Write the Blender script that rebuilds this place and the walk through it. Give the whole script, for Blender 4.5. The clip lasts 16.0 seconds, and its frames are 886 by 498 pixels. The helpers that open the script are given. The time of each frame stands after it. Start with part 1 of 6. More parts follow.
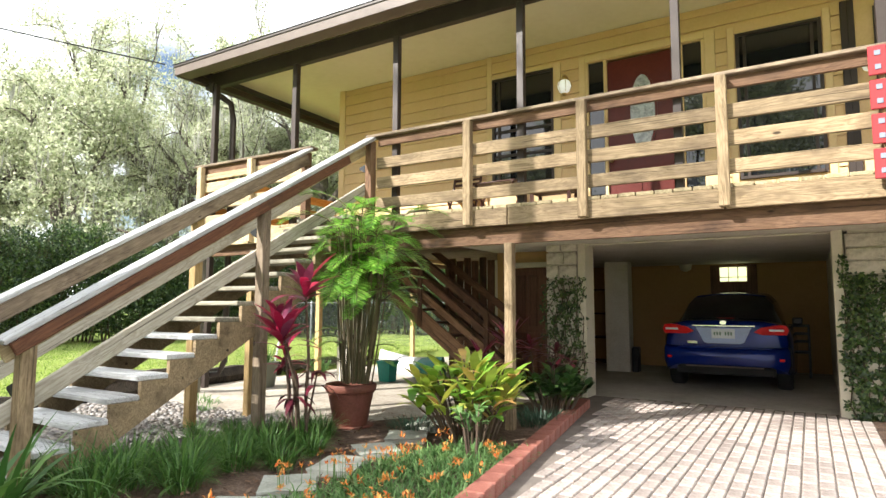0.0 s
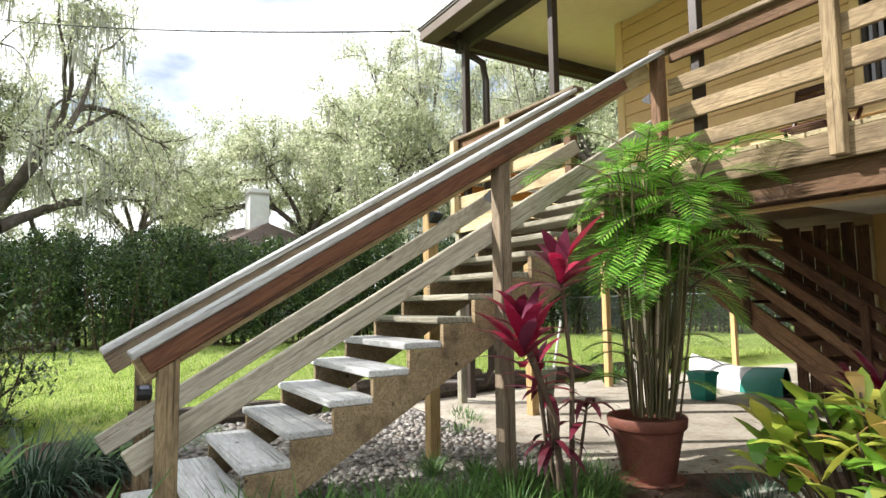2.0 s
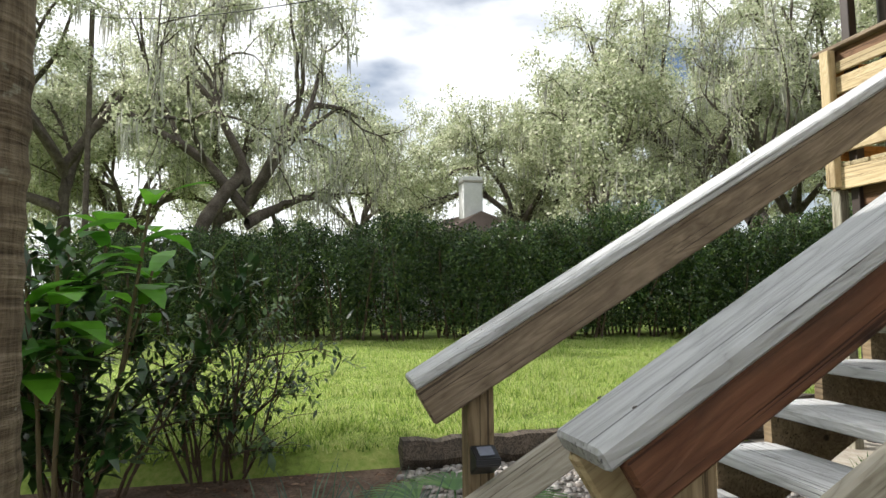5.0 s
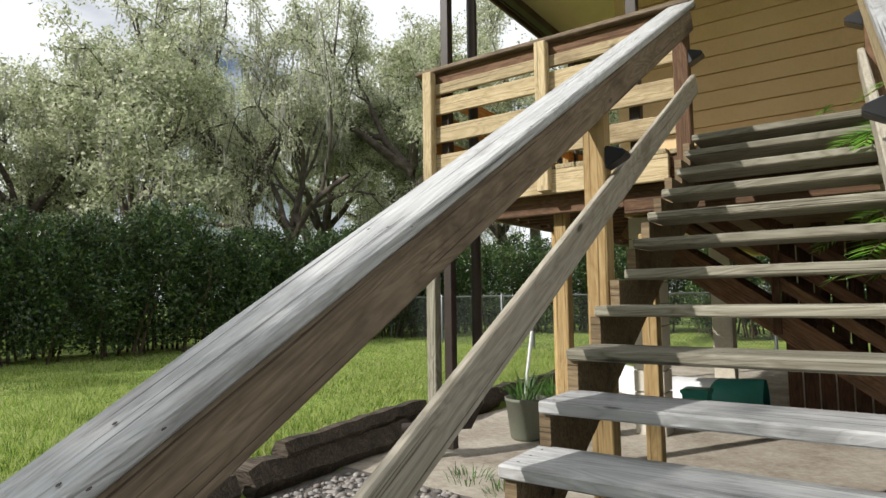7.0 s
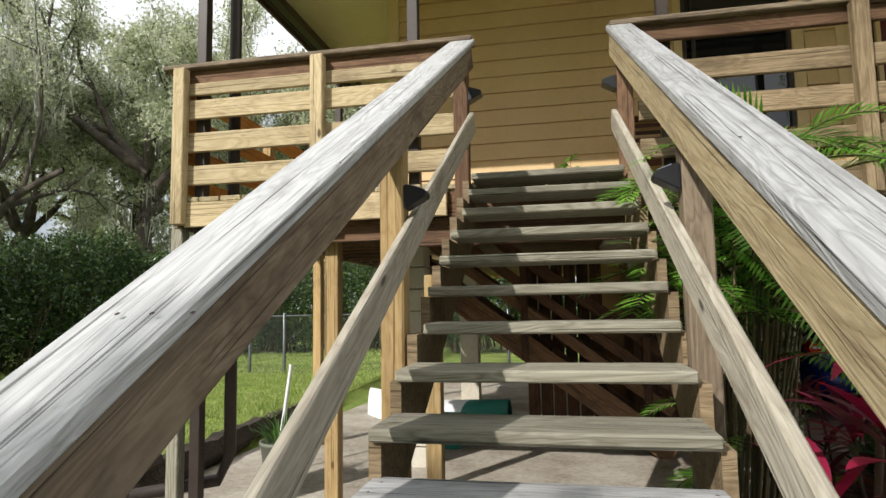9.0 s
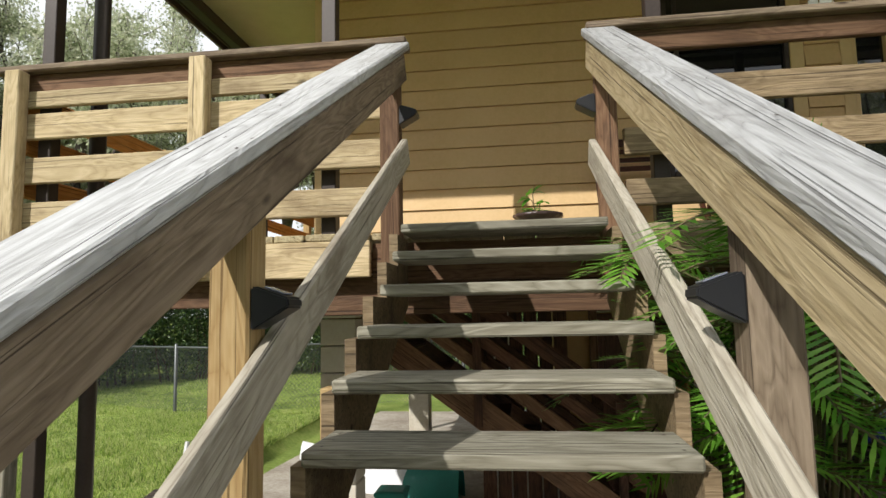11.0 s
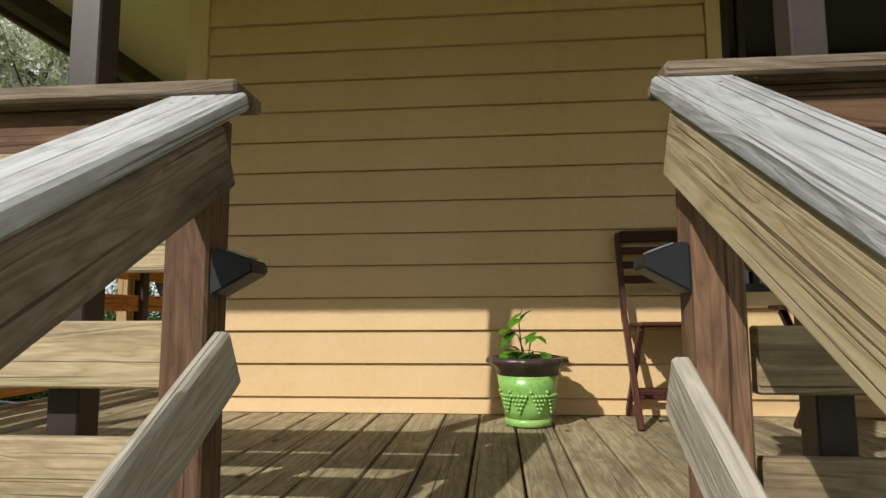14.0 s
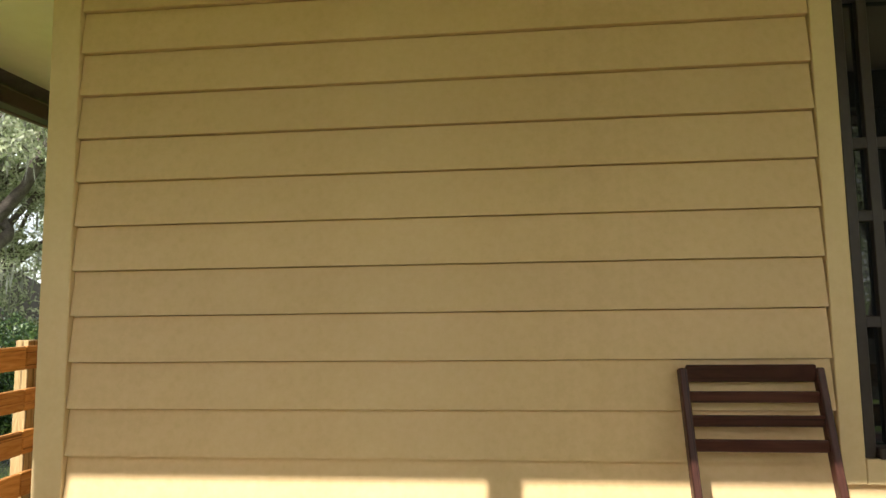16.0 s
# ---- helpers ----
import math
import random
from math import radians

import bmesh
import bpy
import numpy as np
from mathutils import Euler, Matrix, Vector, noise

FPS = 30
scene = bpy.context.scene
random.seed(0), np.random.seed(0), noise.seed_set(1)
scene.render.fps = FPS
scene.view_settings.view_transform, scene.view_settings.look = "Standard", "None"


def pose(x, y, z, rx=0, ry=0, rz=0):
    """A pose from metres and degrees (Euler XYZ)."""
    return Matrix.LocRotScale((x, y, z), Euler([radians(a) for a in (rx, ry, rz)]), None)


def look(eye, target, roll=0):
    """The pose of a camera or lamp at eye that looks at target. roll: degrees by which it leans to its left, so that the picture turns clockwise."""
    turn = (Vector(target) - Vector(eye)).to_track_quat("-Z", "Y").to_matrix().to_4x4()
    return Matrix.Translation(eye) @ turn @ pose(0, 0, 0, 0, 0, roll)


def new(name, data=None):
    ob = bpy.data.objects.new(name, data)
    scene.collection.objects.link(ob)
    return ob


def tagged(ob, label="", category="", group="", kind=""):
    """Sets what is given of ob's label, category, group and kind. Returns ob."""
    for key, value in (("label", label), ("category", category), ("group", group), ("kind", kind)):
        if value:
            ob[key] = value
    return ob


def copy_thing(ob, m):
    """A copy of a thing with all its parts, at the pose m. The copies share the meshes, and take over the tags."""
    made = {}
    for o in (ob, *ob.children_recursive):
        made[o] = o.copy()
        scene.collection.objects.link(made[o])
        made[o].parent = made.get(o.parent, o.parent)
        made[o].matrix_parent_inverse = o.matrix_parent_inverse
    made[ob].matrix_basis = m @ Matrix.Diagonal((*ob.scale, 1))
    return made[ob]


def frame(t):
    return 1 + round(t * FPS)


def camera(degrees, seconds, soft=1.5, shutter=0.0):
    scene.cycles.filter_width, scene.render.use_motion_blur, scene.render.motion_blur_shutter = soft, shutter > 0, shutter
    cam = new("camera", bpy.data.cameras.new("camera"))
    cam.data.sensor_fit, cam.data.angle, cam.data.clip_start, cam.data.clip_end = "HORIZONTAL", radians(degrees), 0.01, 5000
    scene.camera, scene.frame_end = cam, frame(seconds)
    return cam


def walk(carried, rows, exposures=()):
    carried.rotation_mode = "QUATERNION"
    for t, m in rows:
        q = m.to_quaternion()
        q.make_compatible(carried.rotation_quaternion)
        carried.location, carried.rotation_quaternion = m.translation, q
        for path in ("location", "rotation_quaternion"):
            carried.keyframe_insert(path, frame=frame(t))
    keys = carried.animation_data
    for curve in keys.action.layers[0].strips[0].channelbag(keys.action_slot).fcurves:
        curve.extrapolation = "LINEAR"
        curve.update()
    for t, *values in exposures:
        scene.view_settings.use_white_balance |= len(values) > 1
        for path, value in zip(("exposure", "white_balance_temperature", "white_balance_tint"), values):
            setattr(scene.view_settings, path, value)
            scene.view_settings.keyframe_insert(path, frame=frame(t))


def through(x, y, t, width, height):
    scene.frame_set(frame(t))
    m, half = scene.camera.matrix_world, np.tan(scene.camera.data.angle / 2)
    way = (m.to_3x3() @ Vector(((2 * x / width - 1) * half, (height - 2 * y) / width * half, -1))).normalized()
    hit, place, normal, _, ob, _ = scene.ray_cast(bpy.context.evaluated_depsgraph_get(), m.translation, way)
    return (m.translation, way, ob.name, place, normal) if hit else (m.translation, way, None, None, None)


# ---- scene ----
cam = camera(72.5, 16.0)
PATH = [
    (0, (5.363, -5.337, 1.248), (4.332, -3.634, 1.438), 0.2),
    (0.5, (5.12, -4.907, 1.277), (3.993, -3.265, 1.462), -0.0),
    (1, (4.841, -4.51, 1.279), (3.592, -2.958, 1.457), -0.1),
    (1.5, (4.57, -4.109, 1.298), (3.072, -2.794, 1.459), -0.3),
    (2, (4.155, -3.736, 1.235), (2.449, -2.708, 1.413), -0.8),
    (2.5, (3.813, -3.594, 1.238), (1.935, -2.927, 1.401), -0.9),
    (3, (3.488, -3.5, 1.256), (1.527, -3.144, 1.415), -0.5),
    (5.5, (1.544, -4.004, 1.264), (-0.385, -3.498, 1.413), -0.6),
    (6, (1.172, -3.939, 1.257), (-0.639, -3.105, 1.414), -0.3),
    (6.5, (0.978, -3.93, 1.292), (-0.528, -2.625, 1.452), -0.1),
    (7, (0.856, -3.845, 1.331), (-0.283, -2.208, 1.492), -0.8),
    (7.5, (0.754, -3.818, 1.402), (-0.075, -2.005, 1.561), -0.9),
    (8, (0.613, -3.801, 1.485), (0.017, -1.899, 1.651), -1.0),
    (8.5, (0.566, -3.75, 1.501), (0.101, -1.814, 1.682), -1.0),
    (9, (0.559, -3.582, 1.501), (0.176, -1.628, 1.688), -1.0),
    (9.5, (0.596, -3.294, 1.642), (0.245, -1.335, 1.839), -1.3),
    (12, (0.538, -2.177, 2.12), (0.354, -0.196, 2.326), -0.6),
    (12.5, (0.556, -1.893, 2.311), (0.388, 0.089, 2.516), -0.5),
    (13, (0.549, -1.565, 2.436), (0.369, 0.416, 2.648), -0.6),
    (13.5, (0.535, -1.296, 2.599), (0.364, 0.684, 2.819), -0.6),
    (14, (0.572, -0.967, 2.781), (0.396, 1.014, 2.994), -0.3),
    (14.5, (0.593, -0.743, 2.885), (0.398, 1.236, 3.104), -0.3),
    (15, (0.565, -0.464, 3.104), (0.37, 1.517, 3.3), -0.5),
    (15.5, (0.575, -0.275, 3.169), (0.39, 1.706, 3.374), -0.6),
    (16, (0.582, -0.025, 3.373), (0.398, 1.958, 3.556), -0.8),
]

# ---- light ----
SUN = Vector((-0.60, -1.0, 0.81)).normalized()
EXPOSURES = [(0.0, 1.20), (1.5, 1.02), (3.0, 0.46), (5.5, 0.18), (6.7, -0.14), (7.5, -0.16), (9.0, -0.10), (9.7, -0.08), (12.0, -0.50), (12.5, -0.72), (14.5, -0.14), (15.2, 0.22), (16.0, 0.76)]
walk(cam, [(t, look(e, g, r)) for t, e, g, r in PATH], EXPOSURES)

sun = new("sun", bpy.data.lights.new("sun", "SUN"))
sun.data.energy, sun.data.angle, sun.data.color = 5.0, radians(0.6), (1.0, 0.955, 0.90)
sun.matrix_basis = look(SUN * 60, (0, 0, 0))
world = bpy.data.worlds.new("world")
scene.world = world
world.use_nodes = True
wn, wl = world.node_tree.nodes, world.node_tree.links
bg = wn["Background"]
sky = wn.new("ShaderNodeTexSky")
sky.sky_type, sky.sun_disc = "NISHITA", False
sky.sun_elevation, sky.sun_rotation = math.asin(SUN.z), math.atan2(SUN.x, SUN.y)
sky.air_density, sky.dust_density, sky.ozone_density = 1.0, 1.6, 1.0
coord, cmap, cloud = wn.new("ShaderNodeTexCoord"), wn.new("ShaderNodeMapping"), wn.new("ShaderNodeTexNoise")
cmap.inputs["Scale"].default_value = (1.6, 1.6, 4.0)
cloud.inputs["Scale"].default_value, cloud.inputs["Detail"].default_value = 1.5, 6.0
ramp = wn.new("ShaderNodeValToRGB")
ramp.color_ramp.elements[0].position, ramp.color_ramp.elements[1].position = 0.34, 0.52
cmix = wn.new("ShaderNodeMix")
cmix.data_type = "RGBA"
cmix.inputs["B"].default_value = (13.5, 13.8, 14.2, 1)
wl.new(coord.outputs["Generated"], cmap.inputs["Vector"])
wl.new(cmap.outputs["Vector"], cloud.inputs["Vector"])
wl.new(cloud.outputs["Fac"], ramp.inputs["Fac"])
wl.new(ramp.outputs["Color"], cmix.inputs["Factor"])
wl.new(sky.outputs["Color"], cmix.inputs["A"])
wl.new(cmix.outputs["Result"], bg.inputs["Color"])
bg.inputs["Strength"].default_value = 0.086


# ---- materials ----
def material(name, rough=0.7, metal=0.0, spec=0.4):
    m = bpy.data.materials.new(name)
    m.use_nodes = True
    b = m.node_tree.nodes["Principled BSDF"]
    b.inputs["Roughness"].default_value, b.inputs["Metallic"].default_value = rough, metal
    b.inputs["Specular IOR Level"].default_value = spec
    return m, m.node_tree.nodes, m.node_tree.links, b


def ramp_node(n, stops):
    r = n.new("ShaderNodeValToRGB")
    e = r.color_ramp.elements
    while len(e) < len(stops):
        e.new(0.5)
    for k, (p, c) in zip(e, stops):
        k.position, k.color = p, (*c, 1)
    return r


def noise_node(n, l, vec, scale, detail=4.0, rough=0.55, distort=0.0):
    t = n.new("ShaderNodeTexNoise")
    t.inputs["Scale"].default_value, t.inputs["Detail"].default_value = scale, detail
    t.inputs["Roughness"].default_value, t.inputs["Distortion"].default_value = rough, distort
    l.new(vec, t.inputs["Vector"])
    return t


def mix_node(n, l, fac, a, b, mode="MIX"):
    m = n.new("ShaderNodeMix")
    m.data_type, m.blend_type = "RGBA", mode
    for key, v in (("Factor", fac), ("A", a), ("B", b)):
        if isinstance(v, (int, float)):
            m.inputs[key].default_value = v
        elif isinstance(v, tuple):
            m.inputs[key].default_value = (*v, 1)
        else:
            l.new(v, m.inputs[key])
    return m.outputs["Result"]


def bump_node(n, l, height, bsdf, strength, dist):
    b = n.new("ShaderNodeBump")
    b.inputs["Strength"].default_value, b.inputs["Distance"].default_value = strength, dist
    l.new(height, b.inputs["Height"])
    l.new(b.outputs["Normal"], bsdf.inputs["Normal"])


def wood(name, dark, mid, light, stain=(0.09, 0.07, 0.05), stain_at=0.62, rough=0.75, relief=0.35):
    """Sawn timber whose grain runs along the board's own x axis."""
    m, n, l, b = material(name, rough, spec=0.3)
    c, info = n.new("ShaderNodeTexCoord"), n.new("ShaderNodeObjectInfo")
    add = n.new("ShaderNodeVectorMath")
    l.new(c.outputs["Object"], add.inputs[0])
    sc = n.new("ShaderNodeVectorMath")
    sc.operation = "SCALE"
    sc.inputs[0].default_value = (31, 17, 23)
    l.new(info.outputs["Random"], sc.inputs["Scale"])
    l.new(sc.outputs["Vector"], add.inputs[1])
    mp = n.new("ShaderNodeMapping")
    mp.inputs["Scale"].default_value = (1.1, 7, 7)
    l.new(add.outputs["Vector"], mp.inputs["Vector"])
    low = noise_node(n, l, mp.outputs["Vector"], 1.6, 3, 0.5, 0.6)
    wave = n.new("ShaderNodeMath")
    wave.operation = "MULTIPLY"
    wave.inputs[1].default_value = 9.0
    l.new(low.outputs["Fac"], wave.inputs[0])
    frac = n.new("ShaderNodeMath")
    frac.operation = "PINGPONG"
    frac.inputs[1].default_value = 0.5
    l.new(wave.outputs[0], frac.inputs[0])
    mp2 = n.new("ShaderNodeMapping")
    mp2.inputs["Scale"].default_value = (5, 90, 90)
    l.new(add.outputs["Vector"], mp2.inputs["Vector"])
    fine = noise_node(n, l, mp2.outputs["Vector"], 2.0, 5, 0.7)
    rings = ramp_node(n, [(0.0, dark), (0.35, mid), (1.0, light)])
    mul = n.new("ShaderNodeMath")
    mul.operation = "MULTIPLY_ADD"
    mul.inputs[1].default_value, mul.inputs[2].default_value = 1.1, 0.0
    l.new(frac.outputs[0], mul.inputs[0])
    mean = n.new("ShaderNodeMath")
    mean.operation = "ADD"
    half = n.new("ShaderNodeMath")
    half.operation = "MULTIPLY"
    half.inputs[1].default_value = 0.55
    l.new(fine.outputs["Fac"], half.inputs[0])
    l.new(mul.outputs[0], mean.inputs[0])
    l.new(half.outputs[0], mean.inputs[1])
    l.new(mean.outputs[0], rings.inputs["Fac"])
    mp3 = n.new("ShaderNodeMapping")
    mp3.inputs["Scale"].default_value = (1.0, 2.6, 2.6)
    l.new(add.outputs["Vector"], mp3.inputs["Vector"])
    blot = noise_node(n, l, mp3.outputs["Vector"], 2.2, 5, 0.65)
    sr = ramp_node(n, [(stain_at - 0.12, (0, 0, 0)), (stain_at + 0.14, (1, 1, 1))])
    l.new(blot.outputs["Fac"], sr.inputs["Fac"])
    col = mix_node(n, l, sr.outputs["Color"], rings.outputs["Color"], stain)
    vor = n.new("ShaderNodeTexVoronoi")
    vor.inputs["Scale"].default_value = 2.3
    mp4 = n.new("ShaderNodeMapping")
    mp4.inputs["Scale"].default_value = (0.9, 2.2, 2.2)
    l.new(add.outputs["Vector"], mp4.inputs["Vector"])
    l.new(mp4.outputs["Vector"], vor.inputs["Vector"])
    kr = ramp_node(n, [(0.045, (1, 1, 1)), (0.085, (0, 0, 0))])
    l.new(vor.outputs["Distance"], kr.inputs["Fac"])
    col = mix_node(n, l, kr.outputs["Color"], col, tuple(v * 0.45 for v in dark))
    mp5 = n.new("ShaderNodeMapping")
    mp5.inputs["Scale"].default_value = (1.0, 115, 115)
    l.new(add.outputs["Vector"], mp5.inputs["Vector"])
    crack = noise_node(n, l, mp5.outputs["Vector"], 1.0, 2, 0.5)
    cr = ramp_node(n, [(0.33, (1, 1, 1)), (0.385, (0, 0, 0))])
    l.new(crack.outputs["Fac"], cr.inputs["Fac"])
    col = mix_node(n, l, cr.outputs["Color"], col, mix_node(n, l, 0.75, col, tuple(v * 0.4 for v in dark)))
    mp6 = n.new("ShaderNodeMapping")
    mp6.inputs["Scale"].default_value = (1.0, 62, 62)
    l.new(add.outputs["Vector"], mp6.inputs["Vector"])
    streak = noise_node(n, l, mp6.outputs["Vector"], 1.0, 4, 0.6, 0.3)
    kr2 = ramp_node(n, [(0.36, (1, 1, 1)), (0.50, (0, 0, 0))])
    l.new(streak.outputs["Fac"], kr2.inputs["Fac"])
    half2 = n.new("ShaderNodeMath")
    half2.operation = "MULTIPLY"
    half2.inputs[1].default_value = 0.36
    l.new(kr2.outputs["Color"], half2.inputs[0])
    col = mix_node(n, l, half2.outputs[0], col, dark)
    tint = n.new("ShaderNodeHueSaturation")
    vr = n.new("ShaderNodeMapRange")
    vr.inputs["To Min"].default_value, vr.inputs["To Max"].default_value = 0.76, 1.2
    l.new(info.outputs["Random"], vr.inputs["Value"])
    l.new(vr.outputs["Result"], tint.inputs["Value"])
    l.new(col, tint.inputs["Color"])
    l.new(tint.outputs["Color"], b.inputs["Base Color"])
    groove = n.new("ShaderNodeMath")
    groove.operation = "SUBTRACT"
    l.new(mean.outputs[0], groove.inputs[0])
    l.new(cr.outputs["Color"], groove.inputs[1])
    bump_node(n, l, groove.outputs[0], b, min(1.0, relief * 1.5), 0.004)
    return m


def mottled(name, colors, scale, rough=0.8, relief=0.2, depth=0.01, fine=14.0, spec=0.3, space="Object", metal=0.0, rnd=0.0):
    """A mineral or painted surface: blotches at two scales between the given colours."""
    m, n, l, b = material(name, rough, metal, spec)
    c = n.new("ShaderNodeTexCoord")
    big = noise_node(n, l, c.outputs[space], scale, 5, 0.6)
    small = noise_node(n, l, c.outputs[space], scale * fine, 4, 0.65)
    fac = mix_node(n, l, 0.4, big.outputs["Fac"], small.outputs["Fac"])
    k = len(colors) - 1
    r = ramp_node(n, [(0.33 + 0.34 * i / k, col) for i, col in enumerate(colors)])
    l.new(fac, r.inputs["Fac"])
    out = r.outputs["Color"]
    if rnd:
        info, vr, hs = n.new("ShaderNodeObjectInfo"), n.new("ShaderNodeMapRange"), n.new("ShaderNodeHueSaturation")
        vr.inputs["To Min"].default_value, vr.inputs["To Max"].default_value = 1 - rnd, 1 + rnd
        l.new(info.outputs["Random"], vr.inputs["Value"])
        l.new(vr.outputs["Result"], hs.inputs["Value"])
        l.new(out, hs.inputs["Color"])
        out = hs.outputs["Color"]
    l.new(out, b.inputs["Base Color"])
    if relief:
        bump_node(n, l, small.outputs["Fac"], b, relief, depth)
    return m


def leafy(name, colors, rough=0.5, through=0.25, spec=0.4, hi=None):
    """Leaves: each one takes its own tone; a little light passes through."""
    m, n, l, b = material(name, rough, spec=spec)
    g = n.new("ShaderNodeNewGeometry")
    k = max(len(colors) - 1, 1)
    r = ramp_node(n, [(i / k, col) for i, col in enumerate(colors)])
    l.new(g.outputs["Random Per Island"], r.inputs["Fac"])
    c = n.new("ShaderNodeTexCoord")
    t = noise_node(n, l, c.outputs["Object"], 9.0, 3)
    vr, hs = n.new("ShaderNodeMapRange"), n.new("ShaderNodeHueSaturation")
    vr.inputs["To Min"].default_value, vr.inputs["To Max"].default_value = 0.6, 1.4
    l.new(t.outputs["Fac"], vr.inputs["Value"])
    l.new(vr.outputs["Result"], hs.inputs["Value"])
    l.new(r.outputs["Color"], hs.inputs["Color"])
    l.new(hs.outputs["Color"], b.inputs["Base Color"])
    tr, mx = n.new("ShaderNodeBsdfTranslucent"), n.new("ShaderNodeMixShader")
    mx.inputs["Fac"].default_value = through
    l.new(hs.outputs["Color"], tr.inputs["Color"])
    l.new(b.outputs["BSDF"], mx.inputs[1])
    l.new(tr.outputs["BSDF"], mx.inputs[2])
    l.new(mx.outputs["Shader"], n["Material Output"].inputs["Surface"])
    return m


def plain(name, color, rough=0.5, metal=0.0, spec=0.4):
    return mottled(name, [tuple(v * 0.85 for v in color), color, tuple(min(v * 1.12, 1) for v in color)], 3.0, rough, 0.05, 0.002, spec=spec, metal=metal)


def glass_pane(name, tint=(0.01, 0.012, 0.014), rough=0.02):
    m, n, l, b = material(name, rough, spec=0.8)
    b.inputs["Base Color"].default_value = (*tint, 1)
    return m


def glowing(name, color, strength):
    m, n, l, b = material(name, 0.4)
    b.inputs["Base Color"].default_value = (*color, 1)
    b.inputs["Emission Color"].default_value = (*color, 1)
    b.inputs["Emission Strength"].default_value = strength
    return m


WOOD_GREY = wood("weathered_grey_wood", (0.085, 0.078, 0.052), (0.22, 0.205, 0.155), (0.35, 0.335, 0.27), (0.17, 0.14, 0.11), 0.70)
WOOD_CAP = wood("bleached_cap_wood", (0.19, 0.19, 0.185), (0.44, 0.445, 0.445), (0.58, 0.59, 0.595), (0.20, 0.185, 0.17), 0.68, 0.6, 0.5)
WOOD_TAN = wood("tan_sawn_wood", (0.085, 0.056, 0.030), (0.24, 0.175, 0.10), (0.36, 0.272, 0.166), (0.11, 0.078, 0.045), 0.60)
WOOD_PALE = wood("pale_rail_wood", (0.17, 0.148, 0.115), (0.38, 0.345, 0.275), (0.50, 0.465, 0.385), (0.18, 0.145, 0.10), 0.66)
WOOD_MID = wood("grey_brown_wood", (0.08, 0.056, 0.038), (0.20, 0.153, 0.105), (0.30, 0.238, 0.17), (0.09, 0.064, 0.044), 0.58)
WOOD_BROWN = wood("brown_stained_wood", (0.06, 0.03, 0.017), (0.15, 0.082, 0.045), (0.22, 0.13, 0.075), (0.05, 0.03, 0.02), 0.64)
WOOD_RED = wood("red_brown_stained_wood", (0.055, 0.022, 0.012), (0.14, 0.058, 0.030), (0.20, 0.092, 0.050), (0.05, 0.03, 0.02), 0.66)
WOOD_NEW = wood("new_yellow_wood", (0.28, 0.165, 0.06), (0.49, 0.335, 0.15), (0.60, 0.44, 0.22), (0.26, 0.15, 0.07), 0.68)
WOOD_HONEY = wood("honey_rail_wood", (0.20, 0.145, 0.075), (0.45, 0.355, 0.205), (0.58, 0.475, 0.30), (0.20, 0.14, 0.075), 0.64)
WOOD_ORANGE = wood("orange_cedar_wood", (0.30, 0.10, 0.025), (0.55, 0.24, 0.06), (0.66, 0.33, 0.10), (0.30, 0.12, 0.04), 0.70)
# Brown wood darkened in its colour for the shade under deck and house.
WOOD_SHADED = wood("dark_shaded_wood", (0.03, 0.015, 0.01), (0.10, 0.048, 0.028), (0.15, 0.08, 0.045), (0.03, 0.02, 0.015), 0.6)
WOOD_DECK = wood("worn_decking_wood", (0.11, 0.085, 0.045), (0.33, 0.27, 0.155), (0.48, 0.41, 0.26), (0.15, 0.115, 0.07), 0.62)
CHAIR_RED = wood("mahogany_varnish", (0.025, 0.010, 0.007), (0.06, 0.02, 0.013), (0.085, 0.03, 0.02), (0.03, 0.01, 0.008), 0.7, 0.4, 0.1)
TIMBER = wood("rotten_timber", (0.02, 0.015, 0.012), (0.06, 0.047, 0.035), (0.16, 0.13, 0.10), (0.04, 0.035, 0.03), 0.55, 0.9, 0.8)
SIDING = mottled("yellow_siding_paint", [(0.60, 0.415, 0.20), (0.67, 0.47, 0.24), (0.71, 0.51, 0.275)], 1.3, 0.55, 0.12, 0.003, 30, 0.35, rnd=0.04)
TRIM_YELLOW = mottled("yellow_trim_paint", [(0.66, 0.48, 0.24), (0.74, 0.56, 0.31)], 2.0, 0.55, 0.10, 0.002, 20)
CEILING = mottled("cream_ceiling_paint", [(0.70, 0.66, 0.47), (0.76, 0.72, 0.53), (0.80, 0.76, 0.58)], 0.8, 0.7, 0.05, 0.002, 12)
BROWN_METAL = mottled("dark_brown_metal", [(0.035, 0.026, 0.022), (0.055, 0.042, 0.036)], 4.0, 0.45, 0.05, 0.001)
FASCIA = mottled("brown_fascia_paint", [(0.10, 0.075, 0.06), (0.15, 0.115, 0.095)], 3.0, 0.5, 0.08, 0.002)
FASCIA_CREAM = mottled("cream_fascia_paint", [(0.42, 0.38, 0.26), (0.55, 0.50, 0.36)], 3.0, 0.5, 0.08, 0.002)
ROOFING = mottled("grey_shingle", [(0.08, 0.07, 0.065), (0.16, 0.145, 0.13)], 5.0, 0.9, 0.5, 0.01)
CONCRETE = mottled("worn_concrete", [(0.30, 0.28, 0.25), (0.42, 0.40, 0.36), (0.52, 0.50, 0.46)], 1.1, 0.85, 0.3, 0.006)
PATIO = mottled("pale_patio_concrete", [(0.22, 0.18, 0.14), (0.38, 0.34, 0.28), (0.54, 0.50, 0.43)], 1.6, 0.85, 0.35, 0.01)
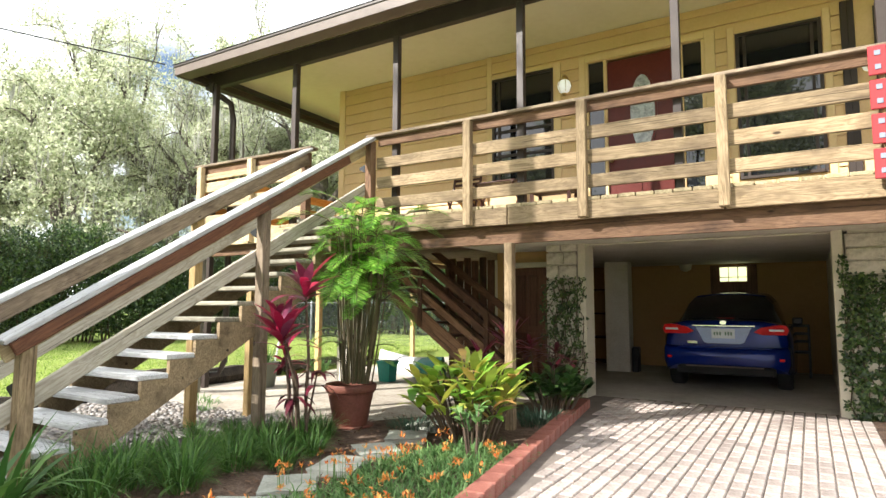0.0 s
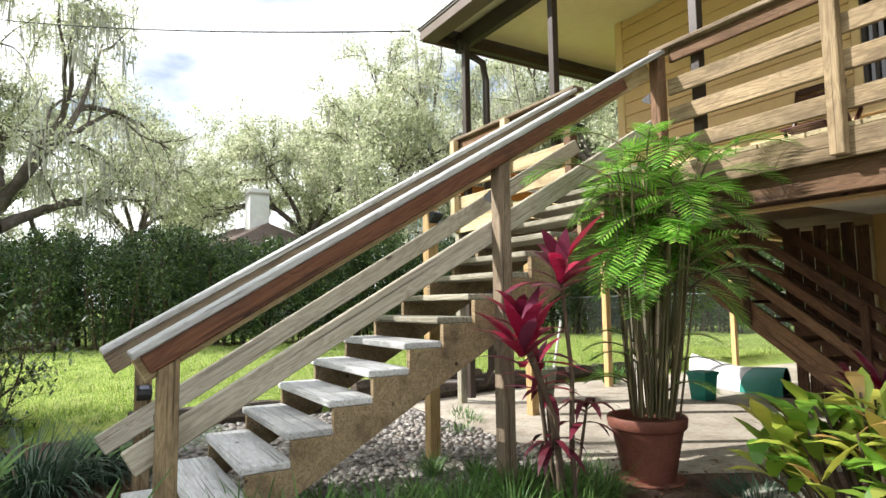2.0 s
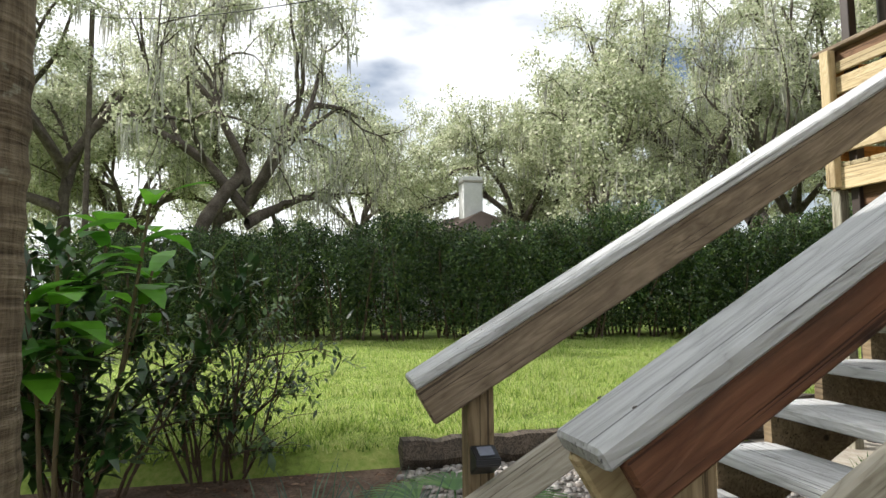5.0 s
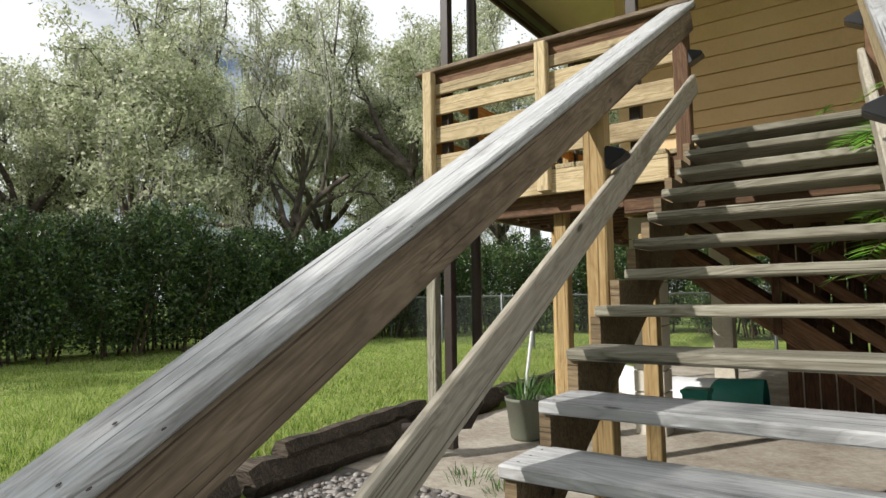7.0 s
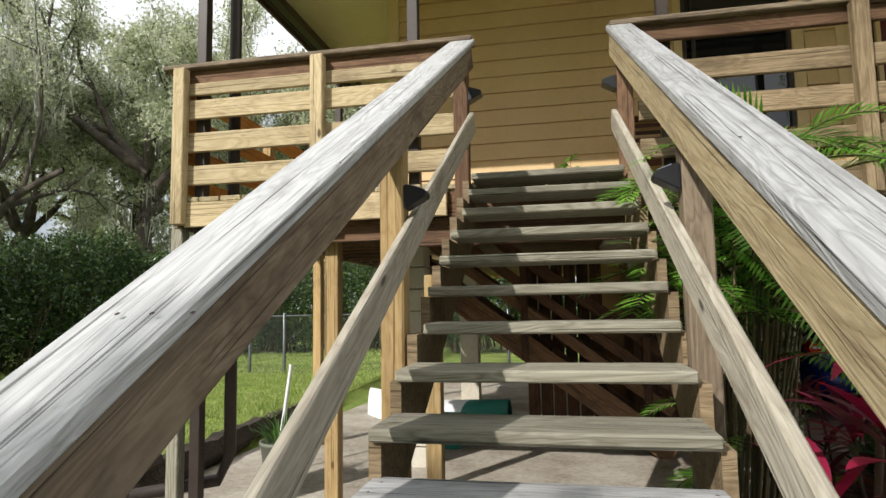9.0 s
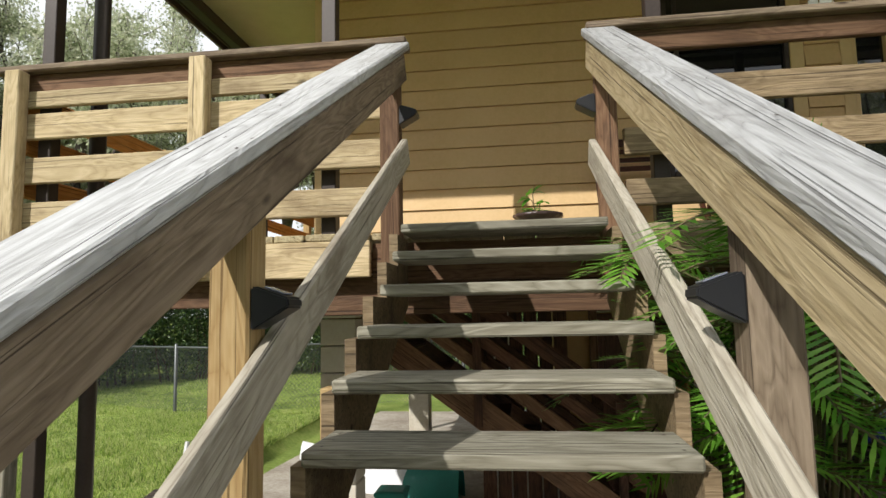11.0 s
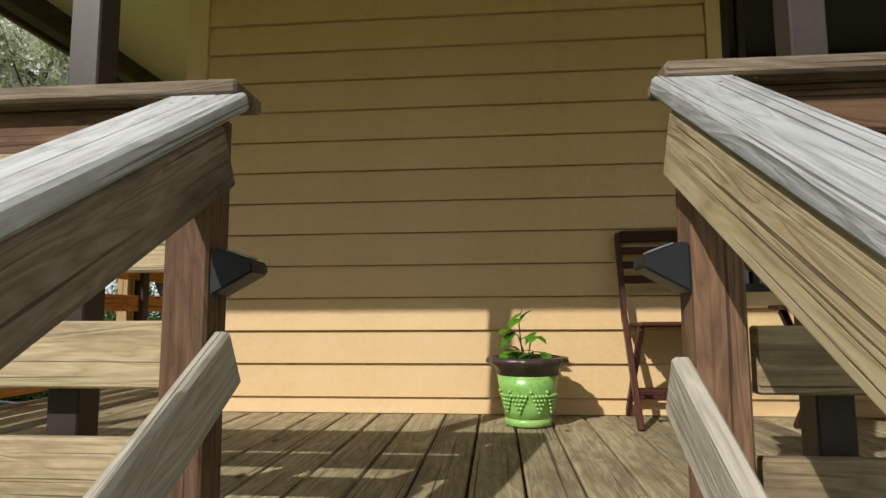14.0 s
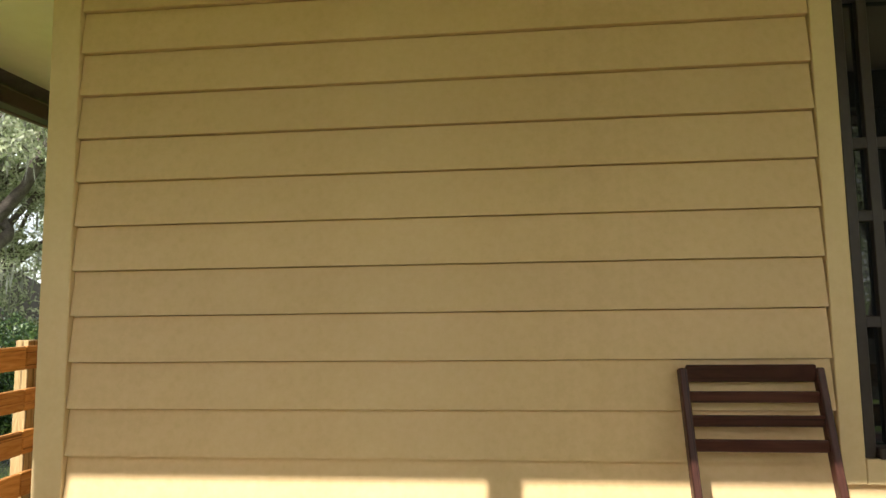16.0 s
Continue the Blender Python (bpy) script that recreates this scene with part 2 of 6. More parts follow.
BLOCK = mottled("painted_block", [(0.46, 0.42, 0.33), (0.58, 0.54, 0.45), (0.64, 0.61, 0.53)], 2.0, 0.8, 0.3, 0.006)
STONE = mottled("whitish_rough_stone", [(0.16, 0.14, 0.11), (0.50, 0.46, 0.38), (0.66, 0.62, 0.54)], 3.0, 0.85, 0.7, 0.02, 6, rnd=0.12)
GARAGE_WALL = mottled("tan_garage_wall", [(0.40, 0.25, 0.10), (0.48, 0.31, 0.14)], 1.0, 0.7, 0.1, 0.003)
PAVER = mottled("weathered_brick_paver", [(0.22, 0.17, 0.15), (0.36, 0.31, 0.28), (0.47, 0.43, 0.40)], 3.0, 0.85, 0.5, 0.006, 12, rnd=0.24)
JOINT = mottled("sandy_joint", [(0.13, 0.11, 0.095), (0.22, 0.19, 0.165)], 6.0, 0.95, 0.4, 0.004)
KERB_RED = mottled("red_painted_kerb", [(0.19, 0.065, 0.048), (0.27, 0.10, 0.075), (0.36, 0.20, 0.16)], 5.0, 0.75, 0.4, 0.006)
MULCH = mottled("bark_mulch", [(0.045, 0.026, 0.018), (0.13, 0.085, 0.06), (0.24, 0.17, 0.13)], 5.0, 0.95, 1.0, 0.03, 9)
MULCH_BIT = leafy("mulch_chips", [(0.06, 0.03, 0.02), (0.18, 0.10, 0.06), (0.30, 0.20, 0.14), (0.10, 0.06, 0.04)], 0.9, 0.0, 0.2)
SOIL = mottled("lawn_soil", [(0.08, 0.10, 0.025), (0.19, 0.27, 0.05), (0.34, 0.36, 0.11)], 0.9, 0.95, 0.8, 0.03, 22)
GRAVEL_BED = mottled("gravel_ground", [(0.10, 0.09, 0.08), (0.24, 0.22, 0.20)], 7.0, 0.95, 0.8, 0.02)
PEBBLE = leafy("grey_pebbles", [(0.13, 0.125, 0.12), (0.30, 0.285, 0.27), (0.21, 0.18, 0.155), (0.40, 0.385, 0.36)], 0.8, 0.0, 0.3)
SLATE = mottled("grey_stepping_stone", [(0.20, 0.21, 0.18), (0.34, 0.35, 0.30), (0.44, 0.44, 0.39)], 3.0, 0.85, 0.5, 0.01)
TERRACOTTA = mottled("dark_terracotta", [(0.09, 0.035, 0.025), (0.17, 0.062, 0.042), (0.22, 0.09, 0.065)], 3.5, 0.65, 0.2, 0.004)
GLAZE_GREEN = mottled("green_pot_glaze", [(0.12, 0.30, 0.05), (0.26, 0.50, 0.12), (0.40, 0.62, 0.22)], 5.0, 0.3, 0.1, 0.002, spec=0.6)
GLAZE_BROWN = mottled("brown_pot_glaze", [(0.03, 0.02, 0.018), (0.08, 0.05, 0.045)], 6.0, 0.35, 0.1, 0.002, spec=0.6)
LAWN = leafy("lawn_blades", [(0.07, 0.14, 0.02), (0.30, 0.44, 0.09), (0.52, 0.62, 0.18), (0.68, 0.68, 0.36)], 0.55, 0.5)
# Haze and overexposed sunlight are mixed into these pale leaf tones.
OAK_LEAF_HAZED = leafy("hazed_oak_leaves", [(0.20, 0.24, 0.12), (0.42, 0.47, 0.29), (0.60, 0.63, 0.44), (0.72, 0.71, 0.56)], 0.45, 0.6)
# Leaf tones spread wide to paint in the hedge's dark interior and highlights.
HEDGE_LEAF = leafy("hedge_leaves", [(0.012, 0.032, 0.010), (0.025, 0.06, 0.016), (0.06, 0.12, 0.025), (0.15, 0.21, 0.06)], 0.36, 0.2, 0.55)
MOSS = leafy("spanish_moss", [(0.30, 0.30, 0.26), (0.42, 0.42, 0.37), (0.52, 0.52, 0.47)], 0.9, 0.4, 0.1)
BARK = mottled("oak_bark", [(0.045, 0.035, 0.028), (0.11, 0.09, 0.075), (0.19, 0.165, 0.14)], 3.0, 0.95, 1.0, 0.04, 8)
PALM_LEAF = leafy("palm_leaflets", [(0.07, 0.22, 0.02), (0.17, 0.40, 0.045), (0.30, 0.52, 0.09)], 0.35, 0.45, 0.5)
CANE = leafy("palm_canes", [(0.075, 0.075, 0.03), (0.14, 0.11, 0.055), (0.05, 0.04, 0.025)], 0.6, 0.0)
CORDYLINE = leafy("crimson_leaves", [(0.22, 0.010, 0.035), (0.42, 0.018, 0.065), (0.11, 0.012, 0.035), (0.22, 0.05, 0.10)], 0.35, 0.3, 0.5)
CORDY_DARK = leafy("dark_purple_leaves", [(0.05, 0.008, 0.016), (0.10, 0.012, 0.022), (0.16, 0.02, 0.04)], 0.4, 0.2, 0.5)
CROTON = leafy("yellow_green_leaves", [(0.11, 0.26, 0.035), (0.24, 0.42, 0.05), (0.48, 0.46, 0.08), (0.16, 0.32, 0.04), (0.50, 0.28, 0.10)], 0.4, 0.3, 0.5)
DARK_LEAF = leafy("glossy_dark_leaves", [(0.02, 0.055, 0.015), (0.035, 0.09, 0.022), (0.07, 0.14, 0.03)], 0.3, 0.15, 0.6)
BRIGHT_LEAF = leafy("bright_green_leaves", [(0.09, 0.28, 0.02), (0.18, 0.46, 0.04), (0.05, 0.18, 0.02)], 0.35, 0.55, 0.5)
GRASS_LEAF = leafy("liriope_leaves", [(0.03, 0.09, 0.02), (0.07, 0.17, 0.03), (0.14, 0.25, 0.06)], 0.45, 0.25, 0.4)
GRASS_DARK = leafy("bluish_grass_leaves", [(0.02, 0.05, 0.03), (0.05, 0.10, 0.06), (0.10, 0.16, 0.10)], 0.45, 0.2, 0.4)
COVER_LEAF = leafy("ground_cover_leaves", [(0.06, 0.14, 0.04), (0.12, 0.24, 0.07), (0.20, 0.32, 0.12)], 0.6, 0.25)
FLOWER = leafy("orange_flowers", [(0.62, 0.12, 0.03), (0.70, 0.26, 0.05), (0.72, 0.40, 0.12)], 0.5, 0.3)
TWIG = mottled("brown_twigs", [(0.05, 0.035, 0.025), (0.14, 0.10, 0.07)], 6.0, 0.9, 0.2, 0.003)


def ringed_bark():
    """Palm bark: uneven horizontal rings over fine vertical fibre, with pale lichen flecks."""
    m, n, l, b = material("palm_trunk_bark", 0.9, spec=0.2)
    c = n.new("ShaderNodeTexCoord")

    def band(scale, size, detail):
        mp = n.new("ShaderNodeMapping")
        mp.inputs["Scale"].default_value = scale
        l.new(c.outputs["Object"], mp.inputs["Vector"])
        return noise_node(n, l, mp.outputs["Vector"], size, detail, 0.6)
    ring, fibre, fleck = band((1.2, 1.2, 16), 2.0, 4), band((40, 40, 3), 1.0, 4), band((9, 9, 14), 1.0, 3)
    fac = mix_node(n, l, 0.4, ring.outputs["Fac"], fibre.outputs["Fac"])
    r = ramp_node(n, [(0.34, (0.045, 0.034, 0.022)), (0.50, (0.15, 0.12, 0.08)), (0.66, (0.27, 0.225, 0.16))])
    l.new(fac, r.inputs["Fac"])
    fr = ramp_node(n, [(0.64, (0, 0, 0)), (0.72, (1, 1, 1))])
    l.new(fleck.outputs["Fac"], fr.inputs["Fac"])
    l.new(mix_node(n, l, fr.outputs["Color"], r.outputs["Color"], (0.30, 0.31, 0.24)), b.inputs["Base Color"])
    bump_node(n, l, fac, b, 1.0, 0.03)
    return m


PALM_BARK = ringed_bark()
BLACK_PLASTIC = plain("black_plastic", (0.018, 0.019, 0.022), 0.4)
SOLAR = plain("solar_panel", (0.20, 0.22, 0.28), 0.12, spec=0.7)
GLASS_DARK = glass_pane("dark_window_glass")
DOOR_RED = mottled("dark_red_door_paint", [(0.085, 0.014, 0.010), (0.13, 0.022, 0.016)], 2.0, 0.35, 0.05, 0.002)
BLUE_TRIM = plain("slate_blue_frame", (0.12, 0.15, 0.20), 0.4)
CREAM_FRAME = plain("cream_frame", (0.52, 0.48, 0.38), 0.5)
LEAD_GLASS = mottled("leaded_glass", [(0.15, 0.17, 0.18), (0.6, 0.65, 0.68)], 14.0, 0.12, 0.8, 0.01, 3, 0.8)
BRASS = plain("brass_metal", (0.45, 0.33, 0.14), 0.3, 0.9)
LAMP_GLASS = glowing("lantern_glass", (0.8, 0.82, 0.75), 0.25)
CAR_BLUE = plain("metallic_blue_paint", (0.002, 0.012, 0.12), 0.12, 0.1, 0.25)
TYRE = plain("tyre_rubber", (0.015, 0.015, 0.016), 0.85)
CHROME = plain("chrome_metal", (0.6, 0.6, 0.62), 0.15, 1.0)
TAIL_RED = plain("red_lamp_lens", (0.55, 0.003, 0.005), 0.35, spec=0.12)
PLATE_WHITE = plain("white_number_plate", (0.62, 0.68, 0.70), 0.4)
PLATE_INK = plain("plate_print", (0.12, 0.22, 0.16), 0.5)
SIGN_RED = plain("red_brick_sign", (0.30, 0.03, 0.035), 0.7)
WHITE_PAINT = plain("white_paint", (0.72, 0.73, 0.74), 0.6)
GREY_STEEL = plain("galvanised_steel", (0.17, 0.185, 0.19), 0.4, 0.7)
GREEN_TUB = plain("teal_plastic", (0.02, 0.20, 0.16), 0.4)
GREY_TUB = plain("grey_green_plastic", (0.16, 0.17, 0.13), 0.6)
NAIL = plain("rusted_nail", (0.035, 0.022, 0.016), 0.6)
WIRE = plain("black_cable", (0.02, 0.02, 0.02), 0.6)
RED_PAINT = plain("rust_red_block", (0.30, 0.07, 0.05), 0.7)
DOOR_BROWN = wood("brown_panel_door", (0.05, 0.02, 0.012), (0.11, 0.05, 0.03), (0.15, 0.07, 0.04), (0.05, 0.03, 0.02), 0.7, 0.5, 0.1)


# ---- building blocks ----
def wm(ob):
    """Where an object stands in the world, from its own pose and its parents'."""
    m, p = ob.matrix_basis.copy(), ob.parent
    while p:
        m, p = p.matrix_basis @ m, p.parent
    return m


def thing(name, at, label, category, group="", rz=0.0):
    ob = new(name)
    ob.empty_display_size = 0.1
    ob.matrix_basis = pose(*at, 0, 0, rz)
    return tagged(ob, label, category, group)


def hang(name, data, parent=None, m=None, label="", kind=""):
    """Links a mesh at the world pose m, under its parent if it has one."""
    ob = new(name, data)
    m = m if m is not None else Matrix()
    if parent:
        ob.parent = parent
        m = wm(parent).inverted() @ m
    ob.matrix_basis = m
    return tagged(ob, label, kind=kind)


def as_mesh(bm, mat, smooth=False):
    me = bpy.data.meshes.new("mesh")
    bm.to_mesh(me)
    bm.free()
    me.materials.append(mat)
    if smooth:
        me.polygons.foreach_set("use_smooth", [True] * len(me.polygons))
    return me


def part(name, bm, mat, parent, label="", smooth=False, m=None, kind=""):
    return hang(name, as_mesh(bm, mat, smooth), parent, m, label, kind)


def data_mesh(verts, faces, mat, smooth=False):
    me = bpy.data.meshes.new("mesh")
    me.from_pydata(verts, [], faces)
    me.materials.append(mat)
    if smooth:
        me.polygons.foreach_set("use_smooth", [True] * len(me.polygons))
    return me


BLOCKS = {}


def block_mesh(sx, sy, sz, mat, bevel=0.004):
    key = (round(sx, 4), round(sy, 4), round(sz, 4), mat.name, bevel)
    if key not in BLOCKS:
        bm = bmesh.new()
        bmesh.ops.create_cube(bm, size=1)
        bmesh.ops.scale(bm, vec=(sx, sy, sz), verts=bm.verts)
        if bevel:
            bmesh.ops.bevel(bm, geom=bm.edges[:], offset=min(bevel, sx * 0.3, sy * 0.3, sz * 0.3), segments=1, affect="EDGES")
        BLOCKS[key] = as_mesh(bm, mat)
    return BLOCKS[key]


def block(name, lo, hi, mat, parent=None, label="", bevel=0.004, kind="", rot=None):
    lo, hi = Vector(lo), Vector(hi)
    s, c = hi - lo, (lo + hi) / 2
    m = Matrix.Translation(c)
    if s.z >= s.x and s.z >= s.y:
        m, s = m @ pose(0, 0, 0, 0, -90, 0), Vector((s.z, s.y, s.x))
    elif s.y > s.x:
        m, s = m @ pose(0, 0, 0, 0, 0, 90), Vector((s.y, s.x, s.z))
    return hang(name, block_mesh(*s, mat, bevel), parent, m if rot is None else rot @ m, label, kind)


def board(name, p0, p1, width, thick, mat, parent=None, up=(0, 0, 1), label="", bevel=0.005, category=""):
    """A board from p0 to p1: its width lies across, its thickness along up."""
    p0, p1 = Vector(p0), Vector(p1)
    x = (p1 - p0).normalized()
    y = Vector(up).cross(x).normalized()
    z = x.cross(y)
    m = Matrix.Translation((p0 + p1) / 2) @ Matrix((x, y, z)).transposed().to_4x4()
    return hang(name, block_mesh((p1 - p0).length, width, thick, mat, bevel), parent, m, label)


def prism(points, axis, lo, hi):
    """A polygon in the two other axes, drawn out along axis from lo to hi."""
    bm = bmesh.new()

    def v(p, d):
        q = list(p)
        q.insert("xyz".index(axis), d)
        return bm.verts.new(q)
    a, b = [v(p, lo) for p in points], [v(p, hi) for p in points]
    bm.faces.new(a), bm.faces.new(b[::-1])
    for i in range(len(a)):
        j = (i + 1) % len(a)
        bm.faces.new((a[i], b[i], b[j], a[j]))
    bmesh.ops.recalc_face_normals(bm, faces=bm.faces)
    return bm


def lathe(profile, n=28, cap=True):
    bm = bmesh.new()
    rings = [[bm.verts.new((r * math.cos(6.28318 * i / n), r * math.sin(6.28318 * i / n), z)) for i in range(n)] for r, z in profile]
    for a, b in zip(rings, rings[1:]):
        for i in range(n):
            bm.faces.new((a[i], a[(i + 1) % n], b[(i + 1) % n], b[i]))
    if cap:
        bm.faces.new(rings[0][::-1])
        bm.faces.new(rings[-1])
    bmesh.ops.recalc_face_normals(bm, faces=bm.faces)
    return bm


class Geo:
    """Many small pieces gathered into one mesh."""

    def __init__(self):
        self.v, self.f = [], []

    def tube(self, pts, radii, n=6):
        base = None
        for i, (p, r) in enumerate(zip(pts, radii)):
            d = (pts[min(i + 1, len(pts) - 1)] - pts[max(i - 1, 0)]).normalized()
            a = d.orthogonal().normalized() if abs(d.z) > 0.999 else Vector((0, 0, 1)).cross(d).normalized()
            b = d.cross(a)
            k = len(self.v)
            for j in range(n):
                t = 6.28318 * j / n
                self.v.append(p + a * (r * math.cos(t)) + b * (r * math.sin(t)))
            if base is not None:
                for j in range(n):
                    self.f.append((base + j, base + (j + 1) % n, k + (j + 1) % n, k + j))
            base = k

    def ribbon(self, p, d, length, width, droop=0.5, seg=4, side=None, peak=0.4, fold=0.0):
        """A strap leaf that starts at p towards d and bends down; widest at peak of its length."""
        d = d.normalized()
        side = side or d.cross(Vector((0, 0, 1)))
        side = side.normalized() if side.length > 0.01 else Vector((1, 0, 0))
        q, k = p.copy(), len(self.v)
        step = length / seg
        for i in range(seg + 1):
            t = i / seg
            w = width * 0.5 * (min(1.0, 0.35 + 0.65 * t / peak) if t < peak else max(0.03, 1 - ((t - peak) / (1 - peak)) ** 1.6))
            self.v += [q - side * w, q + side * w]
            if i < seg:
                self.f.append((k + 2 * i, k + 2 * i + 1, k + 2 * i + 3, k + 2 * i + 2))
            q = q + d * step
            d = (d + Vector((0, 0, -droop / seg))).normalized()
        return q

    def leaf(self, p, d, n, length, width):
        """A small pointed leaf of two triangles."""
        d = d.normalized()
        s = d.cross(n)
        s = s.normalized() if s.length > 1e-3 else d.orthogonal().normalized()
        k = len(self.v)
        self.v += [p, p + d * (length * 0.45) + s * (width * 0.5), p + d * length, p + d * (length * 0.45) - s * (width * 0.5)]
        self.f.append((k, k + 1, k + 2, k + 3))

    def hang(self, name, mat, parent=None, label="", kind="", smooth=False, m=None):
        return hang(name, data_mesh([tuple(v) for v in self.v], self.f, mat, smooth), parent, m, label, kind)


def rv(rng, s=1.0):
    v = Vector((rng.gauss(0, 1), rng.gauss(0, 1), rng.gauss(0, 1)))
    return v.normalized() * s


# ---- measures of the house and stairs ----
H, RISE, RUN, W = 2.30, 0.144, 0.232, 0.976
WALL_Y, EDGE_Y, DECK_L, WALL_L, WALL_R = 2.02, 0.27, -2.13, -1.05, 8.4
CEIL = 4.74
UP = Vector((0, 0, 1))


def structure(ob, label=""):
    return tagged(ob, label, kind="structure")


# ---- ground ----
def smooth_step(a, b, x):
    t = max(0.0, min(1.0, (x - a) / (b - a)))
    return t * t * (3 - 2 * t)


def land(x, y):
    """The height of the ground: the lawn stands a little above the yard in front of the timbers."""
    edge = -2.55 - 0.35 * smooth_step(-3, 2, y)
    h = 0.17 * smooth_step(edge + 0.12, edge - 0.12, x)
    return h + 0.012 * math.sin(x * 1.7) * math.cos(y * 1.3)


def ground_sheet():
    xs = [-900, -200, -60, -30] + [-20 + i * 0.5 for i in range(32)] + [-4 + i * 0.12 for i in range(100)] + [8 + i for i in range(8)] + [30, 60, 200, 900]
    ys = [-900, -200, -60, -30, -15] + [-10 + i * 0.5 for i in range(52)] + [18, 24, 40, 80, 200, 900]
    v = [(x, y, land(x, y) if -25 < x < 12 and -12 < y < 20 else (0.17 if x < -25 else 0)) for y in ys for x in xs]
    n = len(xs)
    f = [(j * n + i, j * n + i + 1, (j + 1) * n + i + 1, (j + 1) * n + i) for j in range(len(ys) - 1) for i in range(n - 1)]
    structure(hang("ground", data_mesh(v, f, SOIL, True)), "grassy earth of the garden, sloping up a little to the lawn")


def sheet(name, outline, z, mat, label, thick=0.06):
    return structure(hang(name, as_mesh(prism(outline, "z", z - thick, z), mat)), label)


ground_sheet()
sheet("mulch_bed", [(-2.5, -9), (3.75, -9), (3.62, -2.2), (3.0, 1.9), (2.2, 2.0), (1.9, 0.9), (1.35, 0.0), (1.0, -1.0), (0.6, -2.4), (0.0, -3.4), (-2.5, -3.3)], 0.030, MULCH, "dark bark mulch of the planting bed")
sheet("gravel_bed", [(-2.45, -3.3), (0.0, -3.4), (0.6, -2.4), (1.0, -1.0), (0.9, -0.75), (-0.6, -0.45), (-2.55, -0.3)], 0.022, GRAVEL_BED, "grey gravel bed under the stairs")
sheet("patio", [(-2.7, -0.3), (-0.6, -0.45), (0.9, -0.75), (1.35, 0.0), (1.9, 0.9), (2.2, 2.0), (2.2, 3.6), (-0.4, 9.0), (-2.2, 9.0), (-2.75, 2.0)], 0.026, PATIO, "pale dusty concrete patio under the deck")
sheet("garage_floor", [(2.2, 3.05), (5.85, 3.05), (5.85, 9.2), (0.2, 9.2), (0.2, 3.62), (2.2, 3.62)], 0.032, CONCRETE, "smooth grey concrete floor of the garage")
sheet("driveway", [(3.66, -2.6), (3.9, -12), (14, -12), (14, 2.2), (5.85, 2.85), (5.85, 3.05), (2.2, 3.05), (2.95, 2.2)], 0.030, JOINT, "sandy joints of the brick paver driveway")
sheet("side_bed", [(5.88, 0.2), (9, 0.2), (9, 3.1), (5.88, 3.1)], 0.045, MULCH, "reddish mulch bed beside the stone pillar")

# red kerb along the planting bed
kerb = thing("brick_kerb", (3.2, 0, 0), "low red-painted brick kerb along the brick driveway", "kerb")
ka, kb = Vector((3.70, -2.9, 0.065)), Vector((2.93, 2.05, 0.065))
for i in range(22):
    p, q = ka.lerp(kb, i / 22 + 0.0012), ka.lerp(kb, (i + 1) / 22 - 0.0012)
    board("brick", p, q, 0.145, 0.13, KERB_RED, kerb, bevel=0.008)
ka2 = Vector((4.3, -7.0, 0.065))
for i in range(18):
    p, q = ka2.lerp(ka, i / 18 + 0.001), ka2.lerp(ka, (i + 1) / 18 - 0.001)
    board("brick", p, q, 0.145, 0.13, KERB_RED, kerb, bevel=0.008)


# ---- stairs ----
stairs = thing("staircase", (W / 2, -1.7, 0), "open weathered wooden stairs rising to the deck", "stairs")
TREAD_ENDS = [(0.040, 0.938), (0.050, 0.945), (0.052, 0.950), (0.029, 0.960), (0.020, 0.955), (0.017, 0.955), (0.050, 0.955), (0.006, 0.954),
              (-0.012, 0.960), (-0.010, 0.965), (-0.027, 0.980), (-0.01, 0.980), (-0.015, 0.976), (-0.005, 0.976), (-0.02, 0.98), (0, 0.976)]
for i in range(16):
    y, z = -i * RUN, H - i * RISE
    xa, xb = TREAD_ENDS[i]
    ob = board("tread", (xa, y + 0.133, z - 0.02), (xb, y + 0.133, z - 0.02), 0.272, 0.040, WOOD_CAP if i > 8 else WOOD_GREY, stairs, bevel=0.006)


def stringer(x0, x1, mat):
    pts = []
    for i in range(16, 0, -1):
        y, z = -i * RUN + 0.02, H - i * RISE - 0.041
        if z < 0.02:
            continue
        pts += [(y, z), (y + RUN, z)]
    top = (0.26, H - 0.041)
    pts += [(0.02, H - 0.041), top, (top[0], top[1] - 0.32)]
    low = pts[0]
    pts += [(low[0] + 0.28, 0.0), (low[0], 0.0)]
    return part("stringer", prism(pts, "x", x0, x1), mat, stairs)


stringer(0.955, 0.993, WOOD_TAN)
stringer(-0.017, 0.021, WOOD_TAN)

SL = 0.588


def cap_z(y):
    return 3.264 + (y - 0.256) * SL


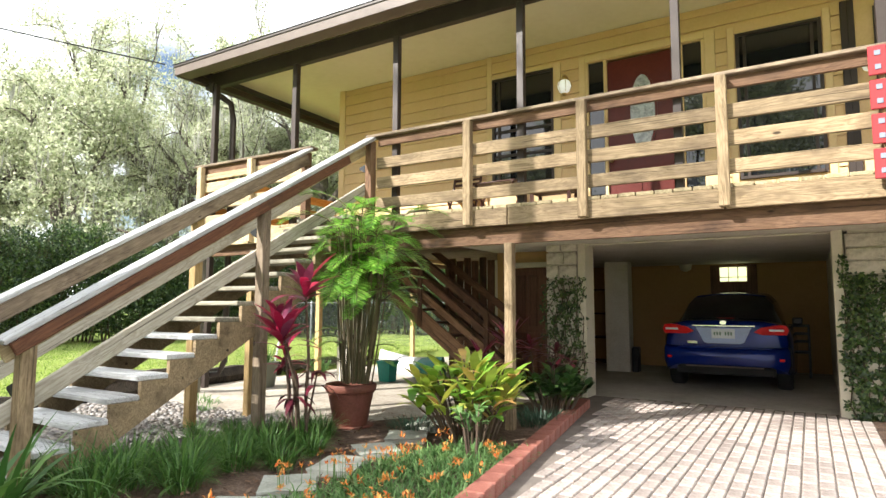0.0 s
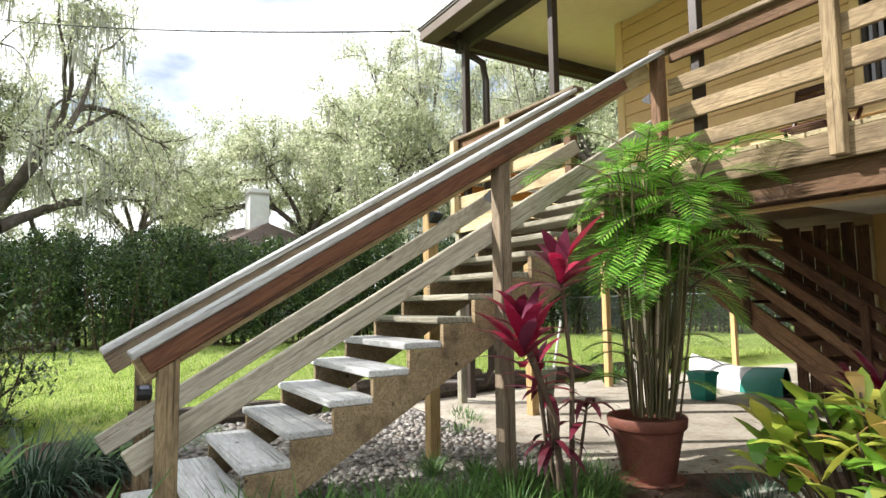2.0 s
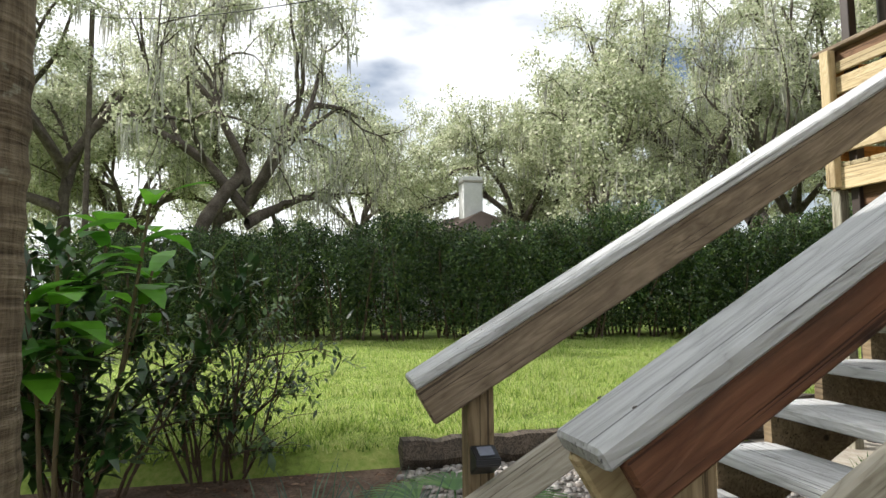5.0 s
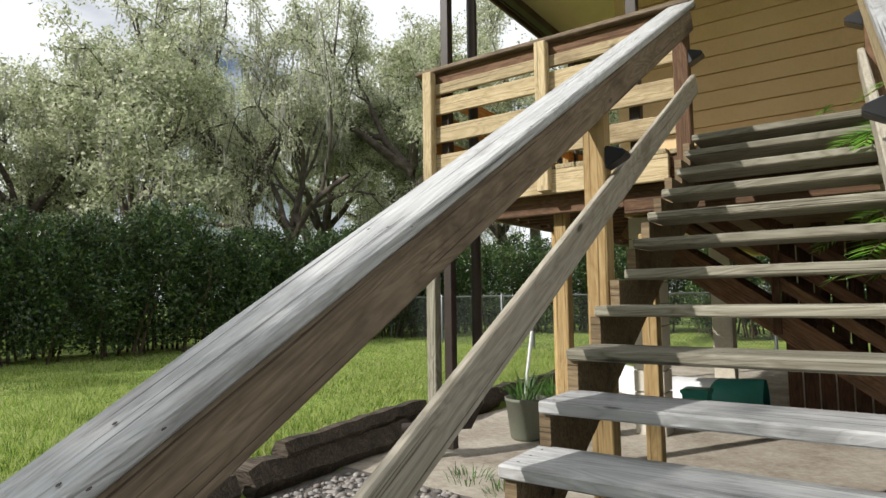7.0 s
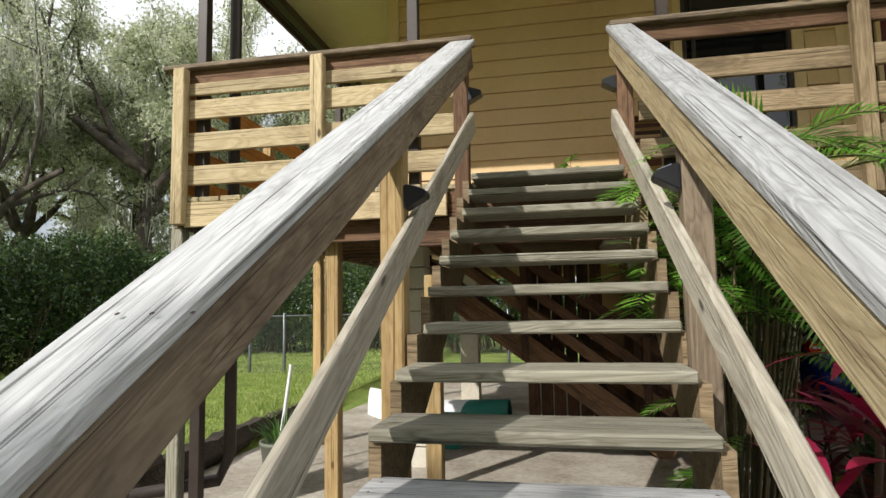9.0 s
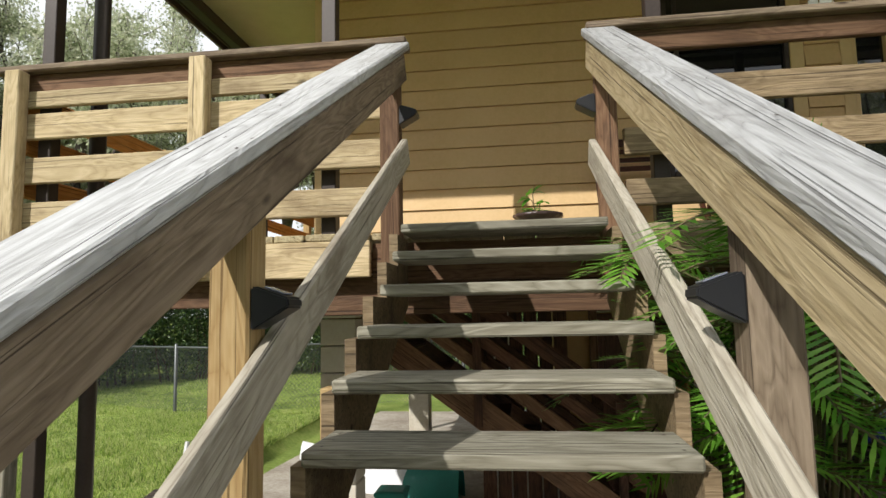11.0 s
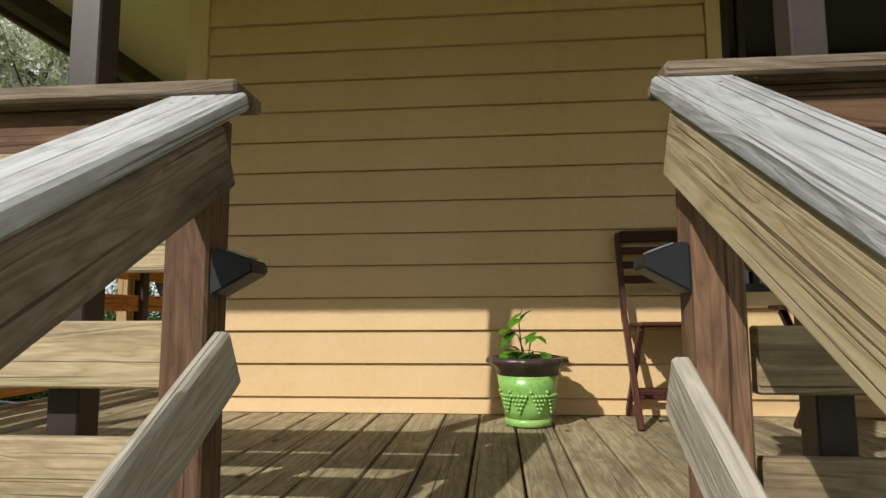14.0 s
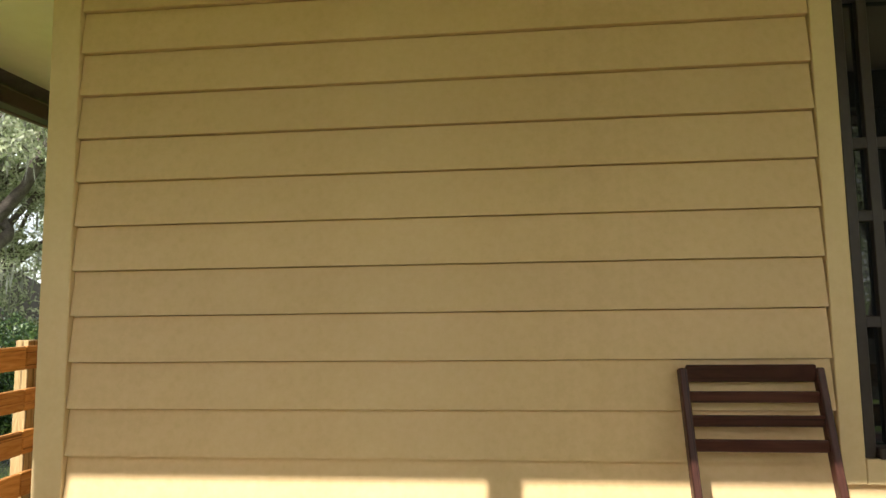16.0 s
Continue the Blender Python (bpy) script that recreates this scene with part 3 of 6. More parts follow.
def stair_rail(s):
    """A railing beside the stairs: s = 1 beyond x = W, s = -1 before x = 0."""
    right = s > 0
    x0 = W if right else 0.0
    r = thing("stair_railing", (x0 + s * 0.08, -1.7, 0), "sloping weathered wooden stair railing with a wide flat cap", "railing", "railings of the stairs")
    a, b = (-3.50 if right else -3.58), 0.235

    def splay(y):
        """The railings stand a little further apart towards the foot of the stairs."""
        return s * (0.24 - y) * 0.021

    def sloped(name, inner, outer, top, bottom, mat, y0=a, y1=b, label="", tilt=0.0):
        xs = sorted((x0 + s * inner, x0 + s * outer))
        mx, dz = sum(xs) / 2, (top + bottom) / 2
        n = Vector((0, -SL, 1)).normalized()
        p0, p1 = Vector((mx + splay(y0), y0, cap_z(y0) + dz + tilt)), Vector((mx + splay(y1), y1, cap_z(y1) + dz))
        return board(name, p0, p1, xs[1] - xs[0], (top - bottom) / math.sqrt(1 + SL * SL), mat, r, up=n, label=label, bevel=0.007)
    cap_in, cap_out = (-0.088, 0.070) if right else (-0.045, 0.120)
    fi = cap_in + 0.008
    sloped("cap", cap_in, cap_out, 0.0, -0.046, WOOD_CAP, a - 0.03, b + 0.02, "bleached grey flat cap")
    # Browner stained wood on the left; its tone also holds that face's shade.
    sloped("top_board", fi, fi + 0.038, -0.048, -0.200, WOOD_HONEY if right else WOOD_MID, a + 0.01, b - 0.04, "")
    sloped("outer_board", cap_out - 0.035, cap_out - 0.005, -0.048, -0.155, WOOD_RED, a + 0.03, b - 0.45, "red-brown stained board")
    top, tilt = (-0.540, 0.09) if right else (-0.490, -0.02)
    sloped("middle_board", fi, fi + 0.036, top, top - 0.15, WOOD_PALE, a - 0.02, 0.25, "", tilt)
    for y, mat, lab in ((-3.37, WOOD_TAN, ""), (-1.40 if right else -1.30, WOOD_MID if right else WOOD_NEW, ""), (0.235, WOOD_BROWN, "")):
        w = 0.047
        lo = x0 + s * (fi + 0.039) + splay(y)
        hi = lo + s * 2 * w
        foot = 0.0 if y < 0 else 2.06
        block("post", (min(lo, hi), y - w, foot), (max(lo, hi), y + w, cap_z(y) - 0.05), mat, r, bevel=0.006)
    return r


rail_r, rail_l = stair_rail(1), stair_rail(-1)


def wedge_light(name, at, s, label, scale=1.0):
    """A small black solar light fixed to the inner face of a post."""
    ob = thing(name, at, label, "light", "solar lights on the posts")
    pts = [(0, 0.05), (s * 0.012, 0.055), (s * 0.105, 0.022), (s * 0.108, -0.004), (s * 0.085, -0.018), (0, -0.065)]
    bm = prism([(x * scale, z * scale) for x, z in pts], "y", -0.052 * scale, 0.052 * scale)
    bmesh.ops.bevel(bm, geom=bm.edges[:], offset=0.004, segments=2, affect="EDGES")
    part("housing", bm, BLACK_PLASTIC, ob, m=Matrix.Translation(at))
    n = Vector((s * 0.033, 0, 0.093)).normalized()
    p = Vector(at) + Vector((s * 0.058, 0, 0.0425)) * scale
    board("panel", p + Vector((-0.028 * s, 0, 0.0098)) * scale, p + Vector((0.028 * s, 0, -0.0098)) * scale, 0.062 * scale, 0.004, SOLAR, ob, up=n, bevel=0.001, label="small grey solar panel")
    return ob


for y, z, xl, xr in ((0.235, 2.87, 0.0, 0.933), (-1.30, 1.93, -0.032, 0.968), (-3.37, 0.71, -0.076, 1.010)):
    wedge_light("post_light", (xl, y, z), 1, "black wedge-shaped solar light on a wooden stair post", 0.82)
    wedge_light("post_light", (xr, y if y > -1.3 or y < -2 else -1.40, z), -1, "black wedge-shaped solar light on a wooden stair post", 0.82)

def nails(parent, spots, up):
    """Small dark nail heads, each lying on its board."""
    bm = bmesh.new()
    up = Vector(up).normalized()
    a = up.orthogonal().normalized()
    b = up.cross(a)
    for p in spots:
        p = Vector(p) + up * 0.0012
        bm.faces.new([bm.verts.new(p + a * (0.0048 * math.cos(t * 1.0472)) + b * (0.0048 * math.sin(t * 1.0472))) for t in range(6)])
    part("nail_head", bm, NAIL, parent, "dark rusted nail heads", kind="stuff")


rn = random.Random(31)
nails(stairs, [(x + rn.uniform(-.008, .008), -i * RUN + 0.133 + dy + rn.uniform(-.01, .01), H - i * RISE) for i in range(16) for x in (TREAD_ENDS[i][0] + 0.04, TREAD_ENDS[i][1] - 0.04) for dy in (-0.09, -0.01, 0.08)], (0, 0, 1))
for rail, x in ((rail_l, -0.055), (rail_r, W + 0.05)):
    nails(rail, [(x + dx + rn.uniform(-.008, .008), y + rn.uniform(-.02, .02), cap_z(y)) for y in (0.2, 0.13, -0.45, -1.1, -1.4, -1.47, -2.1, -2.75, -3.35, -3.45) for dx in (-0.05, 0.0, 0.05)], (0, -SL, 1))

# small support posts and braces under the flight
for x, y, mat in ((-0.09, -0.55, WOOD_NEW),):
    tagged(block("support_post", (x - 0.04, y - 0.04, 0), (x + 0.04, y + 0.04, H - (-y / RUN) * RISE - 0.30), mat, bevel=0.005), "short wooden support post under the stair flight", "post", "posts under the stairs")

# ---- deck ----
deck = thing("deck", (2.0, 1.1, H), "raised wooden deck of worn boards along the yellow house", "deck")


def rim(name, x0, x1, y, z0, z1, mat, t=0.038, parent=deck, label=""):
    return board(name, (x0, y, (z0 + z1) / 2), (x1, y, (z0 + z1) / 2), t, z1 - z0, mat, parent, label=label)


rim("rim_board", DECK_L + 0.07, -0.16, 0.25, 2.085, 2.262, WOOD_HONEY)
for xa, xb in ((1.13, 2.75), (2.76, 4.78), (4.79, 6.9), (6.91, 8.4)):
    rim("rim_board", xa, xb, 0.25, 2.085, 2.262, WOOD_TAN)
rim("rim_board", -0.16, 1.13, 0.30, 2.06, 2.25, WOOD_BROWN)
rim("beam", -0.5, 8.4, 0.36, 1.90, 2.10, WOOD_BROWN, label="brown-stained beam")
rim("beam", -2.05, -0.5, 0.36, 1.95, 2.10, WOOD_BROWN)
board("rim_board", (DECK_L, 0.25, 2.17), (DECK_L, 6.6, 2.17), 0.038, 0.18, WOOD_TAN, deck)
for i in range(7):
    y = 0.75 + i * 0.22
    rim("joist", DECK_L + 0.03, WALL_R, y, 2.10, 2.255, WOOD_SHADED)
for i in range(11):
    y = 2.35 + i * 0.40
    rim("joist", DECK_L + 0.03, WALL_L + 0.02, y, 2.10, 2.255, WOOD_SHADED)

# posts that carry the deck
for x, y, mat, w, top in ((2.75, 0.30, WOOD_TAN, 0.045, 1.90), (-2.13, 0.30, WOOD_GREY, 0.045, 2.09), (-2.10, 2.75, WOOD_NEW, 0.045, 2.10),
                          (-1.04, 0.50, WOOD_NEW, 0.05, 2.09), (-2.02, 5.6, WOOD_NEW, 0.04, 2.10), (7.1, 0.36, WOOD_TAN, 0.045, 1.9)):
    tagged(block("deck_post", (x - w, y - w, 0.0), (x + w, y + w, top), mat, bevel=0.006), "square wooden post carrying the deck", "post", "posts under the deck")


def flat_rail(name, pts, ys, label, end_caps=True, mat=None, cap=None, posts=(), post_mat=None, start=0.06, over=0.03):
    r = thing(name, pts[0], label, "railing", "railings of the deck")
    a, b = Vector(pts[0]), Vector(pts[1])
    d = (b - a).normalized()
    n = Vector((-d.y, d.x, 0))
    for za, zb in ys:
        o = n * 0.0
        z = (za + zb) / 2
        L = (b - a).length
        cuts = [0.0] + [p for p in posts[1:-1:1]] + [L]
        for s0, s1 in zip(cuts, cuts[1:]):
            p, q = a + d * (s0 + 0.002) + o, a + d * (s1 - 0.002) + o
            p.z = q.z = z + random.uniform(-0.004, 0.004)
            board("rail_board", p, q, 0.034, zb - za, mat, r, label="")
    p, q = a - d * start, b + d * over
    p.z = q.z = 3.262
    board("cap", p + n * 0.03, q + n * 0.03, 0.145, 0.036, cap or mat, r, label="flat brown-edged cap board", bevel=0.007)
    p, q = a.copy(), b.copy()
    p.z = q.z = 3.19
    board("top_board", p + n * 0.03, q + n * 0.03, 0.034, 0.105, WOOD_BROWN, r)
    for s in posts:
        c = a + d * s - n * 0.055
        z0 = 2.10
        block("post", (c.x - 0.045, c.y - 0.038, z0), (c.x + 0.045, c.y + 0.038, 3.235), post_mat or mat, r, bevel=0.006)
    return r


BOARDS = [(3.045, 3.135), (2.87, 3.01), (2.63, 2.77), (2.39, 2.53)]
BOARDS_R = [(2.86, 2.99), (2.625, 2.755), (2.385, 2.51)]
flat_rail("deck_railing", ((DECK_L, 0.262, 2.3), (-0.10, 0.262, 2.3)), BOARDS, "weathered tan wooden deck railing with four boards, turning at the corner", mat=WOOD_HONEY, cap=WOOD_MID, posts=(0.045, 1.09), start=0.12, over=0.13)
flat_rail("deck_railing", ((1.06, 0.262, 2.3), (8.4, 0.262, 2.3)), BOARDS_R, "long weathered tan wooden deck railing above the garage", mat=WOOD_TAN, cap=WOOD_MID, posts=(1.25, 2.50, 3.73, 4.88, 6.1), start=0.15)
side = thing("deck_railing", (DECK_L, 3.3, 2.3), "new orange cedar railing at the side of the deck", "railing", "railings of the deck")
for za, zb in ((3.04, 3.17), (2.81, 2.93), (2.57, 2.70), (2.34, 2.47)):
    for y0, y1 in ((0.30, 3.2), (3.204, 6.55)):
        board("rail_board", (DECK_L + 0.02, y0, (za + zb) / 2), (DECK_L + 0.02, y1, (za + zb) / 2), 0.034, zb - za, WOOD_ORANGE, side)
for y in (1.7, 3.3, 4.9, 6.5):
    block("post", (DECK_L - 0.08, y - 0.045, 2.1), (DECK_L, y + 0.045, 3.2), WOOD_NEW, side)
back = thing("deck_railing", (-1.6, 6.6, 2.3), "new orange cedar railing closing the back of the side deck", "railing", "railings of the deck")
for za, zb in ((3.04, 3.17), (2.81, 2.93), (2.57, 2.70), (2.34, 2.47)):
    board("rail_board", (DECK_L + 0.04, 6.6, (za + zb) / 2), (WALL_L, 6.6, (za + zb) / 2), 0.034, zb - za, WOOD_ORANGE, back)

# red house-number sign on a post: tiles with plain digits
sign = thing("number_sign", (5.885, 0.16, 2.7), "column of red tiles with raised house numbers on a railing post", "sign")
for i, ch in enumerate("8510"):
    z = 3.13 - i * 0.265
    block("tile", (5.825, 0.135, z - 0.125), (5.945, 0.160, z + 0.105), SIGN_RED, sign, bevel=0.006)
    for dz in (0.055, -0.055):
        block("mark", (5.865, 0.128, z + dz - 0.03), (5.905, 0.1345, z + dz + 0.01), SOLAR, sign, bevel=0.002, label="dark recess of the digit")

# ---- house: upper floor ----
OPENINGS = [(1.70, 2.60, 2.88, 4.40), (3.04, 4.44, 2.31, 4.36), (4.77, 5.60, 2.66, 4.34), (6.05, 6.95, 2.31, 4.34)]


def wall_with_openings(name, x0, x1, z0, z1, y0, y1, holes, mat):
    xs = sorted({x0, x1, *[v for h in holes for v in h[:2]]})
    zs = sorted({z0, z1, *[v for h in holes for v in h[2:]]})
    bm = bmesh.new()
    for xa, xb in zip(xs, xs[1:]):
        for za, zb in zip(zs, zs[1:]):
            cx, cz = (xa + xb) / 2, (za + zb) / 2
            if any(h[0] < cx < h[1] and h[2] < cz < h[3] for h in holes):
                continue
            v = bmesh.ops.create_cube(bm, size=1)["verts"]
            bmesh.ops.scale(bm, vec=(xb - xa, y1 - y0, zb - za), verts=v)
            bmesh.ops.translate(bm, vec=(cx, (y0 + y1) / 2, cz), verts=v)
    bmesh.ops.remove_doubles(bm, verts=bm.verts, dist=1e-5)
    seen, dup = {}, []
    for f in bm.faces:
        key = tuple(round(c, 4) for c in f.calc_center_median())
        if key in seen:
            dup += [f, seen[key]]
        seen[key] = f
    bmesh.ops.delete(bm, geom=list(set(dup)), context="FACES")
    return structure(hang(name, as_mesh(bm, mat)), "")


wall_front = wall_with_openings("wall_front", WALL_L, WALL_R, 2.1, CEIL, WALL_Y + 0.016, WALL_Y + 0.15, OPENINGS, SIDING)
tagged(wall_front, "yellow-painted clapboard front wall of the house")
wall_side = tagged(structure(block("wall_side", (WALL_L, WALL_Y + 0.15, 2.1), (WALL_L + 0.14, 10.0, CEIL), SIDING, bevel=0)), "yellow-painted clapboard side wall of the house")
tagged(structure(block("wall_back", (WALL_L, 10.0, 2.1), (WALL_R, 10.14, CEIL), SIDING, bevel=0)), "plain back wall")
tagged(structure(block("wall_east", (WALL_R, WALL_Y + 0.016, 2.1), (WALL_R + 0.14, 10.14, CEIL), SIDING, bevel=0)), "plain side wall")
tagged(structure(block("upper_floor", (WALL_L + 0.14, WALL_Y + 0.2, 2.16), (WALL_R, 10.0, 2.29), WOOD_BROWN, bevel=0)), "floor of the rooms upstairs")
ceiling = tagged(structure(block("ceiling", (-2.25, -0.02, CEIL), (WALL_R + 0.3, 10.3, CEIL + 0.05), CEILING, bevel=0)), "smooth cream-painted porch ceiling")

# roof, fascia, beams
bm = bmesh.new()
rx0, rx1, ry0, ry1, rz0, rzt = -2.34, 8.9, -0.17, 10.5, 4.695, 6.3
corners = [bm.verts.new(p) for p in ((rx0, ry0, rz0), (rx1, ry0, rz0), (rx1, ry1, rz0), (rx0, ry1, rz0))]
ridge = [bm.verts.new(p) for p in ((2.6, 5.1, rzt), (rx1 - 0.5, 5.1, rzt))]
for f in ((corners[0], corners[1], ridge[1], ridge[0]), (corners[1], corners[2], ridge[1]), (corners[2], corners[3], ridge[0], ridge[1]), (corners[3], corners[0], ridge[0])):
    bm.faces.new(f)
bmesh.ops.recalc_face_normals(bm, faces=bm.faces)
structure(hang("roof", as_mesh(bm, ROOFING)), "low hipped roof with grey shingles")
for nm, a, b, mat in (("fascia", (-2.30, -0.13, 4.615), (8.9, -0.13, 4.615), FASCIA), ("fascia", (-2.30, -0.11, 4.615), (-2.30, 10.4, 4.615), FASCIA)):
    structure(board(nm, a, b, 0.03, 0.155, mat), "painted fascia board under the roof edge")
structure(board("fascia_trim", (-2.32, -0.152, 4.675), (8.9, -0.152, 4.675), 0.012, 0.035, BROWN_METAL), "thin dark drip edge")
structure(board("soffit", (-2.28, -0.02, 4.555), (8.9, -0.02, 4.555), 0.20, 0.012, FASCIA), "narrow soffit board")
structure(board("porch_beam", (-2.3, 0.42, 4.60), (8.9, 0.42, 4.60), 0.09, 0.22, BROWN_METAL), "dark brown beam carrying the porch roof")
structure(board("porch_beam", (-2.10, 0.47, 4.535), (-2.10, 10.3, 4.535), 0.09, 0.09, BROWN_METAL), "dark brown beam carrying the porch roof")
structure(board("fascia_trim", (-2.23, 0.05, 4.60), (-2.23, 10.3, 4.60), 0.02, 0.10, BROWN_METAL), "dark edge of the side eave")

for x, y in ((-1.99, 0.34), (-0.40, 0.37), (1.25, 0.38), (2.86, 0.38), (4.41, 0.38), (5.95, 0.38), (7.5, 0.38), (-2.10, 3.38), (-2.10, 6.5)):
    z0 = 0.1 if (x, y) == (-1.99, 0.34) else H
    ob = block("porch_post", (x - 0.038, y - 0.038, z0), (x + 0.038, y + 0.038, 4.49), BROWN_METAL, bevel=0.004)
    tagged(ob, "slim dark brown metal porch post standing on the deck", "post", "posts of the porch")
g = Geo()
pts = [Vector(p) for p in ((-2.05, 0.30, 4.52), (-2.05, 0.30, 4.42), (-1.98, 0.42, 4.34), (-1.88, 0.52, 4.24), (-1.86, 0.55, 4.0), (-1.86, 0.55, 0.45), (-1.92, 0.50, 0.28), (-2.4, 0.2, 0.24))]
g.tube(pts, [0.045] * len(pts), 8)
tagged(g.hang("downspout", BROWN_METAL, smooth=True), "dark brown rain downspout beside the corner porch post", "downspout")

# corner and window trims
for nm, lo, hi in (("corner_trim", (WALL_L - 0.008, WALL_Y - 0.022, H), (WALL_L + 0.105, WALL_Y + 0.016, CEIL)), ("corner_trim", (WALL_L - 0.010, WALL_Y + 0.017, H), (WALL_L, WALL_Y + 0.13, CEIL)),
                   ("window_trim", (1.625, WALL_Y - 0.012, 2.80), (1.698, WALL_Y + 0.016, CEIL)), ("window_trim", (2.602, WALL_Y - 0.012, 2.80), (2.70, WALL_Y + 0.016, 4.45)),
                   ("window_trim", (1.70, WALL_Y - 0.012, 2.80), (2.60, WALL_Y + 0.016, 2.878)), ("window_trim", (1.70, WALL_Y - 0.010, 4.402), (2.60, WALL_Y + 0.016, 4.45)),
                   ("door_trim", (2.95, WALL_Y - 0.012, H), (3.03, WALL_Y + 0.016, 4.45)), ("door_trim", (4.45, WALL_Y - 0.012, H), (4.56, WALL_Y + 0.016, 4.45)),
                   ("door_trim", (3.032, WALL_Y - 0.010, 4.37), (4.448, WALL_Y + 0.016, 4.45)),
                   ("window_trim", (4.69, WALL_Y - 0.012, 2.6), (4.76, WALL_Y + 0.016, 4.42)), ("window_trim", (5.61, WALL_Y - 0.012, 2.6), (5.68, WALL_Y + 0.016, 4.42))):
    structure(block(nm, lo, hi, TRIM_YELLOW, bevel=0.003), "yellow-painted flat trim board")

# ---- windows ----
def window(name, x0, x1, z0, z1, frame_mat, bars, rail_z, label):
    w = structure(thing(name, ((x0 + x1) / 2, WALL_Y + 0.02, z0), label, ""), label)
    y0, y1 = WALL_Y - 0.006, WALL_Y + 0.05
    f = 0.035
    for nm, lo, hi in (("frame_side", (x0, y0, z0), (x0 + f, y1, z1)), ("frame_side", (x1 - f, y0, z0), (x1, y1, z1)),
                       ("frame_top", (x0 + f, y0, z1 - f), (x1 - f, y1, z1)), ("frame_sill", (x0 + f, y0 - 0.02, z0), (x1 - f, y1, z0 + f))):
        block(nm, lo, hi, frame_mat, w, bevel=0.003)
    for b in bars:
        block("mullion", (b - 0.016, y0 + 0.012, z0 + f), (b + 0.016, y1, z1 - f), frame_mat, w, bevel=0.002)
    for z in rail_z:
        block("sash_rail", (x0 + f, y0 + 0.014, z - 0.018), (x1 - f, y1 - 0.002, z + 0.018), frame_mat, w, bevel=0.002)
    block("pane", (x0 + 0.01, y1 - 0.022, z0 + 0.01), (x1 - 0.01, y1 - 0.014, z1 - 0.01), GLASS_DARK, w, bevel=0, label="dark reflecting glass")
    return w


window("window_1", 1.70, 2.60, 2.88, 4.40, BROWN_METAL, [1.80], [3.64, 3.30, 3.88], "dark reflecting sash window with a brown frame")
window("window_2", 4.77, 5.60, 2.66, 4.34, BROWN_METAL, [4.86, 5.51], [3.55], "tall dark reflecting window beside the front door")
window("window_3", 6.05, 6.95, 2.31, 4.34, BROWN_METAL, [6.5], [], "dark glazed patio door at the end of the deck")
for x in (5.80, 5.86):
    structure(block("door_trim", (x - 0.03, WALL_Y - 0.02, H), (x + 0.03, WALL_Y + 0.016, 4.45), BROWN_METAL), "dark brown door post")

door = structure(thing("door_1", (3.8, WALL_Y + 0.04, H), "closed dark red front door with an oval leaded glass", ""), "closed dark red front door with an oval leaded glass")
block("leaf", (3.385, WALL_Y + 0.03, H + 0.02), (4.235, WALL_Y + 0.075, 4.33), DOOR_RED, door, bevel=0.003)
for x0, x1 in ((3.112, 3.145), (3.345, 3.383), (4.237, 4.285), (4.49, 4.528)):
    block("frame_post", (x0, WALL_Y - 0.004, H), (x1, WALL_Y + 0.09, 4.358), TRIM_YELLOW, door)
for x0, x1 in ((3.146, 3.344), (4.286, 4.489)):
    block("side_panel", (x0, WALL_Y + 0.02, H), (x1, WALL_Y + 0.07, H + 0.20), TRIM_YELLOW, door)
    block("side_light", (x0, WALL_Y + 0.035, H + 0.205), (x1, WALL_Y + 0.05, 4.355), GLASS_DARK, door, bevel=0, label="narrow dark glass")


def oval(rx, rz, y0, y1, cx, cz, n=28):
    return prism([(cx + rx * math.cos(6.28318 * i / n), cz + rz * math.sin(6.28318 * i / n)) for i in range(n)], "y", y0, y1)


part("oval_frame", oval(0.175, 0.50, WALL_Y + 0.014, WALL_Y + 0.0295, 3.81, 3.62), DOOR_RED, door)
part("oval_glass", oval(0.145, 0.465, WALL_Y + 0.006, WALL_Y + 0.0138, 3.81, 3.62), LEAD_GLASS, door, "pale leaded oval glass")
for a in range(6):
    t = a * 1.0472
    c = Vector((3.81, WALL_Y + 0.003, 3.86 + 0.0))
    d = Vector((math.cos(t) * 0.085, 0, math.sin(t) * 0.11))
    board("lead_line", c, c + d, 0.008, 0.004, BLACK_PLASTIC, door, up=(0, 1, 0), bevel=0)
block("door_panel", (3.47, WALL_Y + 0.018, H + 0.16), (3.78, WALL_Y + 0.0295, H + 0.62), DOOR_RED, door, bevel=0.008)
block("door_panel", (3.84, WALL_Y + 0.018, H + 0.16), (4.15, WALL_Y + 0.0295, H + 0.62), DOOR_RED, door, bevel=0.008)
block("lock_box", (3.40, WALL_Y - 0.01, 3.12), (3.455, WALL_Y + 0.029, 3.24), BLACK_PLASTIC, door, label="black key box")
g = Geo()
g.tube([Vector((3.43, WALL_Y + 0.03, 3.05)), Vector((3.43, WALL_Y - 0.02, 3.05)), Vector((3.43, WALL_Y - 0.03, 3.05))], [0.012, 0.028, 0.02], 10)
g.hang("door_knob", BRASS, door, "round brass knob", smooth=True)

door.matrix_basis = Matrix.Translation((-0.08, 0, 0)) @ door.matrix_basis


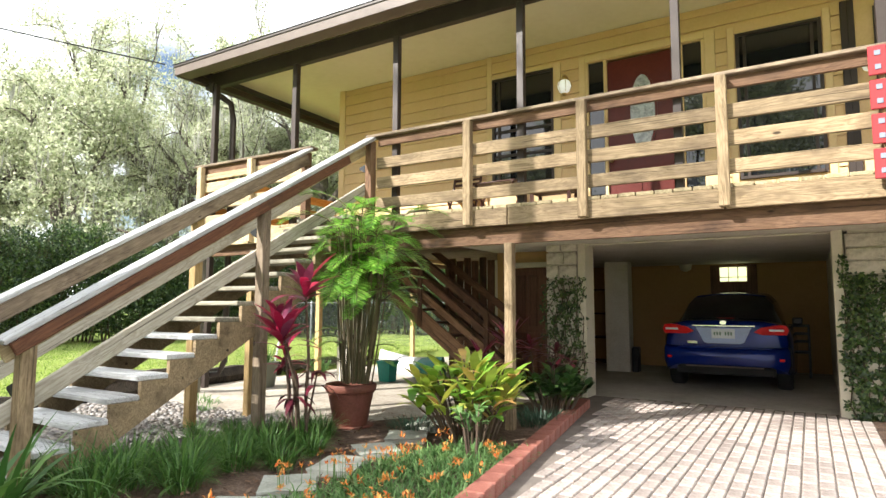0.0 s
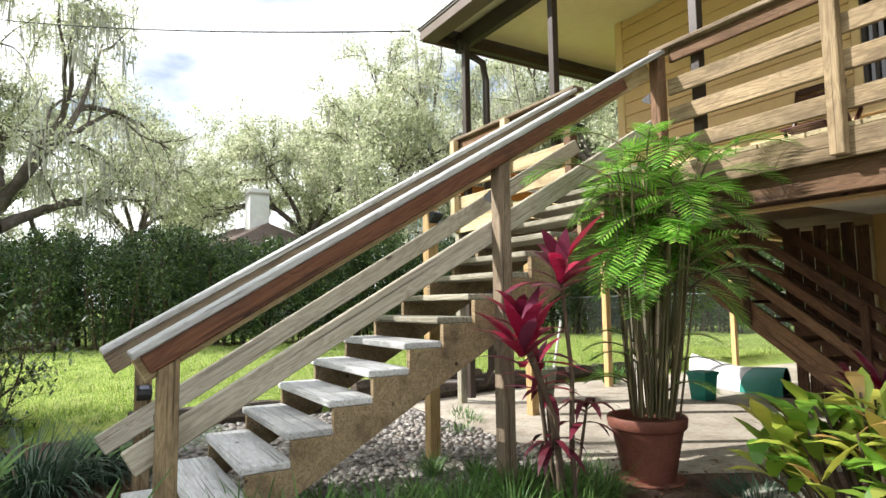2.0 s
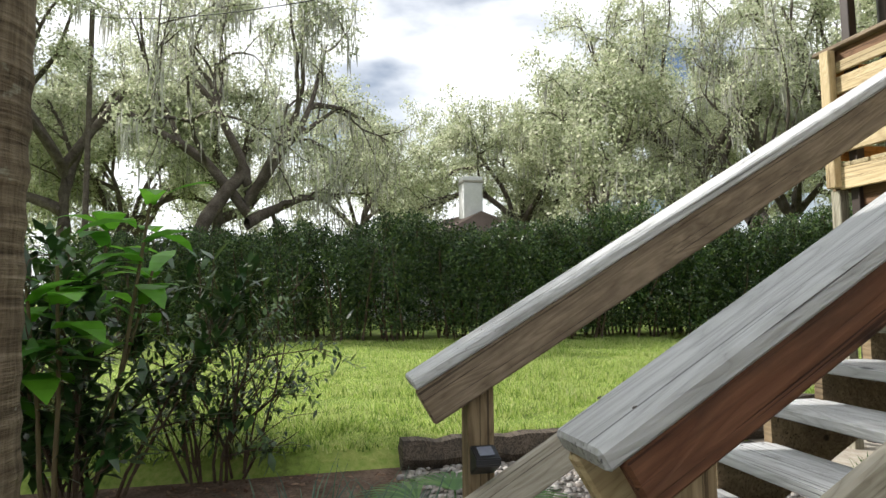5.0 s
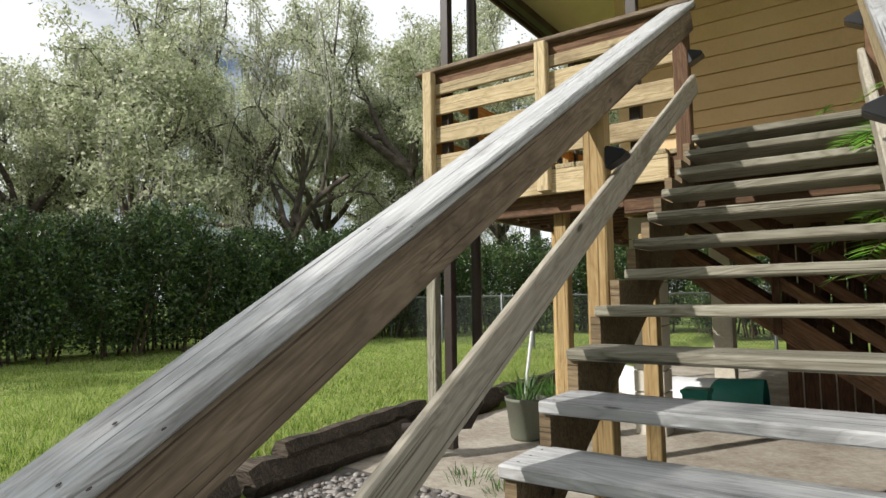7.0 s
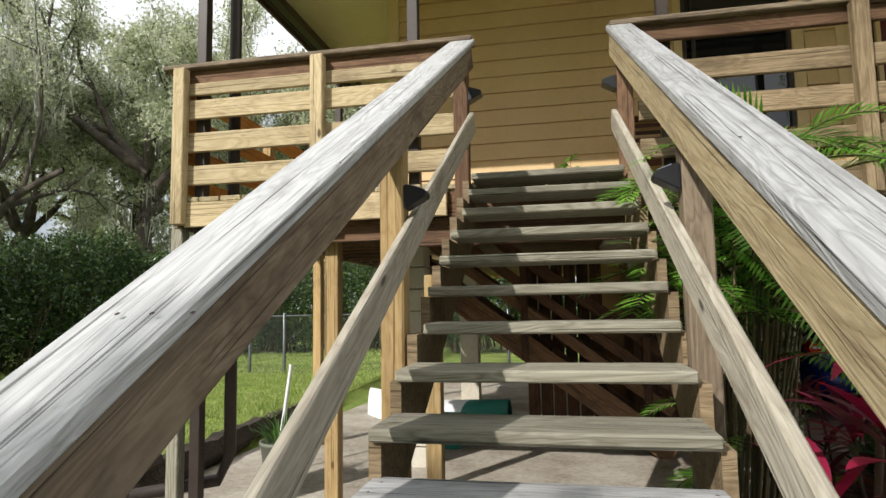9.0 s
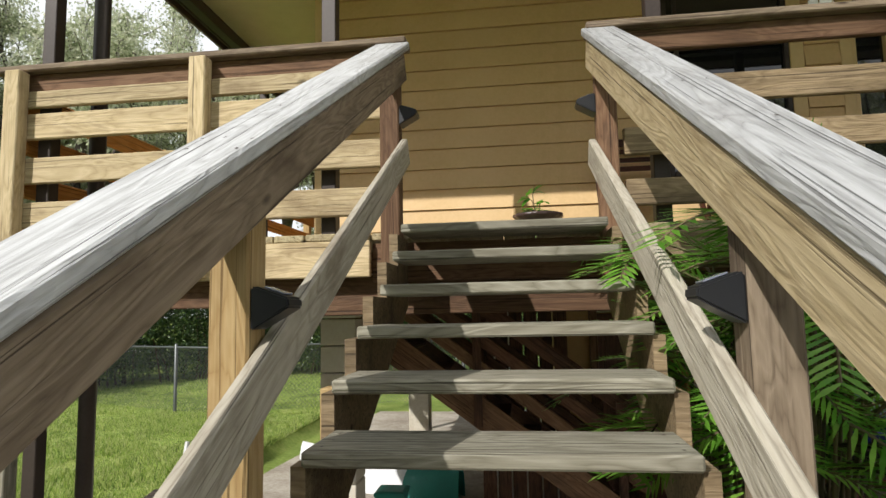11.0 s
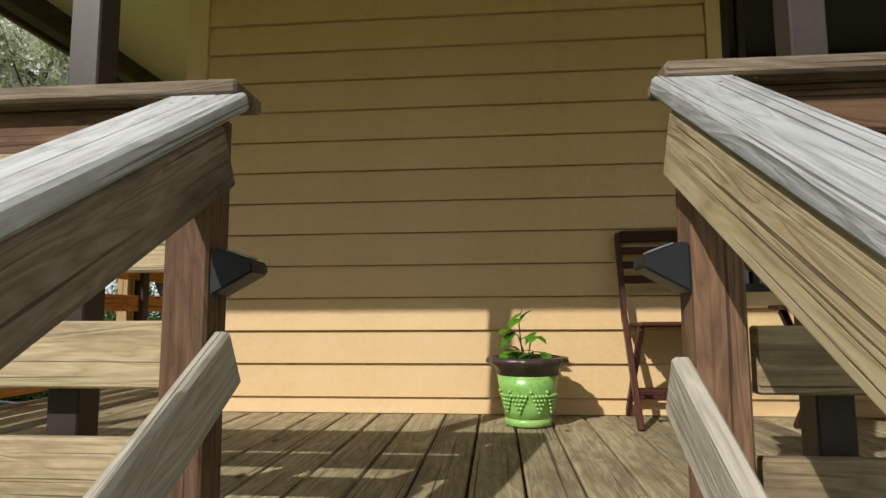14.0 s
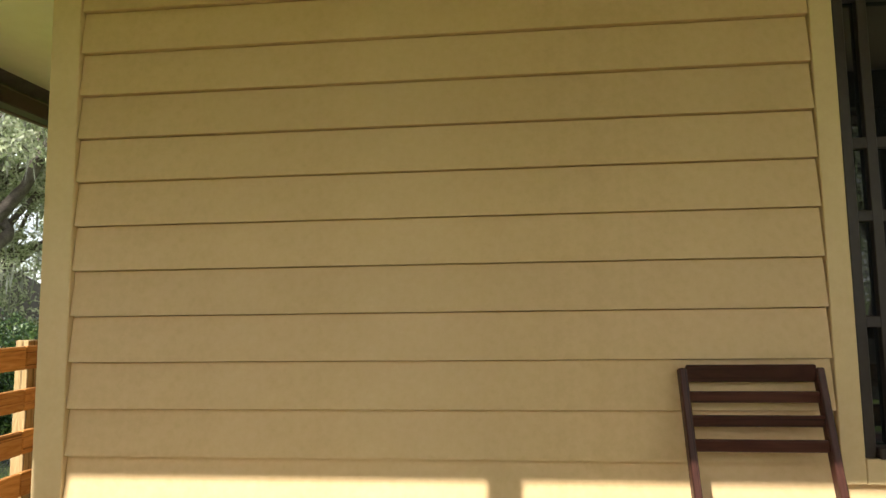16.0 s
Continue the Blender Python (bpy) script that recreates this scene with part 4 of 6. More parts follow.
def lantern(x, z):
    o = thing("wall_lantern", (x, WALL_Y - 0.01, z), "round-bellied glass and brass lantern on the yellow wall", "lantern", "lanterns on the front wall")
    m = Matrix.Translation((x, WALL_Y - 0.11, z))
    part("glass", lathe([(0.02, -0.10), (0.065, -0.075), (0.088, -0.02), (0.080, 0.035), (0.05, 0.07)], 16), LAMP_GLASS, o, "clear round glass", True, m)
    part("cap", lathe([(0.055, 0.07), (0.06, 0.08), (0.03, 0.115), (0.012, 0.15)], 16), BRASS, o, "", True, m)
    part("foot", lathe([(0.012, -0.135), (0.03, -0.12), (0.03, -0.10)], 12), BRASS, o, "", True, m)
    block("bracket", (x - 0.015, WALL_Y - 0.10, z + 0.125), (x + 0.015, WALL_Y - 0.006, z + 0.15), BRASS, o)
    for t in range(6):
        a = t * 1.0472
        gg = Geo()
        gg.tube([Vector((x + 0.07 * math.cos(a), WALL_Y - 0.11 + 0.07 * math.sin(a), z - 0.09)), Vector((x + 0.096 * math.cos(a), WALL_Y - 0.11 + 0.096 * math.sin(a), z - 0.01)), Vector((x + 0.056 * math.cos(a), WALL_Y - 0.11 + 0.056 * math.sin(a), z + 0.08))], [0.004] * 3, 4)
        gg.hang("rib", BRASS, o)


lantern(2.79, 4.08)
lantern(6.55 - 0.55, 3.72)

# pots, chair and table on the deck
pot = thing("flower_pot", (0.70, 1.74, H), "green glazed pot with embossed grapes and dark brown rim", "flower pot")
mp = Matrix.Translation((0.70, 1.74, H + 0.002))
part("foot", lathe([(0.085, 0.0), (0.100, 0.004), (0.104, 0.022), (0.098, 0.035)], 32), GLAZE_GREEN, pot, "", True, mp)
part("body", lathe([(0.100, 0.035), (0.108, 0.08), (0.122, 0.15), (0.134, 0.215)], 32), GLAZE_GREEN, pot, "light green glazed belly", True, mp)
prof = [(0.134, 0.215), (0.140, 0.245), (0.165, 0.26), (0.178, 0.272), (0.174, 0.288), (0.150, 0.292), (0.140, 0.27), (0.02, 0.262)]
bmr = lathe(prof, 48)
for v in bmr.verts:
    r = math.hypot(v.co.x, v.co.y)
    if r > 0.155:
        k = 1 + 0.035 * math.sin(14 * math.atan2(v.co.y, v.co.x))
        v.co.x *= k
        v.co.y *= k
part("rim", bmr, GLAZE_BROWN, pot, "dark brown fluted rim", True, mp)
rng = random.Random(4)
for a0 in (-2.5, -1.95, -1.2, -0.6):
    gg = Geo()
    for k in range(16):
        row = int((math.sqrt(8 * k + 1) - 1) / 2)
        col = k - row * (row + 1) / 2 - row / 2
        z = 0.065 + row * 0.017
        r = 0.1 + z * 0.16 + 0.002
        a = a0 + col * 0.13
        c = mp @ Vector((r * math.cos(a), r * math.sin(a), z))
        gg.tube([c + Vector((0, 0, -0.008)), c + Vector((0, 0, -0.003)), c + Vector((0, 0, 0.003)), c + Vector((0, 0, 0.008))], [0.002, 0.008, 0.008, 0.002], 6)
    gg.hang("grape_cluster", GLAZE_GREEN, pot, "raised bunch of grapes", smooth=True)
plant = thing("pot_plant", (0.70, 1.74, H + 0.26), "small vine with a few heart-shaped leaves in the glazed pot", "plant")
g, gl = Geo(), Geo()
tops = [Vector((0.68, 1.72, 2.80)), Vector((0.62, 1.68, 2.72)), Vector((0.74, 1.74, 2.70)), Vector((0.60, 1.72, 2.62)), Vector((0.78, 1.7, 2.61)), Vector((0.66, 1.66, 2.61)), Vector((0.72, 1.64, 2.60))]
for t in tops:
    b = Vector((0.70 + rng.uniform(-0.03, 0.03), 1.74, H + 0.25))
    mid = b.lerp(t, 0.6) + Vector((rng.uniform(-0.02, 0.02), 0, 0.03))
    g.tube([b, mid, t], [0.004, 0.003, 0.002], 5)
    for _ in range(4):
        p = mid.lerp(t, rng.random())
        gl.ribbon(p, Vector((rng.uniform(-1, 1), rng.uniform(-1, 0.2), rng.uniform(-0.6, 0.5))), rng.uniform(0.06, 0.10), rng.uniform(0.045, 0.075), 1.2, 3)
g.hang("stem", CANE, plant)
gl.hang("leaves", BRIGHT_LEAF, plant)


def folding_chair(x0, y0, rz, label):
    """Seen from its front: the seat looks towards -y."""
    c = thing("folding_chair", (x0, y0, H), label, "chair", rz=rz)
    m = pose(x0, y0, H, 0, 0, rz)

    def bar(name, a, b, w, t, up=(0, 1, 0)):
        return board(name, m @ Vector(a), m @ Vector(b), w, t, CHAIR_RED, c, up=m.to_3x3() @ Vector(up), bevel=0.004)
    for s in (-1, 1):
        bar("long_leg", (s * 0.205, -0.22, 0.0), (s * 0.205, 0.03, 0.46), 0.024, 0.036)
        bar("back_post", (s * 0.205, 0.03, 0.44), (s * 0.205, 0.135, 0.86), 0.024, 0.036)
        bar("short_leg", (s * 0.178, 0.17, 0.0), (s * 0.178, -0.17, 0.42), 0.022, 0.034)
    for k, (z, h) in enumerate(((0.845, 0.055), (0.775, 0.035), (0.705, 0.035), (0.635, 0.038))):
        y = 0.135 - (0.86 - z) * 0.25
        bar("back_slat", (-0.195, y, z), (0.195, y, z), h, 0.014, (0, 1, 0.2))
    for k in range(6):
        y = -0.21 + k * 0.068
        bar("seat_slat", (-0.19, y, 0.435 - k * 0.003), (0.19, y, 0.435 - k * 0.003), 0.055, 0.016, (0, 0, 1))
    bar("stretcher", (-0.20, -0.14, 0.15), (0.20, -0.14, 0.15), 0.03, 0.018)
    bar("stretcher", (-0.17, 0.10, 0.10), (0.17, 0.10, 0.10), 0.03, 0.018)
    return c


folding_chair(1.356, 1.845, 0, "dark mahogany wooden folding chair set against the yellow wall")
table = thing("side_table", (2.0, 1.55, H), "small dark wooden folding table beside the chair", "table")
for k in range(5):
    board("top_slat", (1.72, 1.36 + k * 0.085, 2.80), (2.35, 1.36 + k * 0.085, 2.80), 0.078, 0.02, CHAIR_RED, table)
for sx in (1.78, 2.29):
    board("leg", (sx, 1.32, 2.3), (sx, 1.74, 2.79), 0.03, 0.03, CHAIR_RED, table)
    board("leg", (sx + 0.032, 1.74, 2.3), (sx + 0.032, 1.32, 2.79), 0.03, 0.03, CHAIR_RED, table)
bench = thing("bench", (2.9, 1.6, H), "low dark brown slatted bench under the window", "bench")
for k in range(4):
    board("seat_slat", (2.45, 1.50 + k * 0.09, 2.66), (3.02, 1.50 + k * 0.09, 2.66), 0.075, 0.025, CHAIR_RED, bench)
for x in (2.5, 2.97):
    for y in (1.5, 1.77):
        block("leg", (x - 0.02, y - 0.02, H), (x + 0.02, y + 0.02, 2.645), CHAIR_RED, bench)

# ---- ground floor ----
def stone_pillar(x0, x1, y0, y1, z1, label, trim_side):
    p = thing("stone_pillar", ((x0 + x1) / 2, y0, 0), label, "pillar", "stone pillars of the garage")
    block("core", (x0 + 0.03, y0 + 0.03, 0), (x1 - 0.03, y1, z1), BLOCK, p, bevel=0)
    r = random.Random(int(x0 * 10))
    z, row = 0.02, 0
    while z < z1 - 0.05:
        h = r.uniform(0.14, 0.20)
        h = min(h, z1 - z)
        cuts = [x0, x0 + (x1 - x0) * r.uniform(0.36, 0.64), x1]
        for a, b in zip(cuts, cuts[1:]):
            d = r.uniform(0, 0.02)
            block("stone", (a + 0.006, y0 - d, z + 0.005), (b - 0.006, y0 + 0.028, z + h - 0.006), STONE, p, bevel=0.014)
        z += h
    structure(block("pillar_trim", (trim_side, y0 - 0.015, 0), (trim_side + 0.11, y1, z1), CREAM_FRAME), "cream-painted upright board beside the stone pillar")
    return p


stone_pillar(2.16, 2.62, 2.80, 3.15, 2.14, "pillar of whitish rough stones with a dark climbing vine", 2.63)
stone_pillar(5.722, 6.55, 2.80, 3.15, 2.14, "broad pillar of whitish rough stones overgrown with a vine", 5.60)
tagged(structure(block("wall_garage_right", (5.66, 3.16, 0), (5.80, 8.0, 2.16), BLOCK, bevel=0)), "pale side wall of the garage")
tagged(structure(block("wall_garage_back", (1.0, 8.0, 0), (5.80, 8.15, 2.16), GARAGE_WALL, bevel=0)), "tan back wall of the garage")
tagged(structure(block("wall_garage_left", (0.95, 3.75, 0), (1.08, 9.0, 2.16), GARAGE_WALL, bevel=0)), "tan wall beside the garage")
tagged(structure(block("wall_store", (1.0, 3.60, 0), (2.16, 3.74, 2.16), GARAGE_WALL, bevel=0)), "tan wall under the house with a brown door")
tagged(structure(block("ceiling_garage", (WALL_L, 0.42, 2.112 - 0.012), (WALL_R, 0.44, 2.112), CREAM_FRAME, bevel=0)), "thin edge")
tagged(structure(block("ceiling_lower", (1.0, WALL_Y + 0.16, 2.125), (WALL_R, 10.0, 2.158), BLOCK, bevel=0)), "pale flat ceiling of the garage and open ground floor")
tagged(structure(block("garage_beam", (2.74, 2.86, 2.10), (5.60, 3.10, 2.123), CREAM_FRAME, bevel=0.004)), "cream beam over the garage opening")
tagged(structure(block("porch_soffit", (2.1, 0.40, 2.085), (WALL_R, WALL_Y + 0.14, 2.096), BLOCK, bevel=0)), "pale boarded underside of the deck over the driveway")
tagged(structure(block("wall_east_lower", (6.56, 3.0, 0), (WALL_R, 3.14, 2.16), BLOCK, bevel=0)), "pale lower wall beyond the pillar")
tagged(structure(block("wall_store_front", (2.0, 3.3, 1.86), (2.16, 3.6, 2.14), CREAM_FRAME, bevel=0)), "cream board")

inner = thing("garage_pillar", (2.12, 6.4, 0), "plain pale square pillar inside the garage", "pillar")
block("shaft", (1.95, 6.4, 0), (2.40, 6.7, 2.12), BLOCK, inner, bevel=0.008)
corner_pillar = thing("house_pillar", (-0.86, 2.1, 0), "pale concrete block pillar under the corner of the house", "pillar")
for k in range(10):
    z = k * 0.208
    block("block", (-1.0, 1.98, z + 0.004), (-0.72, 2.26, z + 0.202), BLOCK, corner_pillar, bevel=0.006)
for x, y in ((-0.9, 6.0), (0.3, 5.0)):
    q = thing("house_pillar", (x, y, 0), "pale concrete block pillar under the house", "pillar")
    block("shaft", (x - 0.14, y - 0.14, 0), (x + 0.14, y + 0.14, 2.12), BLOCK, q, bevel=0.008)

bd = structure(thing("door_2", (4.08, 7.98, 0), "brown back door of the garage with a small paned window", ""), "brown back door of the garage with a small paned window")
block("leaf", (3.66, 7.94, 0.03), (4.50, 7.995, 2.10), DOOR_BROWN, bd)
# These panes glow by themselves in place of daylight coming through.
for i in range(3):
    for j in range(2):
        block("pane", (3.84 + i * 0.166, 7.925, 1.77 + j * (0.09 if j else 0)), (3.99 + i * 0.166, 7.939, 1.845 + j * 0.205), glowing("daylit_pane", (0.75, 0.8, 0.45), 0.8) if i == 0 and j == 0 else bpy.data.materials["daylit_pane"], bd, bevel=0, label="small pane with daylight behind")
sd = structure(thing("door_3", (1.6, 3.58, 0), "closed brown panelled door under the house", ""), "closed brown panelled door under the house")
block("leaf", (1.30, 3.55, 0.03), (1.98, 3.595, 1.86), DOOR_BROWN, sd)
for i in range(3):
    for z0, z1 in ((0.15, 0.85), (0.95, 1.75)):
        block("panel", (1.36 + i * 0.20, 3.53, z0), (1.52 + i * 0.20, 3.549, z1), DOOR_BROWN, sd, bevel=0.006)
structure(block("door_frame", (1.22, 3.53, 0), (1.295, 3.598, 1.95), WOOD_BROWN), "brown door post")
structure(block("door_frame", (1.985, 3.53, 0), (2.06, 3.598, 1.95), WOOD_BROWN), "brown door post")
structure(block("door_frame", (1.297, 3.53, 1.87), (1.983, 3.598, 1.95), CREAM_FRAME), "cream door head")

# second flight under the house
st2 = thing("under_stairs", (0.4, 3.0, 0), "dark brown open wooden stairs under the house", "stairs")
A2, B2 = Vector((1.55, 2.58, 0.05)), Vector((-1.2, 2.58, 2.05))
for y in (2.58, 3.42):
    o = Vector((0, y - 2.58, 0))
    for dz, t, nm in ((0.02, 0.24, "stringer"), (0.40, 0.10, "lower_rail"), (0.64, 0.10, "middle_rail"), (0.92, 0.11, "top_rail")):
        board(nm, A2 + o + Vector((0, 0, dz)), B2 + o + Vector((0, 0, dz)), 0.04, t, WOOD_SHADED if (y > 3 or dz > 0.5) else WOOD_BROWN, st2)
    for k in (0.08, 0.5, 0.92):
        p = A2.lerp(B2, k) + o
        block("post", (p.x - 0.035, p.y - 0.06, max(p.z - 0.1, 0.03)), (p.x + 0.035, p.y - 0.022, p.z + 0.95), WOOD_SHADED, st2)
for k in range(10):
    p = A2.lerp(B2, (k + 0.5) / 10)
    board("tread", (p.x, 2.61, p.z + 0.05), (p.x, 3.39, p.z + 0.05), 0.25, 0.035, WOOD_SHADED, st2)

# Added screen: keeps the bright lawn behind from showing under the stairs.
screen = thing("plank_screen", (0.6, 3.50, 0), "dark rough plank screen added to block the bright lawn behind the stairs", "screen")
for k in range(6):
    block("plank", (0.14 + k * 0.145, 3.49, 0.04), (0.27 + k * 0.145, 3.515, 2.06 - 0.05 * (k % 2)), WOOD_SHADED, screen)
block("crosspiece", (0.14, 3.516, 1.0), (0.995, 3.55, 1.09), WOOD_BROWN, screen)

# things under the deck
canoe = thing("canoe", (-1.0, 4.0, 0), "overturned pale canoe with a green end on the patio", "canoe")
for nm, mat, t0, t1, lab in (("hull", WHITE_PAINT, 0.0, 0.75, "dull white hull"), ("end", GREEN_TUB, 0.75, 1.0, "green end")):
    bm = bmesh.new()
    rings = []
    for i in range(9):
        t = t0 + (t1 - t0) * i / 8
        w = 0.34 * math.sin(math.pi * min(max(t, 0.02), 0.98)) ** 0.6
        c = Vector((-2.1, 4.6, 0.03)).lerp(Vector((-0.1, 3.7, 0.03)), t)
        dirv = Vector((2.2, -1.1, 0)).normalized()
        s = Vector((-dirv.y, dirv.x, 0))
        rings.append([bm.verts.new(c + s * (w * math.cos(a)) + UP * (0.36 * math.sin(a) * (0.75 + 0.25 * abs(2 * t - 1)))) for a in [math.pi * j / 10 for j in range(11)]])
    for a, b in zip(rings, rings[1:]):
        for j in range(10):
            bm.faces.new((a[j], a[j + 1], b[j + 1], b[j]))
    part(nm, bm, mat, canoe, lab, True)
crate = thing("storage_bin", (-0.62, 2.8, 0), "teal plastic storage bin on the patio", "bin")
part("body", lathe([(0.14, 0.0), (0.17, 0.28), (0.18, 0.30)], 4), GREEN_TUB, crate, m=pose(-0.62, 2.8, 0.03, 0, 0, 45))
part("lid", lathe([(0.19, 0.30), (0.19, 0.33), (0.15, 0.34)], 4), GREEN_TUB, crate, "", m=pose(-0.62, 2.8, 0.03, 0, 0, 45))

# garage back: chair and small things
gc = thing("garage_chair", (5.15, 7.3, 0), "dark metal chair at the back of the garage", "chair")
for x, y, h in ((4.95, 7.1, 0.45), (5.32, 7.1, 0.45), (4.95, 7.5, 0.95), (5.32, 7.5, 0.95)):
    block("leg", (x - 0.02, y - 0.02, 0.03), (x + 0.02, y + 0.02, h), BLACK_PLASTIC, gc)
block("seat", (4.94, 7.08, 0.45), (5.34, 7.51, 0.48), BLACK_PLASTIC, gc)
for z in (0.62, 0.76, 0.90):
    block("back_slat", (4.98, 7.49, z), (5.30, 7.505, z + 0.05), BLACK_PLASTIC, gc)
tall = thing("garage_fan", (2.5, 6.5, 0), "narrow dark box standing against the garage pillar", "box")
block("case", (2.43, 6.42, 0.03), (2.56, 6.6, 0.50), BLACK_PLASTIC, tall, bevel=0.02)
lampg = thing("ceiling_lamp", (3.25, 7.6, 2.05), "small round ceiling lamp in the garage", "lamp")
part("bowl", lathe([(0.03, -0.09), (0.10, -0.05), (0.12, 0.02), (0.12, 0.06)], 16), CREAM_FRAME, lampg, "", True, Matrix.Translation((3.25, 7.6, 2.06)))
shelf = thing("storage_rack", (1.4, 7.6, 0), "dark open shelf rack with boxes in the garage", "shelf")
for z in (0.1, 0.6, 1.1, 1.6):
    block("shelf_board", (1.12, 7.3, z), (1.75, 7.9, z + 0.03), WOOD_SHADED, shelf)
for x in (1.12, 1.72):
    for y in (7.3, 7.86):
        block("upright", (x, y, 0.03), (x + 0.035, y + 0.035, 1.9), BLACK_PLASTIC, shelf)


# ---- car ----
def car():
    x0, x1, y0 = 3.38, 5.13, 4.35
    cx, L = (x0 + x1) / 2, 4.45
    c = thing("car", (cx, y0 + L / 2, 0.03), "parked blue metallic sedan seen from behind in the garage", "car")
    half = (x1 - x0) / 2

    def shell(name, rows, mat, label="", cap_ends=True):
        """rows: y, list of (x half width, z), swept from the sill over the top."""
        bm = bmesh.new()
        rings = []
        for y, prof in rows:
            left = [bm.verts.new((cx - w, y, z)) for w, z in prof]
            right = [bm.verts.new((cx + w, y, z)) for w, z in prof[::-1]]
            rings.append(left + right)
        n = len(rings[0])
        for a, b in zip(rings, rings[1:]):
            for i in range(n - 1):
                bm.faces.new((a[i], a[i + 1], b[i + 1], b[i]))
        if cap_ends:
            bm.faces.new(rings[0])
            bm.faces.new(rings[-1][::-1])
        bmesh.ops.recalc_face_normals(bm, faces=bm.faces)
        o = part(name, bm, mat, c, label, True)
        md = o.modifiers.new("edges", "BEVEL")
        md.width, md.segments, md.limit_method = 0.03, 3, "ANGLE"
        return o
    h = half
    shell("body", [(y0 + 0.10, [(h - .20, .40), (h - .13, .50), (h - .12, .62), (h - .14, .74), (h - .17, .86), (h - .22, .96), (0.50, 1.00), (0.2, 1.01)]),
                   (y0 + 0.16, [(h - .10, .34), (h - .06, .50), (h - .05, .64), (h - .06, .78), (h - .09, .90), (h - .14, 1.00), (0.52, 1.05), (0.2, 1.06)]),
                   (y0 + 0.34, [(h - .03, .28), (h, .50), (h, .66), (h - .01, .80), (h - .05, .92), (h - .11, 1.01), (0.50, 1.08), (0.2, 1.09)]),
                   (y0 + 0.9, [(h, .26), (h, .50), (h, .66), (h, .82), (h - .03, .92), (h - .07, .98), (0.5, 1.0), (.2, 1.0)]),
                   (y0 + 2.6, [(h, .26), (h + .01, .50), (h + .01, .66), (h, .80), (h - .03, .88), (h - .06, .95), (0.5, .98), (.2, .98)]),
                   (y0 + 3.9, [(h - .02, .26), (h, .45), (h, .55), (h - .02, .64), (h - .04, .72), (h - .12, .82), (0.4, .86), (.2, .87)]),
                   (y0 + 4.4, [(h - .2, .30), (h - .14, .4), (h - .14, .5), (h - .15, .58), (h - .16, .62), (h - .3, .70), (0.3, .72), (.15, .72)])], CAR_BLUE, "glossy blue body")
    shell("cabin", [(y0 + 0.42, [(h - .17, .98), (h - .24, 1.02), (.40, 1.05), (.2, 1.06)]),
                    (y0 + 1.05, [(h - .12, .98), (h - .25, 1.30), (h - .36, 1.42), (.2, 1.45)]),
                    (y0 + 1.9, [(h - .11, .96), (h - .22, 1.33), (h - .34, 1.46), (.2, 1.49)]),
                    (y0 + 2.5, [(h - .11, .94), (h - .24, 1.28), (h - .36, 1.41), (.2, 1.44)]),
                    (y0 + 3.3, [(h - .12, .90), (h - .20, .93), (.45, .95), (.2, .96)])], GLASS_DARK, "dark glass cabin")
    shell("roof", [(y0 + 1.15, [(h - .27, 1.33), (h - .37, 1.44), (.2, 1.475), (.1, 1.477)]), (y0 + 1.9, [(h - .24, 1.36), (h - .34, 1.48), (.2, 1.51), (.1, 1.512)]),
                   (y0 + 2.45, [(h - .27, 1.31), (h - .37, 1.42), (.2, 1.455), (.1, 1.457)])], CAR_BLUE, "blue roof")
    shell("bumper", [(y0 - 0.03, [(h - .30, .43), (h - .24, .50), (h - .24, .58), (h - .30, .61)]), (y0 + 0.02, [(h - .16, .38), (h - .11, .47), (h - .11, .62), (h - .15, .66)]),
                     (y0 + 0.12, [(h - .07, .34), (h - .03, .46), (h - .03, .65), (h - .06, .69)]), (y0 + 0.4, [(h - .01, .30), (h + .005, .46), (h, .66), (h - .02, .70)])], CAR_BLUE, "blue rear bumper")
    block("lower_valance", (cx - h + .22, y0 + 0.06, 0.27), (cx + h - .22, y0 + 0.3, 0.385), TYRE, c, bevel=0.02)
    block("plate", (cx - 0.155, y0 + 0.052, 0.80), (cx + 0.155, y0 + 0.066, 0.94), PLATE_WHITE, c, label="white number plate with green print")
    part("plate_recess", prism([(cx - 0.37, 0.955), (cx + 0.37, 0.955), (cx + 0.27, 0.745), (cx + 0.22, 0.725), (cx - 0.22, 0.725), (cx - 0.27, 0.745)], "y", y0 + 0.068, y0 + 0.12), plain("pale_plate_recess", (0.30, 0.38, 0.58), 0.3), c, "pale plate recess")
    block("bumper_crease", (cx - 0.62, y0 - 0.012, 0.655), (cx + 0.62, y0 + 0.09, 0.685), CAR_BLUE, c, bevel=0.015)
    block("bumper_lip", (cx - 0.52, y0 - 0.01, 0.385), (cx + 0.52, y0 + 0.03, 0.405), FASCIA, c, bevel=0.008, label="dull silver bumper lip")
    block("name_badge", (cx - 0.50, y0 + 0.08, 0.715), (cx - 0.36, y0 + 0.13, 0.755), CHROME, c, bevel=0.003)
    for i in range(7):
        if i != 3:
            block("print", (cx - 0.125 + i * 0.037, y0 + 0.0495, 0.845), (cx - 0.103 + i * 0.037, y0 + 0.0515, 0.895), PLATE_INK, c, bevel=0)
    block("chrome_strip", (cx - 0.42, y0 + 0.06, 0.972), (cx + 0.42, y0 + 0.12, 0.992), CHROME, c)
    part("badge", oval(0.045, 0.032, y0 + 0.085, y0 + 0.15, cx, 1.03, 16), CHROME, c, "round chrome badge")
    block("high_brake_lamp", (cx - 0.12, y0 + 0.46, 1.075), (cx + 0.12, y0 + 0.49, 1.095), TAIL_RED, c)
